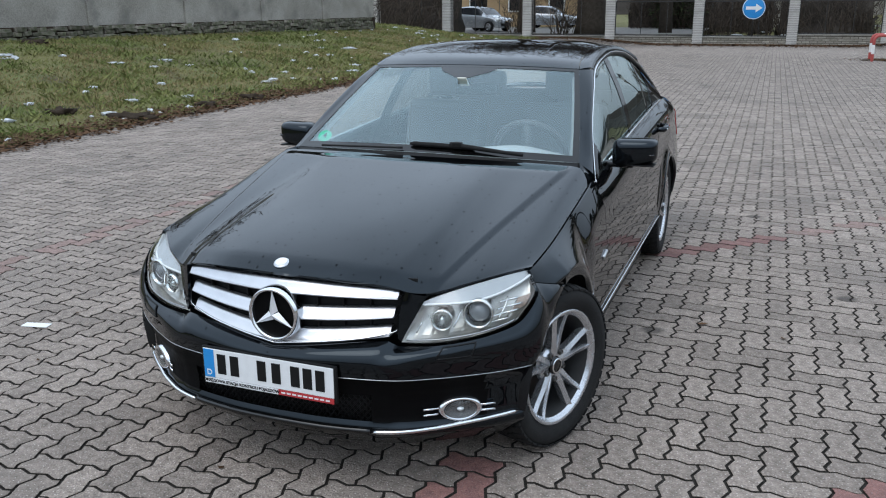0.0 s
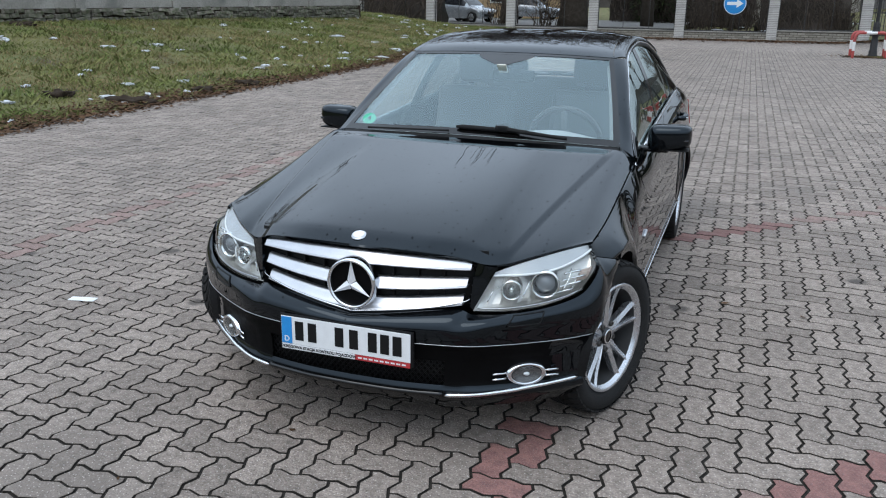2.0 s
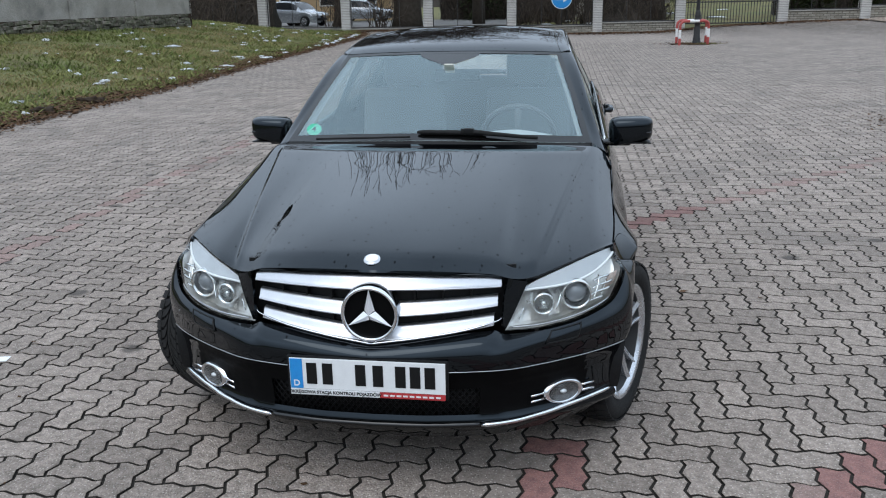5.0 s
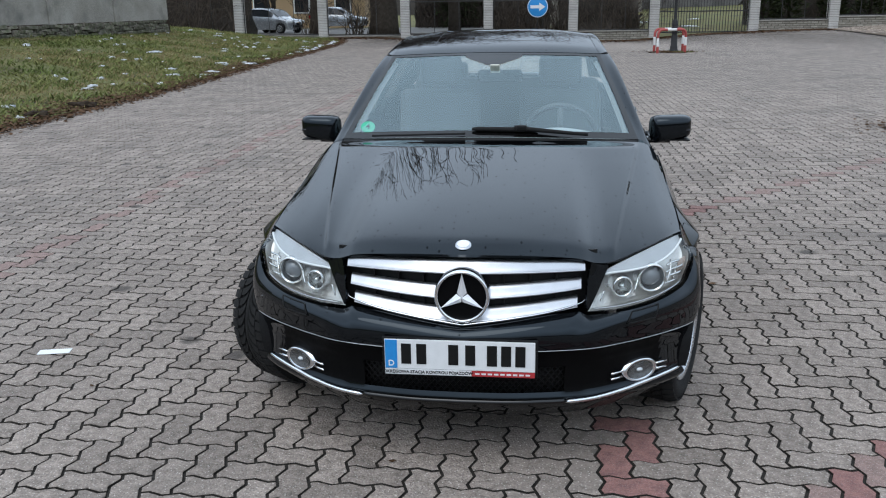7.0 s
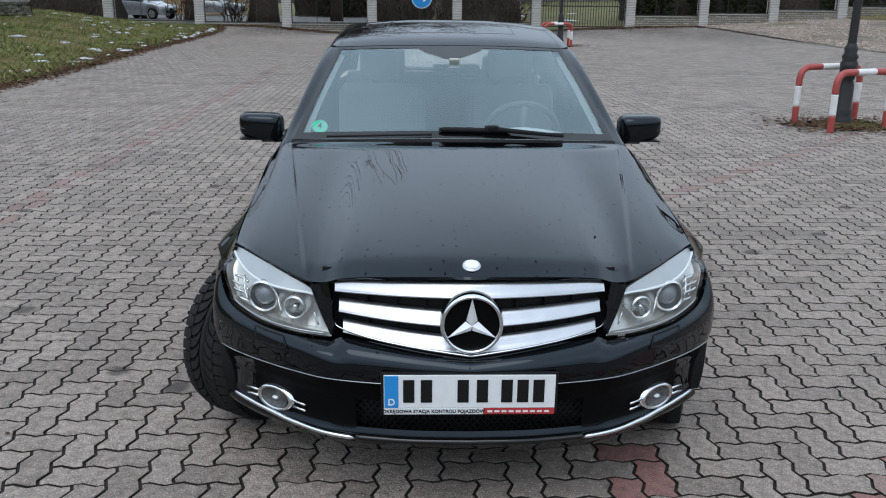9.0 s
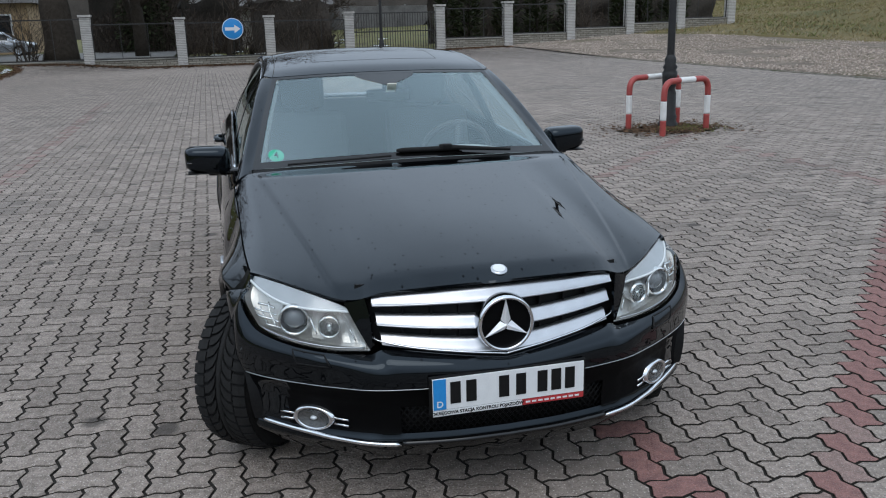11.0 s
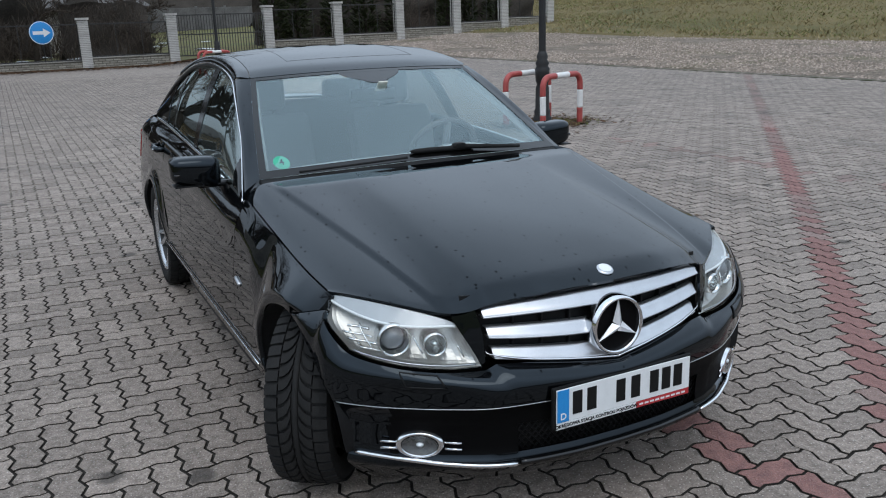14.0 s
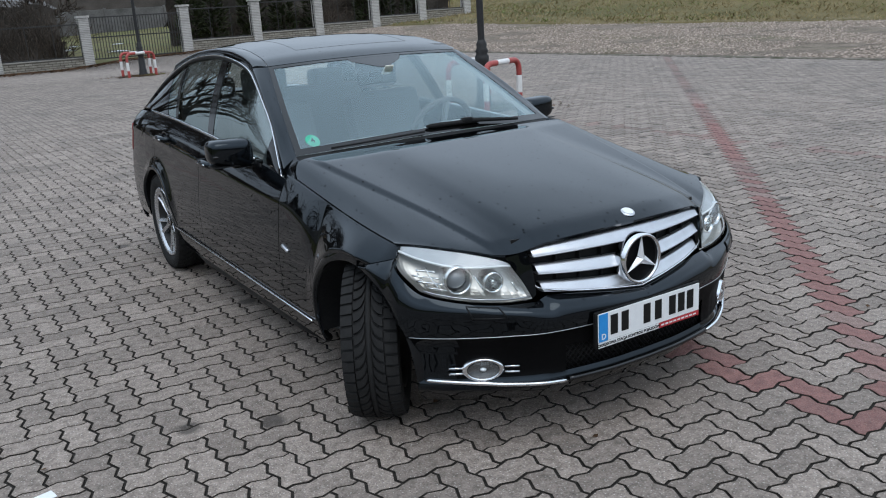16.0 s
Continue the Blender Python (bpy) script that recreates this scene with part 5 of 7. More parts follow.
# ---- materials of the surroundings ----
E3 = dict(
    blade=surface("grass_blades", (0.085, 0.125, 0.034), (0.20, 0.185, 0.075), 0.8, scale=0.7, bump=0, island=0.35),
    straw=surface("dry_grass_blades", (0.27, 0.215, 0.11), (0.17, 0.132, 0.066), 0.9, scale=0.4, bump=0, island=0.3),
    leaf=surface("fallen_leaves", (0.10, 0.055, 0.03), (0.06, 0.035, 0.02), 0.9, scale=4, bump=0, island=0.4),
    snow=surface("old_snow", (0.62, 0.64, 0.66), (0.44, 0.46, 0.48), 0.6, scale=20, bump=0.4),
    soil=surface("molehill_soil", (0.045, 0.032, 0.022), (0.03, 0.022, 0.016), 0.95, scale=20, bump=0.8),
    concrete=surface("weathered_concrete", (0.34, 0.318, 0.28), (0.20, 0.184, 0.158), 0.85, scale=1.1, fine=30, bump=0.25, stain=(0.12, 0.114, 0.102), stain_scale=0.9),
    moss=surface("mossy_stone", (0.20, 0.175, 0.145), (0.085, 0.08, 0.055), 0.9, scale=6, fine=60, bump=0.6, obj=0.35, stain=(0.045, 0.055, 0.02), stain_scale=2.5),
    brick=surface("whitewashed_brick", (0.52, 0.495, 0.46), (0.38, 0.36, 0.335), 0.85, scale=3, fine=60, bump=0.3, island=0.08, stain=(0.30, 0.29, 0.27), stain_scale=1.5),
    mortar=surface("grey_mortar", (0.24, 0.225, 0.205), (0.17, 0.16, 0.145), 0.9, scale=8, bump=0.3),
    iron=surface("black_iron", (0.012, 0.012, 0.012), (0.025, 0.022, 0.02), 0.5, scale=30, bump=0.15),
    cast=surface("dark_cast_iron", (0.014, 0.014, 0.015), (0.022, 0.021, 0.02), 0.45, 0.3, scale=20, bump=0.25),
    red_paint=surface("faded_red_paint", (0.36, 0.055, 0.045), (0.27, 0.045, 0.04), 0.5, scale=10, bump=0.1),
    white_paint=surface("scuffed_white_paint", (0.72, 0.71, 0.69), (0.58, 0.57, 0.55), 0.5, scale=10, bump=0.1),
    gravel=surface("pale_gravel", (0.21, 0.170, 0.138), (0.085, 0.066, 0.048), 0.9, scale=1.6, fine=9, bump=1.0, stain=(0.105, 0.092, 0.05), stain_scale=0.30, speck=(0.40, 0.36, 0.31), speck_scale=11),
    stone=surface("gravel_stones", (0.38, 0.315, 0.265), (0.17, 0.135, 0.108), 0.9, scale=5, bump=0.2, island=0.45),
    field=surface("winter_field", (0.15, 0.118, 0.056), (0.10, 0.084, 0.036), 0.95, scale=0.5, fine=5, bump=0.8, stain=(0.065, 0.068, 0.025), stain_scale=0.12),
    bark=surface("dark_bark", (0.055, 0.045, 0.036), (0.03, 0.025, 0.02), 0.9, scale=6, fine=60, bump=0.6),
    twig=surface("brown_twigs", (0.075, 0.058, 0.045), (0.045, 0.036, 0.03), 0.9, scale=2, bump=0, island=0.3),
    thuja=surface("dark_conifer", (0.028, 0.04, 0.018), (0.05, 0.055, 0.025), 0.85, scale=2, bump=0, island=0.45),
    wood=surface("bare_wood_depth", (0.055, 0.047, 0.04), (0.03, 0.027, 0.023), 0.95, scale=0.5, fine=9, bump=1.0),
    ochre=surface("ochre_render", (0.40, 0.28, 0.16), (0.34, 0.24, 0.14), 0.85, scale=1.0, fine=30, bump=0.1),
    roof_tile=surface("dark_roofing", (0.06, 0.05, 0.045), (0.04, 0.035, 0.03), 0.8, scale=3, bump=0.4),
    pane=surface("dark_window_pane", (0.02, 0.022, 0.025), None, 0.1, bump=0),
    silver_car=surface("silver_lacquer", (0.42, 0.44, 0.46), (0.38, 0.40, 0.42), 0.25, 0.6, bump=0, coat=1.0),
)
for key in ("blade", "straw", "leaf", "soil", "gravel", "stone", "field", "twig", "thuja", "wood", "bark"):
    E3[key].node_tree.nodes["Principled BSDF"].inputs["Specular IOR Level"].default_value = 0.1
def masonry(name, stone_a, stone_b, joint):
    """Rough coursed stone: uneven blocks with recessed dark joints."""
    m, n, l, p = nodes_of(name)
    co, mp, bt, bp = n.new("ShaderNodeTexCoord"), n.new("ShaderNodeMapping"), n.new("ShaderNodeTexBrick"), n.new("ShaderNodeBump")
    mp.inputs["Rotation"].default_value = (radians(90), 0, 0)
    l.new(co.outputs["Object"], mp.inputs["Vector"])
    l.new(mp.outputs["Vector"], bt.inputs["Vector"])
    bt.inputs["Scale"].default_value, bt.inputs["Mortar Size"].default_value, bt.inputs["Mortar Smooth"].default_value = 1.0, 0.014, 0.3
    bt.inputs["Brick Width"].default_value, bt.inputs["Row Height"].default_value = 0.34, 0.105
    for key, c in (("Color1", stone_a), ("Color2", stone_b), ("Mortar", joint)):
        bt.inputs[key].default_value = (*c, 1)
    grain, mx = n.new("ShaderNodeTexNoise"), n.new("ShaderNodeMix")
    grain.inputs["Scale"].default_value, grain.inputs["Detail"].default_value = 9, 6
    l.new(co.outputs["Object"], grain.inputs["Vector"])
    mx.data_type, mx.blend_type = "RGBA", "MULTIPLY"
    mx.inputs["Factor"].default_value = 0.6
    l.new(bt.outputs["Color"], mx.inputs["A"])
    l.new(grain.outputs["Fac"], mx.inputs["B"])
    l.new(mx.outputs["Result"], p.inputs["Base Color"])
    p.inputs["Roughness"].default_value = 0.9
    l.new(bt.outputs["Fac"], bp.inputs["Height"])
    bp.invert = True
    bp.inputs["Strength"].default_value, bp.inputs["Distance"].default_value = 0.8, 0.03
    l.new(bp.outputs["Normal"], p.inputs["Normal"])
    return m


E3["masonry"] = masonry("rough_plinth_stone", (0.46, 0.42, 0.35), (0.30, 0.27, 0.22), (0.12, 0.105, 0.085))
E3["old_wall"] = surface("dark_old_concrete", (0.15, 0.145, 0.14), (0.09, 0.085, 0.08), 0.9, scale=1.4, fine=24, bump=0.3, stain=(0.06, 0.06, 0.055), stain_scale=0.7)
rnd = np.random.RandomState(5)


def mass(name, verts, faces, material, label, category, parent=None, kind="stuff"):
    ob = obj_of(name, verts, faces, material, parent, "", smooth=False)
    return tagged(ob, label, category, kind=kind)


# ---- turf bank ----
tx = np.r_[-400, -200, -90, -50, -34, np.linspace(-24, 0.0, 70)]
ty = np.r_[-60, -20, np.linspace(-8, 60, 110), 90, 200]
tg = np.array([[(lambda X: (X, y, float(height(X, y)) + 0.012 + 0.035 * noise.fractal(Vector((X * 0.9, y * 0.9, 0)), 1.0, 2.0, 4) * min(1, max(0, float(bank_edge(y)) - X))))(float(bank_edge(y)) + x + 0.10 * noise.noise(Vector((0, y * 1.3, 4)))) for y in ty] for x in tx])
turf = sheet("turf_bank", tg, M["grass"], None, "patchy green winter turf on a low bank", lip=0.05, away=(0, 0, -1e4))
tagged(turf, kind="structure", category="ground")


def tufts(name, n, area, size, material, label, category, dense=None):
    """Upright blades scattered over the area, each one folded leaf."""
    x = rnd.uniform(area[0], area[1], n * 3)
    y = area[2] + (area[3] - area[2]) * rnd.uniform(0, 1, n * 3) ** 1.5
    keep = np.array([(float(bank_edge(b)) - a > 0.0 or a > 25.8 - 0.26 * (min(b, 60) - 25)) for a, b in zip(x, y)])
    if dense:
        keep &= np.array([noise.noise(Vector((a * dense, b * dense, 1.7))) > -0.05 for a, b in zip(x, y)])
    x, y = x[keep][:n], y[keep][:n]
    z = height(x, y) + np.where(x > 15, 0.06, 0.01)
    k = len(x)
    a, h = rnd.uniform(0, 6.28, k), size * rnd.uniform(0.5, 1.3, k)
    w = 0.22 * h
    lean = rnd.uniform(-1.7, 1.7, (k, 2)) * h[:, None]
    v = np.zeros((k, 4, 3))
    v[:, 0] = np.stack([x - w * np.cos(a), y - w * np.sin(a), z - 0.01], 1)
    v[:, 1] = np.stack([x + w * np.cos(a), y + w * np.sin(a), z - 0.01], 1)
    v[:, 2] = np.stack([x + lean[:, 0] + 0.3 * w * np.cos(a), y + lean[:, 1] + 0.3 * w * np.sin(a), z + h], 1)
    v[:, 3] = np.stack([x + lean[:, 0] * 0.5 - 0.8 * w * np.cos(a), y + lean[:, 1] * 0.5, z + 0.6 * h], 1)
    return mass(name, v.reshape(-1, 3), np.arange(k * 4).reshape(-1, 4), material, label, category)


tufts("turf_grass", 90000, (-18, -8.6, 4, 44), 0.042, E3["blade"], "short green winter grass on the bank", "grass")
tufts("tall_tufts", 26000, (-18, -8.6, 4, 44), 0.085, E3["blade"], "taller green grass tufts in clumps", "grass", 1.1)
tufts("dry_grass", 60000, (-18, -8.6, 4, 44), 0.045, E3["straw"], "dry straw-coloured grass in patches", "grass", 0.45)
k = 17000
ly = rnd.uniform(5, 42, k)
lx = bank_edge(ly) + np.abs(rnd.normal(0, 0.38, k)) * np.where(rnd.rand(k) < 0.6, -1, 0.5)
la, ls = rnd.uniform(0, 6.28, k), rnd.uniform(0.016, 0.042, k)
lz = height(lx, ly) + np.where(lx < bank_edge(ly), 0.035, 0.016)
lv = np.stack([np.stack([lx + ls * np.cos(la + q), ly + ls * np.sin(la + q), lz + rnd.uniform(-0.012, 0.02, k)], 1) for q in (0, 1.4, 3.1, 4.5)], 1)
k2 = 5000
fy = FENCE_Y - 0.2 - np.abs(rnd.normal(0, 0.8, k2))
fx0 = rnd.uniform(-12, 13, k2)
fl = np.stack([np.stack([fx0 + 0.07 * math.cos(q) * rnd.uniform(0.6, 1.4, k2), fy + 0.07 * math.sin(q), height(fx0, fy) + 0.012 + rnd.uniform(0, 0.05, k2)], 1) for q in (0, 1.4, 3.1, 4.5)], 1)
mass("fence_foot_leaves", fl.reshape(-1, 3), np.arange(4 * k2).reshape(-1, 4), E3["leaf"], "brown leaves blown against the fence's foot", "leaves")
mass("leaf_litter", lv.reshape(-1, 3), np.arange(k * 4).reshape(-1, 4), E3["leaf"], "brown fallen leaves along the turf's edge", "leaves")


def blob(name, at, size, material, label, category, group, seed):
    """A low irregular heap."""
    bm = bmesh.new()
    bmesh.ops.create_icosphere(bm, subdivisions=3, radius=1.0)
    for v in bm.verts:
        f = 1 + 0.8 * noise.fractal(v.co * 2.2 + Vector((seed * 7.1, 0, 0)), 1.0, 2.0, 3)
        v.co = Vector((v.co.x * size[0] * f, v.co.y * size[1] * f, max(-0.02, v.co.z * size[2] * f)))
    ob = part(name, bm, material)
    ob.location = at
    return tagged(ob, label, category, group)


for k in range(150):
    y = 8 + 32 * rnd.rand() ** 1.3
    x = float(bank_edge(y)) - 0.15 - 6.0 * rnd.rand() ** (1.6 if y > 18 else 1.0)
    s = rnd.uniform(0.02, 0.085) * (1.2 if y > 20 else 0.9)
    sp = blob("snow_patch", (x, y, float(height(x, y)) + 0.030), (s * rnd.uniform(0.8, 2.6), s * rnd.uniform(0.5, 1.1), 0.012 + 0.25 * s), E3["snow"], "small scrap of old snow on the turf", "snow", "snow patches", k)
    sp.rotation_euler[2] = rnd.uniform(0, 3.1)
for k in range(16):
    y = 30 + 0.6 * k + rnd.uniform(-0.2, 0.2)
    x = float(bank_edge(y)) - 0.05 - 0.25 * rnd.rand()
    blob("snow_patch", (x, y, 0.02), (0.06 + 0.08 * rnd.rand(), 0.12 + 0.3 * rnd.rand() ** 2, 0.04), E3["snow"], "strip of old snow along the turf's edge", "snow", "snow patches", 90 + k)
for k, (x, y, s) in enumerate(((-10.15, 10.05, 0.24), (-8.98, 10.35, 0.30), (-8.95, 12.1, 0.22), (-8.85, 13.4, 0.25), (-16.2, 15.6, 0.28))):
    blob("molehill", (x, y, float(height(x, y))), (s, s * 0.9, 0.09), E3["soil"], "dark crumbly molehill in the turf", "molehill", "molehills", 40 + k)

# ---- concrete wall on rubble, at the head of the bank ----
WALL = new("boundary_wall")
tagged(WALL, "grey weathered concrete slab wall on a mossy rubble footing", "wall", kind="structure")
wa, wb = Vector((-18.6, 4.0, 0)), Vector((-15.7, 33.0, 0))
wdir = (wb - wa).normalized()
wyaw = math.degrees(math.atan2(wdir.y, wdir.x))
nslab = 8
for k in range(nslab):
    c = wa + (wb - wa) * ((k + 0.5) / nslab)
    block("wall_slab", ((wb - wa).length / nslab - 0.02, 0.14, 2.5), (c.x, c.y, 1.10 + 1.25 + rnd.uniform(-0.02, 0.02)), E3["concrete"], WALL, bevel=0.02, m=pose(0, 0, 0, 0, 0, wyaw + rnd.uniform(-0.4, 0.4)))
    p = wa + (wb - wa) * (k / nslab)
    block("wall_pilaster", (0.34, 0.22, 2.7), (p.x + 0.02, p.y, 2.30), E3["concrete"], WALL, bevel=0.03, m=pose(0, 0, 0, 0, 0, wyaw))
stone_shapes = []
for k in range(6):
    bm = bmesh.new()
    bmesh.ops.create_cube(bm, size=1.0)
    bmesh.ops.bevel(bm, geom=bm.edges[:], offset=0.13, segments=1, affect="EDGES")
    for v in bm.verts:
        v.co = Vector((v.co.x * (0.24 + 0.09 * (k % 3)), v.co.y * 0.30, v.co.z * (0.10 + 0.018 * (k % 2)))) * (1 + 0.34 * noise.noise(v.co * 2.5 + Vector((k * 3.3, 0, 0))))
    me = bpy.data.meshes.new("footing_stone")
    bm.to_mesh(me)
    bm.free()
    me.materials.append(E3["moss"])
    stone_shapes.append(me)
block("footing_core", ((wb - wa).length, 0.22, 0.62), ((wa.x + wb.x) / 2, (wa.y + wb.y) / 2, 0.88), E3["soil"], WALL, bevel=0.03, m=pose(0, 0, 0, 0, 0, wyaw))
for r in range(4):
    s = 5.0
    while s < (wb - wa).length - 0.3:
        k = rnd.randint(6)
        c = wa + wdir * s
        ob = new("footing_stone", stone_shapes[k])
        ob.parent = WALL
        ob.matrix_local = pose(c.x + 0.10 - 0.02 * r + rnd.uniform(-0.04, 0.04), c.y, 0.80 + 0.105 * r + rnd.uniform(-0.02, 0.02), rnd.uniform(-9, 9), rnd.uniform(-7, 7), wyaw + rnd.uniform(-10, 10))
        s += 0.24 + 0.09 * (k % 3) + rnd.uniform(0.0, 0.05)

# ---- fence, gate, sign ----
POSTS = [-20.8, -16.5, -12.05, -7.75, -3.5, 0.76, 4.75, 9.55, 13.3, 16.9, 20.45, 23.6, 26.8]
bm = bmesh.new()
for k in range(29):
    t = bmesh.ops.create_cube(bm, size=1.0)["verts"]
    w = 0.46 if k < 28 else 0.56
    for v in t:
        v.co = Vector((v.co.x * w + rnd.uniform(-0.003, 0.003), v.co.y * w, v.co.z * (0.060 if k < 28 else 0.10) + 0.04 + 0.08 * k + (0.03 if k == 28 else 0)))
core = bmesh.ops.create_cube(bm, size=1.0)["verts"]
for v in core:
    v.co = Vector((v.co.x * 0.44, v.co.y * 0.44, v.co.z * 2.2 + 1.1))
post_mesh = bpy.data.meshes.new("fence_post")
bm.to_mesh(post_mesh)
bm.free()
post_mesh.materials.append(E3["brick"])
post_mesh.materials.append(E3["mortar"])
post_mesh.polygons.foreach_set("material_index", [0] * (len(post_mesh.polygons) - 6) + [1] * 6)
for x in POSTS:
    ob = new("fence_post", post_mesh)
    ob.location = (x, FENCE_Y, float(height(x, FENCE_Y)) - 0.05)
    tagged(ob, "square whitewashed brick post with a flat cap", "post", "fence posts")


def iron_panel(x0, x1, gate=False):
    n = "iron_gate" if gate else "iron_fence"
    E = new(n)
    xm, z = (x0 + x1) / 2, float(height((x0 + x1) / 2, FENCE_Y))
    E.location = (xm, FENCE_Y, z)
    tagged(E, "tall black iron gate with close upright bars" if gate else "black iron fence panel between brick posts", "gate" if gate else "fence", "" if gate else "fence panels")
    hw = (x1 - x0) / 2 - 0.24
    ph = 0.08 if xm < -7.5 else 0.34 if xm < 0.8 else 0.46
    z0 = 0.10 if gate else ph + 0.08
    for zz in (z0, 2.02) + ((1.1,) if gate else ()):
        block("rail", (2 * hw, 0.05, 0.055), (0, 0, zz), E3["iron"], E, bevel=0.005)
    for xx in (-hw, hw):
        block("stile", (0.05, 0.05, 2.0 - z0), (xx, 0.002, (2.0 + z0) / 2), E3["iron"], E, bevel=0.005)
    cnt = int(2 * hw / 0.135) if gate else 3
    first = None
    for k in range(1, cnt):
        xx = -hw + 2 * hw * k / cnt
        if first is None:
            first = block("upright", (0.03 if gate else 0.028, 0.03, 2.0 - z0), (0, 0, (2.0 + z0) / 2), E3["iron"], E, bevel=0)
            first.location.x = xx
        else:
            o = first.copy()
            scene.collection.objects.link(o)
            o.location.x = xx
    if not gate:
        pl_ = block("plinth_wall", (2 * hw + 0.02, 0.26, ph + 0.25), (0, 0, ph / 2 - 0.125), E3["masonry"], None, "low rough stone plinth under the fence", bevel=0.015)
        pl_.location = (xm, FENCE_Y, z)
        tagged(pl_, category="wall", kind="structure")
        block("plinth_coping", (2 * hw + 0.02, 0.34, 0.05), (0, 0, ph + 0.025), E3["concrete"], pl_, bevel=0.01)


for a, b in zip(POSTS, POSTS[1:]):
    iron_panel(a, b, gate=abs(a - 4.75) < 0.1)
SIGN = new("road_sign")
SIGN.location = (-1.02, FENCE_Y - 0.10, 0)
tagged(SIGN, "round blue road sign with a white arrow on the fence", "sign")
lathe("sign_disc", [(0.012, 0.0), (0.012, 0.50), (0.0, 0.515), (-0.006, 0.50), (-0.006, 0.0)], M["blue"], SIGN, n=48, axis="y").location = (0, 0, 1.42)
lathe("sign_rim", [(-0.0075, 0.478), (-0.010, 0.492), (-0.0075, 0.506)], M["white"], SIGN, n=48, axis="y").location = (0, 0, 1.42)
bm = bmesh.new()
arrow = [(-0.36, 0.075), (0.08, 0.075), (0.08, 0.20), (0.38, 0.0), (0.08, -0.20), (0.08, -0.075), (-0.36, -0.075)]
bm.faces.new([bm.verts.new((x, -0.011, 1.42 + z)) for x, z in arrow])
r_ = bmesh.ops.extrude_face_region(bm, geom=bm.faces[:])
bmesh.ops.translate(bm, vec=(0, 0.004, 0), verts=[v for v in r_["geom"] if isinstance(v, bmesh.types.BMVert)])
part("sign_arrow", bm, M["white"], SIGN, smooth=False)
tube("sign_post", [(0, 0.04, 0), (0, 0.04, 1.0), (0, 0.04, 1.95)], 0.03, E3["iron"], SIGN)


# ---- street lamps and guard hoops ----
def street_lamp(x, y, label):
    L = new("street_lamp")
    L.location = (x, y, float(height(x, y)))
    tagged(L, label, "lamp post", "street lamps")
    lathe("lamp_base", [(0, 0.14), (0.06, 0.14), (0.10, 0.115), (0.16, 0.125), (0.20, 0.105), (0.50, 0.098), (0.56, 0.080), (0.60, 0.098), (0.72, 0.105), (0.78, 0.11), (0.82, 0.085), (0.86, 0.105), (0.91, 0.075), (0.96, 0.085), (1.03, 0.056)], E3["cast"], L, n=24, axis="z")
    lathe("lamp_shaft", [(1.0, 0.054), (2.5, 0.048), (3.2, 0.045), (3.22, 0.07), (3.3, 0.07), (3.32, 0.03)], E3["cast"], L, n=16, axis="z")
    lathe("lantern_frame", [(3.32, 0.05), (3.36, 0.13), (3.40, 0.13), (3.42, 0.12)], E3["cast"], L, n=8, axis="z")
    lathe("lantern_glass", [(3.42, 0.11), (3.80, 0.17)], surface("opal_lantern", (0.6, 0.6, 0.58), None, 0.4, bump=0), L, n=8, axis="z")
    lathe("lantern_roof", [(3.78, 0.21), (3.82, 0.20), (3.98, 0.06), (4.06, 0.03), (4.1, 0.0)], E3["cast"], L, n=8, axis="z")


def guard_hoop(a, b, top):
    H = new("guard_hoop")
    a, b = np.array([*a, 0.0]), np.array([*b, 0.0])
    H.location = (a[0], a[1], float(height(a[0], a[1])))
    tagged(H, "red and white striped steel guard hoop beside a lamp post", "barrier", "guard hoops")
    d = (b - a) / np.linalg.norm(b - a)
    w = np.linalg.norm(b - a)
    path = spline([(0, -0.05), (0, 0.25), (0, top - 0.16), (0.025, top - 0.065), (0.075, top - 0.02), (0.16, top), (w / 2, top), (w - 0.16, top), (w - 0.075, top - 0.02), (w - 0.025, top - 0.065), (w, top - 0.16), (w, 0.25), (w, -0.05)], 120)
    p3 = np.array([d * s + np.array([0, 0, z]) for s, z in path])
    cuts = [0, 0.115, 0.225, 0.435, 0.565, 0.775, 0.885, 1.0]
    for k in range(7):
        i0, i1 = int(cuts[k] * 119), int(cuts[k + 1] * 119)
        seg = tube("red_band" if k % 2 == 0 else "white_band", p3[i0:i1 + 1], 0.042, E3["red_paint"] if k % 2 == 0 else E3["white_paint"], H, n=14)


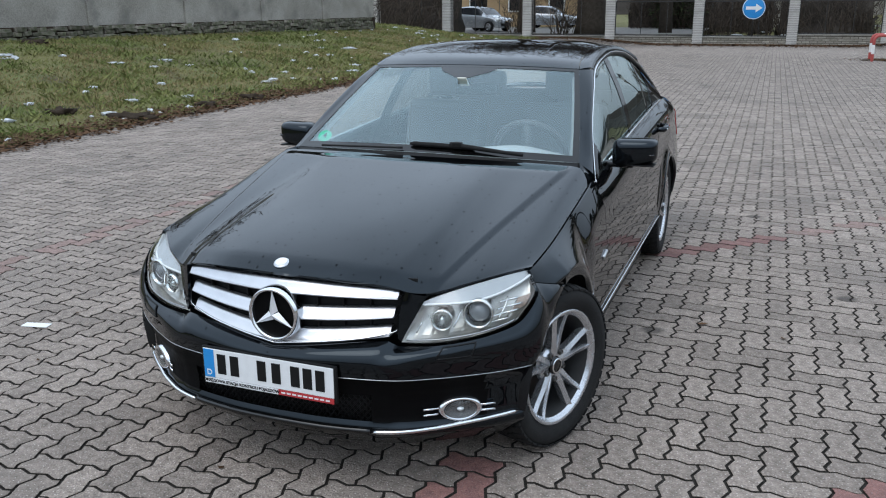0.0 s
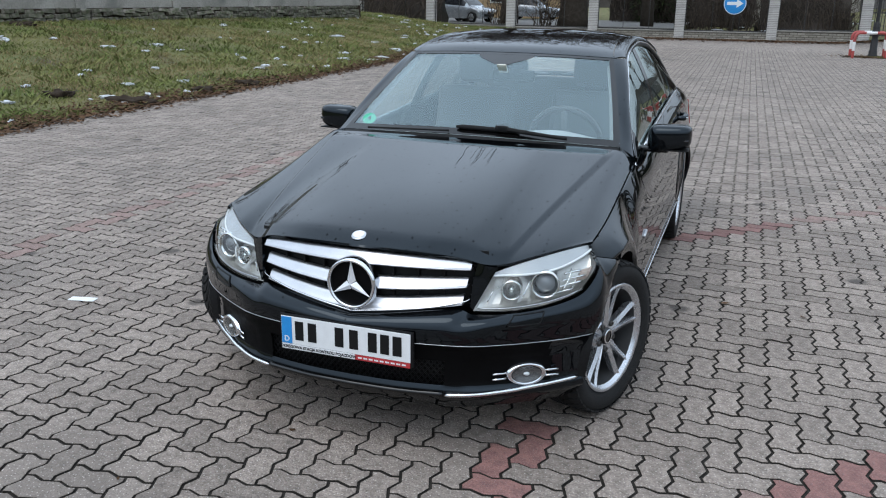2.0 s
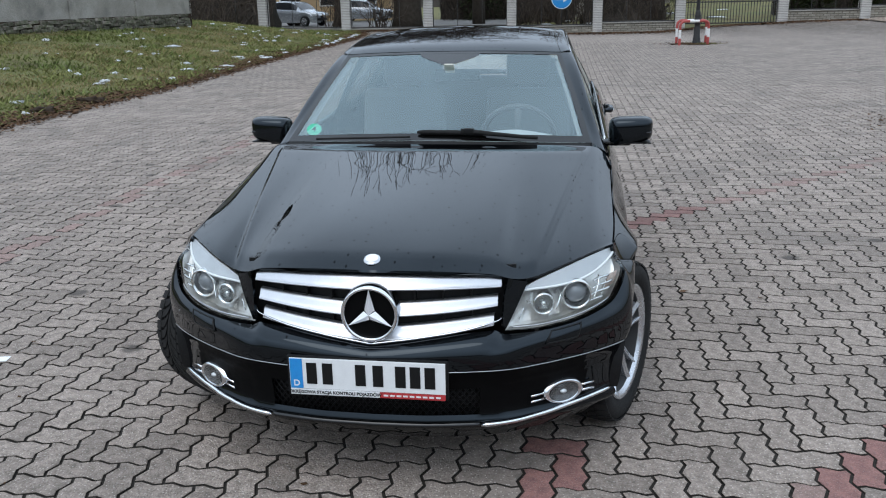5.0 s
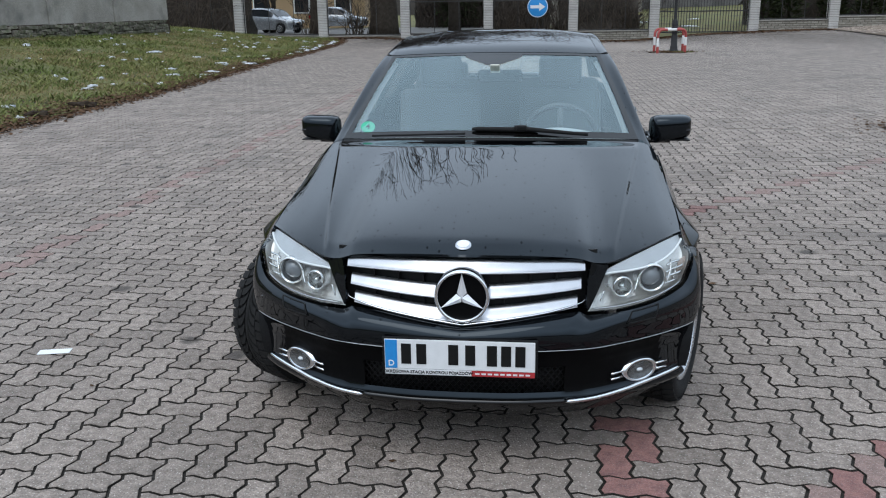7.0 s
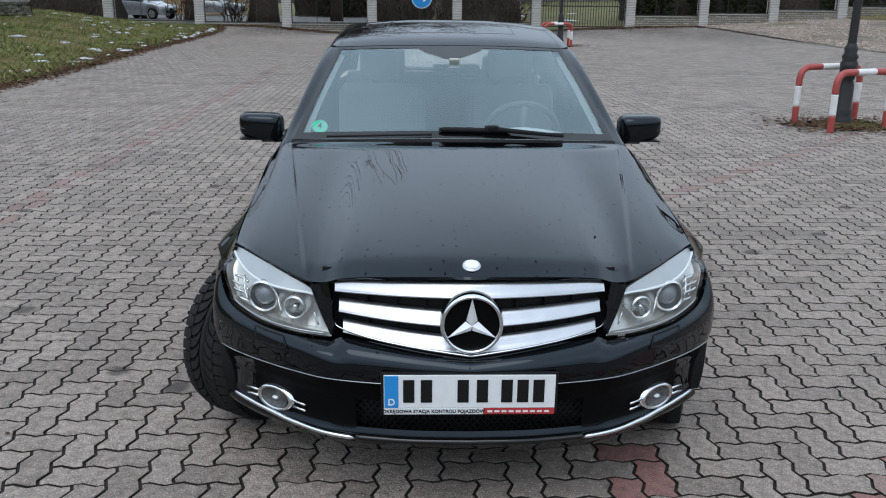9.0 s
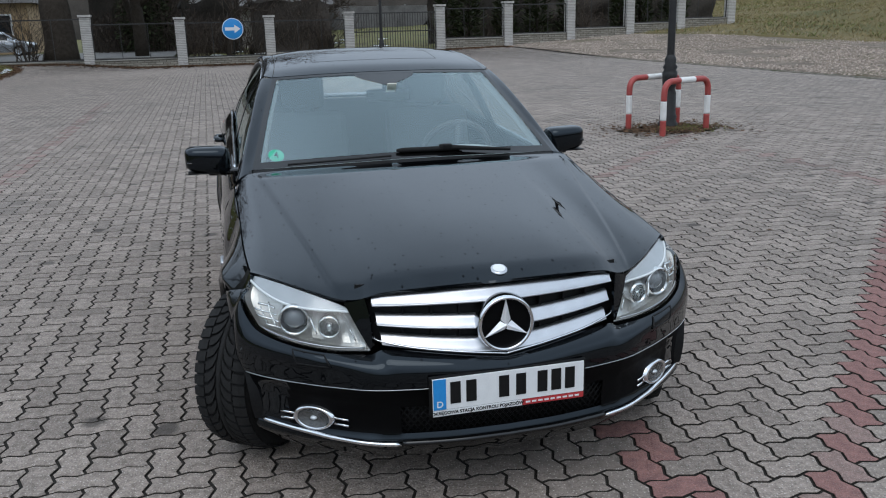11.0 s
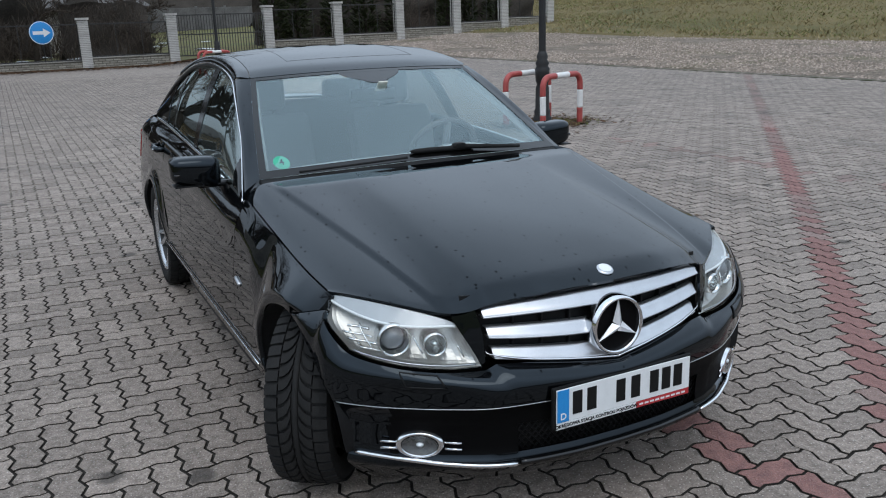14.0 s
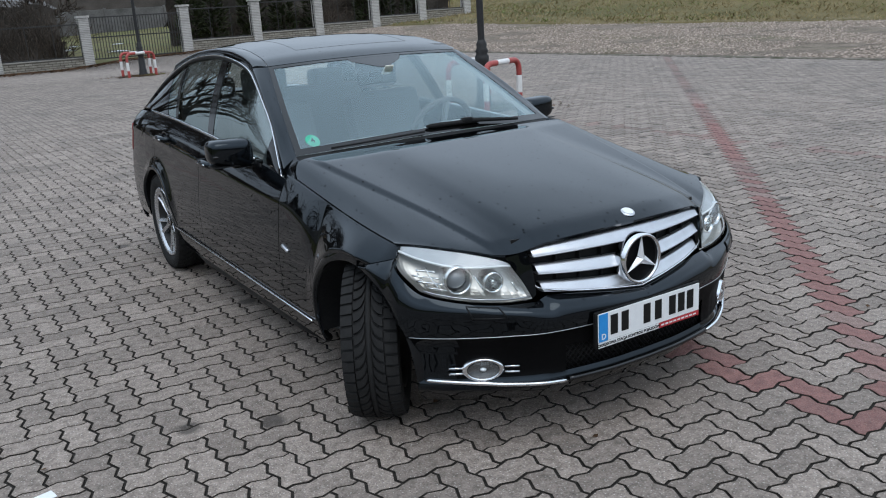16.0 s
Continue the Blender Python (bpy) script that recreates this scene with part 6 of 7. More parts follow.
street_lamp(4.05, 10.98, "black cast-iron lamp post between two striped hoops")
guard_hoop((3.50, 10.15), (4.38, 10.50), 0.72)
guard_hoop((3.44, 11.02), (4.41, 11.34), 0.72)
street_lamp(3.33, 28.5, "black cast-iron lamp post before the iron gate")
guard_hoop((2.70, 27.70), (3.60, 27.98), 0.72)
guard_hoop((2.71, 28.54), (3.67, 28.86), 0.72)
for cx_, cy_, n_ in ((3.95, 10.78, 1500), (3.2, 28.3, 900)):
    blob("soil_patch", (cx_, cy_, -0.004), (0.62, 0.52, 0.014), E3["soil"], "bare soil patch round the lamp's foot", "soil", "soil patches", cx_)
    r, a = np.abs(rnd.normal(0, 0.40, n_)), rnd.uniform(0, 6.28, n_)
    x, y = cx_ + r * np.cos(a) * 1.3, cy_ + r * np.sin(a)
    s, q0 = rnd.uniform(0.015, 0.04, n_), rnd.uniform(0, 6.28, n_)
    v = np.stack([np.stack([x + s * np.cos(q0 + q), y + s * np.sin(q0 + q), 0.012 + rnd.uniform(0, 0.02, n_)], 1) for q in (0, 1.5, 3.0, 4.6)], 1)
    mass("lamp_foot_litter", v.reshape(-1, 3), np.arange(n_ * 4).reshape(-1, 4), E3["leaf"], "brown leaves round the lamp's foot", "leaves")
    m_ = n_ // 3
    x, y, h_ = cx_ + 0.25 + rnd.normal(0, 0.22, m_), cy_ - 0.1 + rnd.normal(0, 0.18, m_), rnd.uniform(0.02, 0.06, m_)
    v = np.stack([np.stack([x - 0.008, y, 0 * x], 1), np.stack([x + 0.008, y + 0.004, 0 * x], 1), np.stack([x + rnd.uniform(-0.03, 0.03, m_), y + rnd.uniform(-0.03, 0.03, m_), h_], 1)], 1)
    mass("lamp_foot_grass", v.reshape(-1, 3), np.arange(m_ * 3).reshape(-1, 3), E3["blade"], "green grass tufts round the lamp's foot", "grass")

# ---- gravel and field ----
gxs = np.r_[GRAVEL_X + 0.02, np.linspace(13, 34, 40)]
land("gravel_strip", gxs, np.linspace(-20, 62, 70), E3["gravel"], "pale crushed gravel with mud and thin grass", dz=0.01, rough=0.03)
fx_ = np.r_[25.3, np.linspace(25.5, 62, 60), 90, 160, 400, 900]
field_x = lambda x, y: x - 0.26 * (min(max(y, 0), 60) - 25) * (1 - float(smooth(26, 60, x)))
fg = np.array([[(field_x(x, y), y, float(height(field_x(x, y), y)) + (0.04 if x > 25.4 else -0.25) + float(smooth(25.4, 29, x)) * (0.02 + 0.05 * noise.fractal(Vector((x * 0.4, y * 0.4, 3)), 1.0, 2.0, 4))) for y in np.r_[-100, -30, np.linspace(-10, 100, 60), 160, 300, 700]] for x in fx_])
fieldob = sheet("field", fg, E3["field"], None, "flat yellow-green winter field to the horizon", lip=0, away=(0, 0, -1e4))
tagged(fieldob, kind="structure", category="ground")
kb = block("kerb", (0.10, 64, 0.16), (GRAVEL_X, 12, -0.062), E3["moss"], None, "low concrete edging between paving and gravel", bevel=0.012)
tagged(kb, kind="structure", category="kerb")
n_ = 110000
gx_ = GRAVEL_X + 0.1 + 16 * rnd.rand(n_) ** 1.0
gy_ = rnd.uniform(2, 50, n_)
clump = np.array([noise.noise(Vector((p * 0.5, q * 0.35, 9))) for p, q in zip(gx_, gy_)])
keep = clump + 0.25 * rnd.rand(n_) > -0.10
gx_, gy_ = gx_[keep], gy_[keep]
n_ = len(gx_)
gs = 0.012 + 0.042 * rnd.rand(n_) ** 2.0
gz = height(gx_, gy_) + 0.02
oct_v = np.array([(1, 0, 0), (0, 1, 0), (-1, 0, 0), (0, -1, 0), (0, 0, 0.7), (0, 0, -0.6)], float)
oct_f = np.array([(0, 1, 4), (1, 2, 4), (2, 3, 4), (3, 0, 4)])
jit = 1 + rnd.uniform(-0.4, 0.4, (n_, 6, 1))
ov = (oct_v[None] * jit * gs[:, None, None]) + np.stack([gx_, gy_, gz], 1)[:, None]
of = (oct_f[None] + 6 * np.arange(n_)[:, None, None]).reshape(-1, 3)
mass("gravel_stones", ov.reshape(-1, 3), of, E3["stone"], "loose pale gravel stones", "gravel")
tufts("field_clumps", 26000, (18, 62, 8, 95), 0.13, E3["straw"], "taller clumps of dead yellow grass on the field", "grass", 0.55)
tufts("field_grass", 60000, (18, 62, 4, 95), 0.085, E3["straw"], "dry yellow grass on the field", "grass")
tufts("field_green", 22000, (18, 62, 4, 95), 0.11, E3["blade"], "thin green grass on the field", "grass", 0.3)


# ---- trees and shrubs ----
def grow(p, d, length, r, depth, seed, out, spread=0.55, up=0.15):
    """A limb of bent sections, which splits into thinner ones."""
    pts, rad = [np.array(p)], [r]
    n = 4 if depth > 1 else 3
    d = np.array(d, float)
    for k in range(n):
        d = d + seed.normal(0, 0.13, 3) + np.array([0, 0, up * 0.3])
        d /= np.linalg.norm(d)
        pts.append(pts[-1] + d * length / n)
        rad.append(r * (1 - 0.38 * (k + 1) / n))
    out.append((pts, rad, depth))
    if depth == 0:
        return
    for k in range(seed.randint(2, 4) + (depth > 2)):
        i = seed.randint(1, n + 1) if k else n
        side_ = seed.normal(0, 1, 3)
        side_ -= d * np.dot(side_, d)
        side_ /= np.linalg.norm(side_)
        nd = d * (1 - spread * 0.5) + side_ * spread * seed.uniform(0.7, 1.4) + np.array([0, 0, up])
        grow(pts[i], nd / np.linalg.norm(nd), length * seed.uniform(0.6, 0.82), rad[i] * seed.uniform(0.55, 0.76), depth - 1, seed, out, spread, up)


def bare_tree(x, y, tall, r, seed, label, depth=5, thin=0.022, spread=0.55, fork=0):
    """fork: the height at which a stout trunk parts into four great limbs; tall is then the whole height."""
    s = np.random.RandomState(seed)
    T = new("bare_tree")
    T.location = (x, y, float(height(x, y)))
    tagged(T, label, "tree", "bare trees")
    out = []
    if fork:
        stem = [np.array((0.05 * math.sin(k), 0, -0.1 + fork * k / 5)) for k in range(6)]
        out.append((stem, [r * q for q in (1.15, 1.0, 0.95, 0.92, 0.92, 0.8)], depth))
        for d in ((-0.6, 0.1, 0.75), (-0.05, -0.3, 1), (0.8, 0.1, 0.7), (0.35, 0.4, 1)):
            grow(stem[-1] - np.array((0, 0, 0.2)), np.array(d) / np.linalg.norm(d), tall * 0.24, r * 0.52, depth - 1, s, out, spread, 0.12)
        k = tall / max(p[2] for pts, rad, dp in out for p in pts)
        out = [out[0]] + [([stem[-1] + (p - stem[-1]) * k for p in pts], rad, dp) for pts, rad, dp in out[1:]]
    else:
        grow((0, 0, -0.1), (0.02, 0, 1), tall * 0.34, r, depth, s, out, spread)
    for nm, keep, mt in (("trunk", lambda q: q >= depth - 1, E3["bark"]), ("crown", lambda q: q < depth - 1, E3["twig"])):
        V, F = [], []
        for pts, rad, dp in out:
            if keep(dp):
                v, f = tube_data(pts, np.maximum(rad, thin), 10 if dp == depth else 6 if dp > 1 else 4)
                F += [tuple(i + len(V) for i in q) for q in f]
                V += list(v)
        obj_of(nm, V, F, mt, T)


bare_tree(-9.5, 47.5, 25.8, 0.80, 5, "tall old bare tree with a thick dark trunk that forks low", 7, 0.020, 0.62, 3.4)
bare_tree(-13.8, 50.0, 22.8, 0.50, 21, "tall bare tree behind the fence", 7, 0.020, 0.66, 6.0)
bare_tree(-5.8, 50.5, 18, 0.40, 22, "tall bare tree behind the fence", 6, 0.022, 0.68)
bare_tree(-4.6, 60.0, 7, 0.2, 12, "bare tree behind the fence")
bare_tree(-17.5, 53.0, 7, 0.2, 13, "bare tree behind the fence")
bare_tree(3.6, 53.0, 7, 0.2, 14, "bare tree behind the fence")
bare_tree(-24.0, 45.0, 18, 0.62, 15, "old bare tree beyond the concrete wall", 5, 0.030, 0.75)
bare_tree(-22.5, 24.0, 10.5, 0.32, 16, "bare tree beyond the concrete wall", 5, 0.03)
bare_tree(-1.2, 48.5, 6, 0.16, 17, "slender bare tree behind the fence", 4)


def shrub(x, y, tall, wide, seed, label):
    s = np.random.RandomState(seed)
    V, F = [], []
    for k in range(26):
        a, lean = s.uniform(0, 6.28), s.uniform(0.1, 0.8)
        out = []
        grow((s.normal(0, 0.25 * wide), s.normal(0, 0.2 * wide), 0), (math.cos(a) * lean, math.sin(a) * lean, 1), tall * s.uniform(0.35, 0.6), 0.022, 2, s, out, 0.6, 0.1)
        for pts, rad, dp in out:
            v, f = tube_data(pts, np.maximum(rad, 0.007), 4)
            F += [tuple(i + len(V) for i in q) for q in f]
            V += list(v)
    ob = obj_of("bare_shrub", V, F, E3["twig"])
    ob.location = (x, y, float(height(x, y)))
    return tagged(ob, label, "shrub", "bare shrubs")


for k, (x, y, t, w) in enumerate(((-18.6, 42.5, 3.2, 2.4), (-20.5, 41.0, 3.0, 2.2), (-13.2, 46.0, 2.6, 1.5), (-10.9, 46.4, 3.0, 1.3), (-5.0, 58.5, 3.2, 2.4), (-2.6, 48.4, 2.4, 1.8), (0.0, 46.6, 2.8, 2.2), (2.6, 46.2, 3.2, 2.2), (3.9, 46.6, 2.8, 1.6), (18.6, 46.2, 2.6, 1.5))):
    shrub(x, y, t, w, 60 + k, "leafless brown shrub behind the fence")


def conifer(x, y, tall, r, seed, column=True):
    """Hanging sprays set round a stem, with gaps between."""
    s = np.random.RandomState(seed)
    n = int(520 * tall * max(0.6, r))
    h = s.uniform(0.03, 1, n) ** 0.9
    prof_ = np.where(h < 0.15, 0.7 + 2 * h, 1.0) * (1 - h ** (2.2 if column else 1.1)) ** 0.8
    a = s.uniform(0, 6.28, n)
    rr = r * prof_ * np.sqrt(s.uniform(0.25, 1.05, n)) * (1 + 0.2 * np.sin(5 * a + 9 * h))
    z = tall * h
    c = np.stack([rr * np.cos(a), rr * np.sin(a), z], 1)
    o = np.stack([np.cos(a), np.sin(a), s.uniform(-0.1, 0.9, n) if column else s.uniform(-0.7, 0.1, n)], 1)
    t = np.stack([-np.sin(a), np.cos(a), 0 * a], 1) + s.normal(0, 0.4, (n, 3))
    L = s.uniform(0.10, 0.26, n)[:, None]
    V = np.stack([c - o * L * 0.3 - t * L * 0.3, c - o * L * 0.3 + t * L * 0.3, c + o * L], 1)
    T = new("conifer")
    T.location = (x, y, float(height(x, y)))
    tagged(T, "dark green columnar evergreen behind the fence" if column else "tall dark spruce behind the fence", "tree", "evergreens")
    tube("trunk", [(0, 0, 0), (0, 0, tall * 0.5), (0, 0, tall * 0.95)], [0.09, 0.06, 0.01], E3["bark"], T)
    obj_of("crown", V.reshape(-1, 3), np.arange(3 * n).reshape(-1, 3), E3["thuja"], T, smooth=False)


for k, (x, t, r) in enumerate(((10.6, 5.0, 0.75), (12.0, 5.4, 0.8), (14.3, 5.0, 0.75), (15.9, 5.2, 0.8), (21.4, 4.6, 0.75), (22.8, 4.8, 0.8), (24.6, 4.6, 0.8), (17.9, 4.4, 0.6))):
    conifer(x, 46.4 + 0.4 * (k % 3), t, r, 80 + k)
conifer(-6.1, 60.0, 9.0, 2.0, 95, False)
conifer(-29.0, 48.5, 15.0, 4.2, 96, False)
conifer(-33.0, 51.0, 13.0, 3.0, 97, False)
conifer(-24.8, 48.0, 8.0, 1.6, 98, False)

# ---- thicket of twigs behind the fence ----
def thicket(x0, x1, y, tall, n, seed, label):
    s = np.random.RandomState(seed)
    x, yy_ = s.uniform(x0, x1, n), y + s.uniform(-1.3, 1.3, n)
    z = tall * s.uniform(0, 1, n) ** 1.1 * (0.8 + 0.3 * np.sin(x * 0.9))
    d = s.normal(0, 0.5, (n, 3)) + np.array([0, 0, 0.8])
    L = s.uniform(0.25, 0.7, n)[:, None]
    w = s.normal(0, 1, (n, 3)) * np.array([1, 0.4, 0.2]) * 0.018
    c = np.stack([x, yy_, z], 1)
    V = np.stack([c - w, c + w, c + d * L], 1)
    return mass("thicket", V.reshape(-1, 3), np.arange(3 * n).reshape(-1, 3), E3["twig"], label, "thicket")


def dense_hedge(x0, x1, y, tall, seed):
    xs_ = np.linspace(x0, x1, int((x1 - x0) * 2.5))
    g = np.array([[(x, y + 0.5 * noise.fractal(Vector((x * 0.8, t * 3, seed)), 1.0, 2.0, 3) + 0.5 * t, tall * t * (0.85 + 0.25 * noise.noise(Vector((x * 0.5, 0, seed))))) for t in np.linspace(0, 1, 10)] for x in xs_])
    ob = sheet("dark_hedge", g, E3["wood"], None, "", lip=0.8, away=(0, 80, 1))
    return tagged(ob, "dense dark leafless hedge behind the fence", "hedge", kind="stuff")


dense_hedge(-9.6, -3.2, 61.5, 5.0, 1.0)
dense_hedge(-3.6, -0.2, 54.5, 4.0, 5.0)
dense_hedge(0.2, 4.6, 49.5, 3.4, 2.0)
dense_hedge(10.2, 29.0, 48.6, 3.4, 3.0)
dense_hedge(-26.0, -16.8, 46.5, 3.8, 4.0)
thicket(-26, -16.6, 45.0, 3.6, 3000, 5, "tangle of bare brown twigs by the wall's end")
thicket(-9.2, -3.6, 59.5, 4.4, 2600, 8, "tangle of bare brown twigs past the driveway")
thicket(-3.4, 4.6, 50.6, 3.4, 3400, 6, "tangle of bare brown twigs behind the fence")
thicket(10, 27, 47.6, 2.6, 1800, 7, "tangle of bare brown twigs between the evergreens")

# ---- behind the fence: yard, house, parked cars ----
yard_z = lambda x, y: 0.05 * np.clip(np.asarray(y, float) - 45, 0, 40) * smooth(1.0, 6.0, np.asarray(x, float))
yx, yy2 = np.meshgrid(np.linspace(-40, 27.5, 36), np.linspace(44.2, 90, 24), indexing="ij")
yz = height(yx, yy2) + yard_z(yx, yy2) + np.array([[0.05 * noise.fractal(Vector((a * 1.7, b * 1.7, 0)), 1.0, 2.0, 4) for a, b in zip(ra, rb)] for ra, rb in zip(yx, yy2)])
yard = sheet("yard", np.stack([yx, yy2, yz], 2), M["grass"], None, "rough lawn and yard behind the fence", lip=0, away=(0, 0, -1e4))
tagged(yard, kind="structure", category="ground")
drive = block("driveway", (23, 13, 0.06), (-15.6, 55, 0.04), surface("grey_driveway", (0.19, 0.18, 0.165), (0.13, 0.122, 0.112), 0.85, scale=2, bump=0.3), None, "grey paved driveway in front of the house", bevel=0.01)
tagged(drive, kind="structure", category="driveway")
HOUSE = new("house")
HOUSE.location = (-20.5, 70.0, 0)
tagged(HOUSE, "ochre rendered house with dark windows and a dark roof", "house")
block("wall", (13, 9, 3.4), (0, 0, 1.7), E3["ochre"], HOUSE, bevel=0.03)
bm = bmesh.new()
vs = [bm.verts.new(c) for c in ((-7, -5, 3.4), (7, -5, 3.4), (7, 5, 3.4), (-7, 5, 3.4), (-3.5, 0, 5.6), (3.5, 0, 5.6))]
for q in ((0, 1, 5, 4), (2, 3, 4, 5), (1, 2, 5), (3, 0, 4), (3, 2, 1, 0)):
    bm.faces.new([vs[i] for i in q])
part("roof", bm, E3["roof_tile"], HOUSE, smooth=False)
for k in range(4):
    for zz in (1.9,):
        wv = block("window", (1.3, 0.12, 1.6), (-4.8 + 3.2 * k, -4.50, zz), M["white"], HOUSE, "white-framed window", bevel=0.02)
        block("pane", (1.08, 0.06, 1.38), (-4.8 + 3.2 * k, -4.56, zz), E3["pane"], wv, bevel=0.01)
SHED = new("shed")
SHED.location = (0.5, 66, 0)
tagged(SHED, "low grey outbuilding with a dark sloping roof", "shed")
block("wall", (12, 5, 3.0), (0, 0, 1.5), E3["concrete"], SHED, bevel=0.03)
block("roof", (13, 6.2, 0.25), (0, 0, 3.2), E3["roof_tile"], SHED, bevel=0.03, m=pose(0, 0, 0, 8, 0, 0))
YW = new("yard_wall")
tagged(YW, "grey concrete panel wall across the yard", "wall", kind="structure")
for k in range(12):
    block("wall_panel", (2.1, 0.12, 2.1), (3.2 + 2.12 * k, 66.0, 1.7), E3["old_wall"], YW, bevel=0.02)
    block("wall_post", (0.16, 0.2, 2.3), (2.14 + 2.12 * k, 65.98, 1.7), E3["old_wall"], YW, bevel=0.02)
for k in range(10):
    sx, sy = rnd.uniform(-2, 9), rnd.uniform(47, 56)
    blob("snow_patch", (sx, sy, 0.03 + float(yard_z(sx, sy))), (rnd.uniform(0.2, 0.5), 0.2, 0.05), E3["snow"], "patch of old snow on the lawn", "snow", "snow patches", 130 + k)


def far_car(x, y, yaw, label, hatch=True):
    """A small parked car: shell, glass, wheels, lamps."""
    c = new("parked_car")
    c.matrix_basis = pose(x, y, 0.07, 0, 0, yaw)
    tagged(c, label, "car", "parked cars")
    L, Wd = 3.95, 0.85
    top = table([(-2.0, 0.62), (-1.85, 0.80), (-1.1, 0.95), (-0.95, 1.00), (-0.25, 1.42), (0.6, 1.50), (1.3, 1.44), (1.75, 1.05), (1.95, 0.85), (2.0, 0.6)])
    belt = table([(-2.0, 0.60), (-1.8, 0.74), (-1.0, 0.90), (0.5, 0.98), (1.7, 1.02), (2.0, 0.62)])
    for s in (1, -1):
        g = []
        for yy_ in np.linspace(-1.98, 1.98, 60):
            lo = 0.22
            for wc in (-1.22, 1.26):
                d_ = 0.36 ** 2 - (yy_ - wc) ** 2
                lo = max(lo, 0.30 + math.sqrt(d_)) if d_ > 0 else lo
            bz = max(float(belt(yy_)), lo + 0.01)
            tz = max(float(top(yy_)), bz + 0.005)
            e = (1 - (abs(yy_) / 2.0) ** 6) ** 0.5
            xs_ = [Wd * e * 0.97, Wd * e, Wd * e, Wd * e * 0.93, Wd * e * 0.70, 0]
            zs_ = [lo, (lo + bz) / 2, bz - 0.05, bz, tz - 0.03, tz]
            g.append([(s * a, yy_, b) for a, b in zip(xs_, zs_)])
        sheet("body", np.array(g), E3["silver_car"], c, lip=0, away=(0, 0, 0.6))
        wg = np.array([[(s * (Wd * 0.935 * (1 - t) + Wd * 0.72 * t + 0.012), yy_, float(belt(yy_)) * (1 - t) + (float(top(yy_)) - 0.05) * t) for t in np.linspace(0.05, 0.92, 5)] for yy_ in np.linspace(-0.62, 1.45, 20)])
        sheet("side_window", wg, E3["pane"], c, lip=0, away=(0, 0, 0.6))
        for wy in (-1.22, 1.26):
            w_ = lathe("wheel", [(-0.09, 0.2), (-0.09, 0.30), (0.09, 0.30), (0.10, 0.27), (0.09, 0.21)], M["rubber"], c, n=28)
            w_.matrix_local = pose(s * 0.76, wy, 0.30, 0, 0, 0 if s > 0 else 180)
            lathe("rim", [(0.085, 0.0), (0.095, 0.05), (0.08, 0.19), (0.09, 0.212)], M["alloy"], w_, n=20)
        block("head_lamp", (0.30, 0.30, 0.14), (s * 0.60, -1.78, 0.70), M["white"], c, bevel=0.04, m=pose(0, 0, 0, 20, 0, s * 25))
        block("tail_lamp", (0.14, 0.16, 0.24), (s * 0.70, 1.86, 0.85), tail_red, c, bevel=0.03)
    ws_ = np.array([[(u * 0.62, yy_ - 0.012, float(top(yy_)) + 0.008 - 0.03 * u * u) for yy_ in np.linspace(-0.92, -0.33, 6)] for u in np.linspace(-1, 1, 9)])
    sheet("windscreen", ws_, E3["pane"], c, lip=0, away=(0, 0, 0))
    block("grille", (0.9, 0.06, 0.16), (0, -1.96, 0.42), M["plastic"], c, bevel=0.02)


far_car(-17.1, 51.8, 66, "silver hatchback parked in the yard")
far_car(-14.7, 59.5, 84, "silver estate car parked behind the fence")

FF = new("field_fence")
tagged(FF, "far brown board fence with white posts along the field", "fence")
for k in range(18):
    fx, fy = 42.0 + 2.0 * k, 90.0 - 0.1 * k
    block("fence_panel", (1.96, 0.06, 1.5), (fx, fy, float(height(fx, fy)) + 0.7), E3["roof_tile"], FF, bevel=0)
    if k % 4 == 1:
        block("fence_post", (0.16, 0.16, 1.9), (fx - 1.0, fy - 0.1, float(height(fx, fy)) + 0.8), M["white"], FF, "white post", bevel=0)

# ---- woods that close the distance ----
wd = []
for a in np.linspace(radians(-200), radians(160), 260):
    R = 150 + 40 * noise.noise(Vector((math.cos(a) * 3, math.sin(a) * 3, 0)))
    h = 5 + 7 * abs(noise.fractal(Vector((math.cos(a) * 9, math.sin(a) * 9, 2)), 1.0, 2.0, 4)) + 3 * rnd.rand()
    if -25 < math.degrees(a) < 50:
        R *= 3.0
    wd.append([(R * math.cos(a) * (1 + 0.05 * t), R * math.sin(a) * (1 + 0.05 * t), -1 + (h + 1) * t + (0.6 * rnd.rand() if t == 1 else 0)) for t in (0, 0.5, 0.85, 1)])
woods = sheet("far_woods", np.array(wd), E3["wood"], None, "distant brown leafless woods", lip=0, away=(0, 0, 3))
tagged(woods, category="woods", kind="stuff")

# ---- small things on the paving ----
scrap = block("paper_scrap", (0.15, 0.055, 0.003), (-3.545, 3.215, 0.004), M["white"], None, "torn white paper scrap lying on the paving", bevel=0.001, m=pose(0, 0, 0, 0, 0, 12))
tagged(scrap, category="litter")

k = 150
px, py_ = rnd.uniform(-7, 5, k), rnd.uniform(0.9, 14, k)
pa, ps = rnd.uniform(0, 6.28, k), 0.006 + 0.016 * rnd.rand(k) ** 2
pv_ = np.stack([np.stack([px + ps * np.cos(pa + q) * g_, py_ + ps * np.sin(pa + q), 0.004 + rnd.uniform(0, 0.006, k)], 1) for q, g_ in ((0, 1.6), (1.4, 0.7), (3.1, 1.3), (4.5, 0.8))], 1)
mass("paving_litter", pv_.reshape(-1, 3), np.arange(k * 4).reshape(-1, 4), E3["leaf"], "small brown leaf scraps scattered on the paving", "leaves")

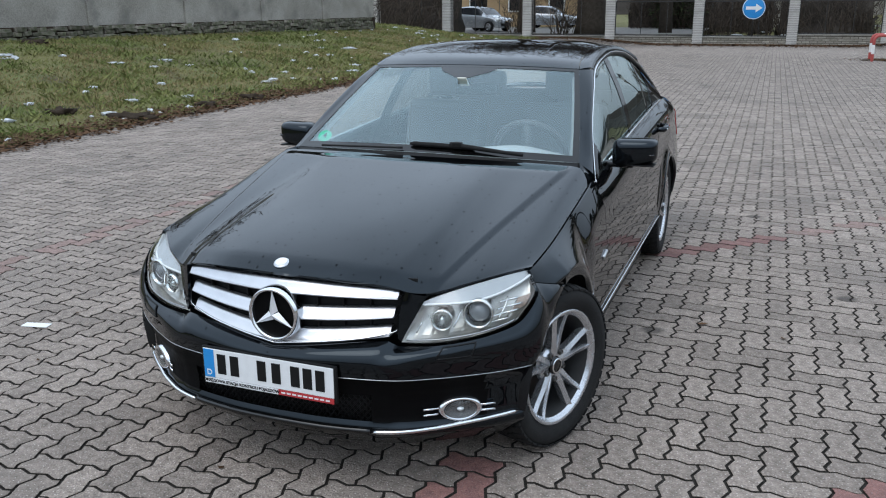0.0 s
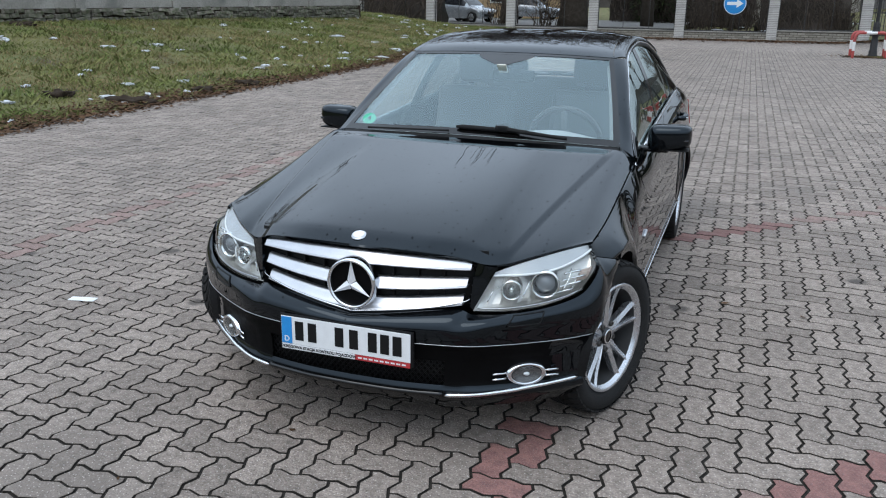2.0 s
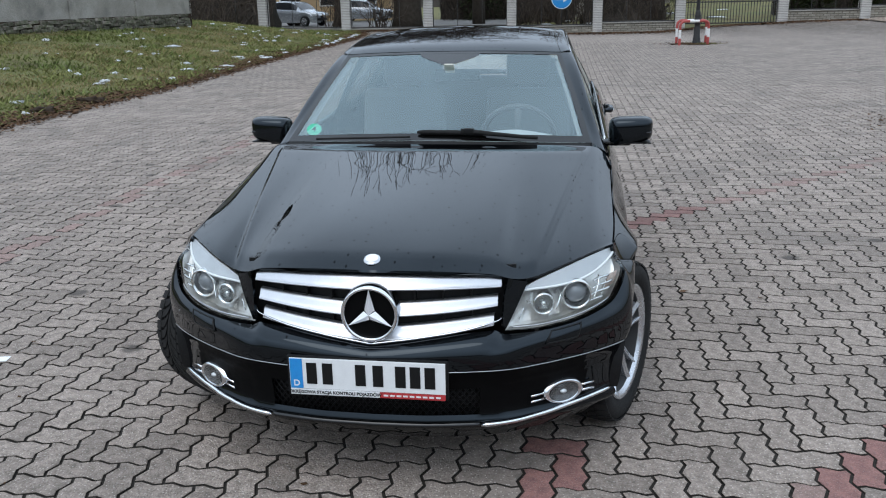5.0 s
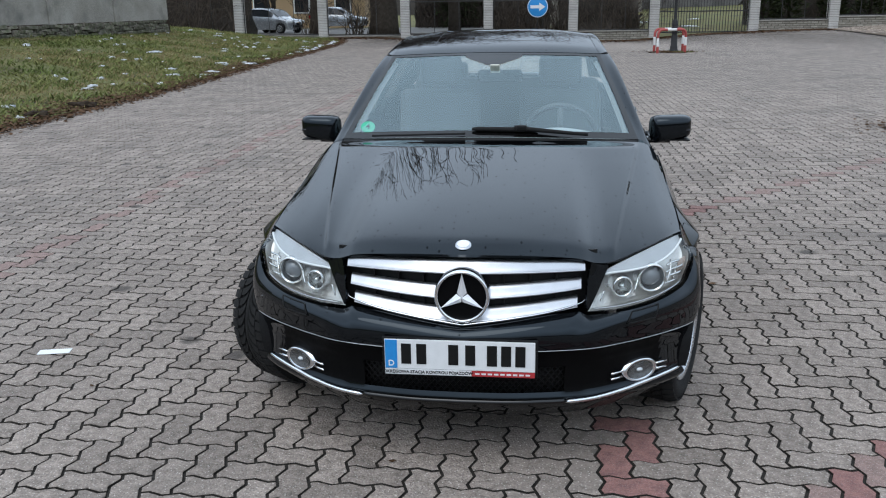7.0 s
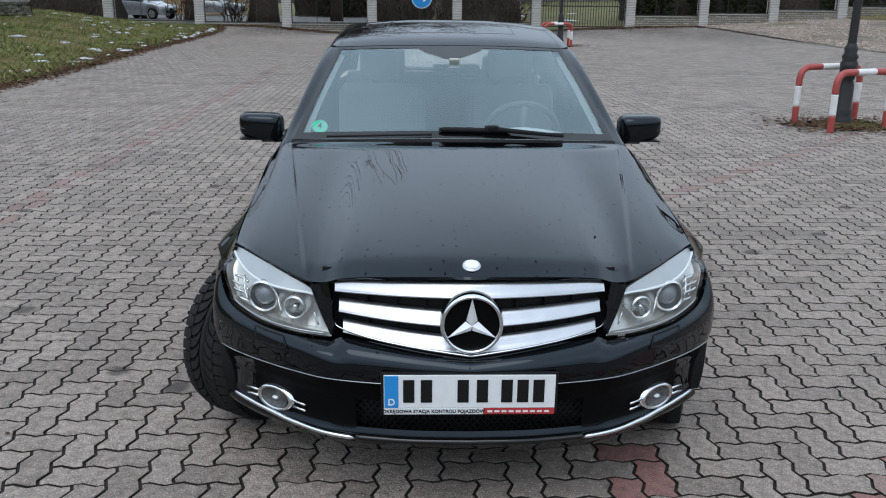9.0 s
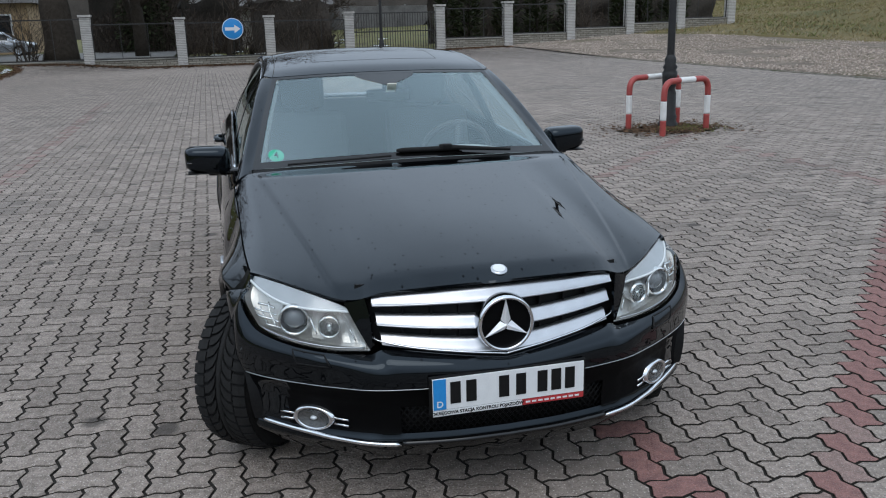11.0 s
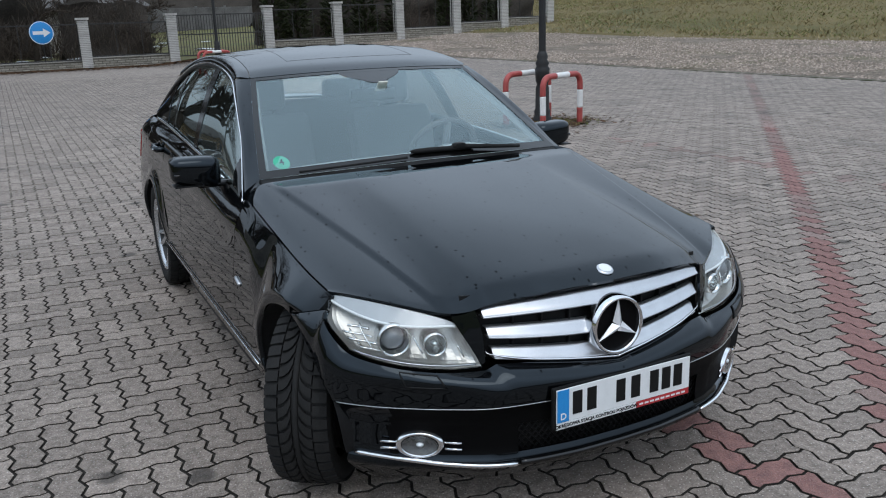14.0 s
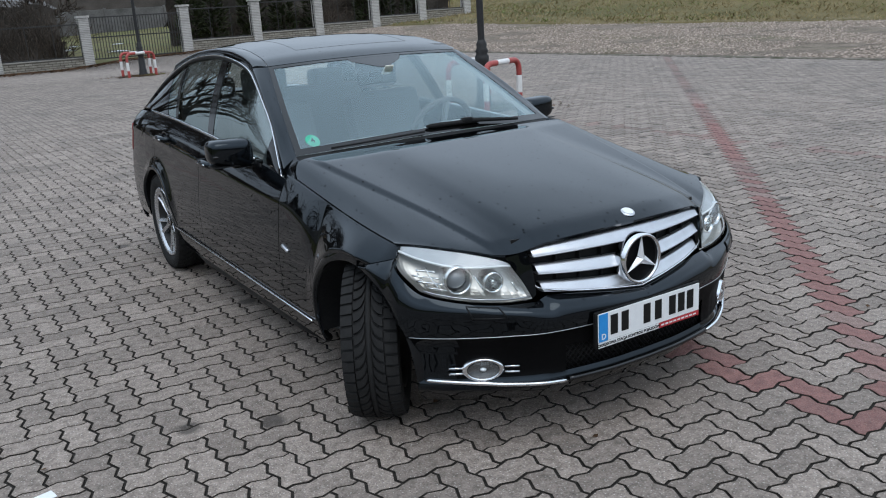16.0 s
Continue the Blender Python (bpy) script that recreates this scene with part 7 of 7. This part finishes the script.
# ---- block paving: zigzag blocks laid in herringbone ----
def outline(horizontal, steps):
    """The block's edge, each cell side drawn as a zigzag."""
    cells = [(0, 0), (1, 0), (2, 0), (2, 1), (1, 1), (0, 1)] if horizontal else [(0, 0), (1, 0), (1, 1), (1, 2), (0, 2), (0, 1)]
    amp = 0.011
    pts = []
    for (ax_, ay_), (bx_, by_) in zip(cells, cells[1:] + cells[:1]):
        dx, dy = bx_ - ax_, by_ - ay_
        for t in steps:
            o = {0: 0, 0.27: 1, 0.73: -1}[t] * amp
            px_, py_ = (ax_ + dx * t) * W, (ay_ + dy * t) * W
            if dx:
                py_ += o * dx * 0.8
            else:
                px_ -= o * dy
            pts.append((px_, py_))
    return np.array(pts)


def inset(p, d):
    e = np.roll(p, -1, 0) - p
    n = np.stack([-e[:, 1], e[:, 0]], 1) / np.linalg.norm(e, axis=1, keepdims=True)
    m_ = n + np.roll(n, 1, 0)
    m_ /= np.maximum(np.sum(m_ * np.roll(n, 1, 0), 1, keepdims=True), 0.35)
    return p + d * m_ / 1.0


def block_shape(horizontal, near=True):
    p = outline(horizontal, (0, 0.27, 0.73) if near else (0,))
    k = len(p)
    if near:
        v = np.vstack([np.c_[inset(p, d), np.full(k, z)] for d, z in ((0.0048, -0.014), (0.0056, -0.0020), (0.0074, 0.0))])
        f = [(r * k + i, r * k + (i + 1) % k, r * k + k + (i + 1) % k, r * k + k + i) for r in (0, 1) for i in range(k)] + [tuple(range(2 * k, 3 * k))]
    else:
        v = np.c_[inset(p, 0.0054), np.zeros(k)]
        f = [tuple(range(k))]
    return v, f


def red_line(i, j, horizontal):
    x, y = X0 + W * (i + (1 if horizontal else 0.5)), Y0 + W * (j + (0.5 if horizontal else 1))
    if not horizontal and i - j == -1 and x > -0.85 and x < 14:
        return 1 if x < 6 and (i * 7919 + j * 104729) % 100 < 78 else 2
    if horizontal and i - j == -36 and x > -0.62 and x < 4.4:
        return 1 if x < 0.2 else 2 * ((i * 37) % 10 < 7)
    if abs(x + 0.90) < 0.085 and y < 2.75:
        return True
    worn = (i * 7919 + j * 104729) % 100
    if abs(x + 4.63) < 0.085 and -4 < y < 20:
        return 2 * (worn < 70)
    return 2 * (abs(x - 3.80) < 0.085 and -3 < y < 9 and worn < 75)


PAVING = new("pavement")
tagged(PAVING, "grey zigzag concrete blocks in herringbone with red marking lines", "paving", kind="structure")
shapes = {(h, q): block_shape(h, q) for h in (True, False) for q in (True, False)}
single = {}
for h in (True, False):
    for red_ in (0, 1, 2):
        v, f = shapes[h, True]
        me = bpy.data.meshes.new("paving_block")
        me.from_pydata([tuple(p) for p in v], [], f)
        me.polygons.foreach_set("use_smooth", [False] * len(f))
        me.materials.append(M[("paver_one", "paver_red", "paver_faded")[red_]])
        me.materials.append(M["joint"])
        me.polygons.foreach_set("material_index", [1] * ((len(f) - 1) // 2) + [0] * (len(f) - (len(f) - 1) // 2))
        single[h, red_] = me
heaps = {}
singles = 0
i_lo, i_hi = int((-10.6 - X0) / W), int((GRAVEL_X - 0.06 - X0) / W)
j_lo, j_hi = int((-16 - Y0) / W), int((FENCE_Y - Y0) / W)
for j in range(j_lo, j_hi):
    y = Y0 + W * j
    be = float(bank_edge(y)) - 0.05
    for i in range(max(i_lo, int((be - X0) / W)), i_hi):
        d = (i - j) % 4
        if d not in (0, 3):
            continue
        h = d == 0
        x = X0 + W * i
        red_ = int(red_line(i, j, h))
        if -0.95 < x < 1.05 and 1.75 < y < 5.1 and y - x > 1.55 and y - x < 4.2 and singles < 300:
            ob = new("paving_block", single[h, red_])
            ob.parent = PAVING
            ob.location = (x, y, rnd.uniform(-0.002, 0.002))
            ob.rotation_euler = (rnd.uniform(-0.006, 0.006), rnd.uniform(-0.006, 0.006), rnd.uniform(-0.004, 0.004))
            singles += 1
            continue
        near = -1.0 < y < 15.5 and abs(x + 1) < 8.5
        heaps.setdefault((h, near, red_), []).append((x, y, rnd.uniform(-0.0015, 0.0015)))
for (h, near, red_), places in heaps.items():
    v, f = shapes[h, near]
    P_ = np.array(places)
    P_[:, 2] += dip(P_[:, 0], P_[:, 1])
    V = (v[None] + P_[:, None]).reshape(-1, 3)
    me = bpy.data.meshes.new("paving_blocks")
    cnt = len(P_)
    sizes = np.tile([len(q) for q in f], cnt)
    flat = np.concatenate([np.array(q) for q in f])
    idx = (flat[None] + len(v) * np.arange(cnt)[:, None]).reshape(-1)
    me.vertices.add(len(V))
    me.vertices.foreach_set("co", V.reshape(-1))
    me.loops.add(len(idx))
    me.loops.foreach_set("vertex_index", idx.astype(np.int32))
    me.polygons.add(len(sizes))
    me.polygons.foreach_set("loop_start", np.r_[0, np.cumsum(sizes)[:-1]].astype(np.int32))
    me.polygons.foreach_set("use_smooth", np.zeros(len(sizes), bool))
    me.update(calc_edges=True)
    me.validate()
    me.materials.append(M[("paver", "paver_red", "paver_faded")[red_]])
    me.materials.append(M["joint"])
    if near:
        me.polygons.foreach_set("material_index", np.tile(np.r_[np.ones(len(f) // 2, int), np.zeros(len(f) - len(f) // 2, int)], cnt).astype(np.int32))
    ob = new("paving_blocks", me)
    ob.parent = PAVING
    tagged(ob, ("", "red zigzag paving blocks", "worn reddish zigzag paving blocks")[red_] if red_ else "grey zigzag paving blocks", kind="stuff")
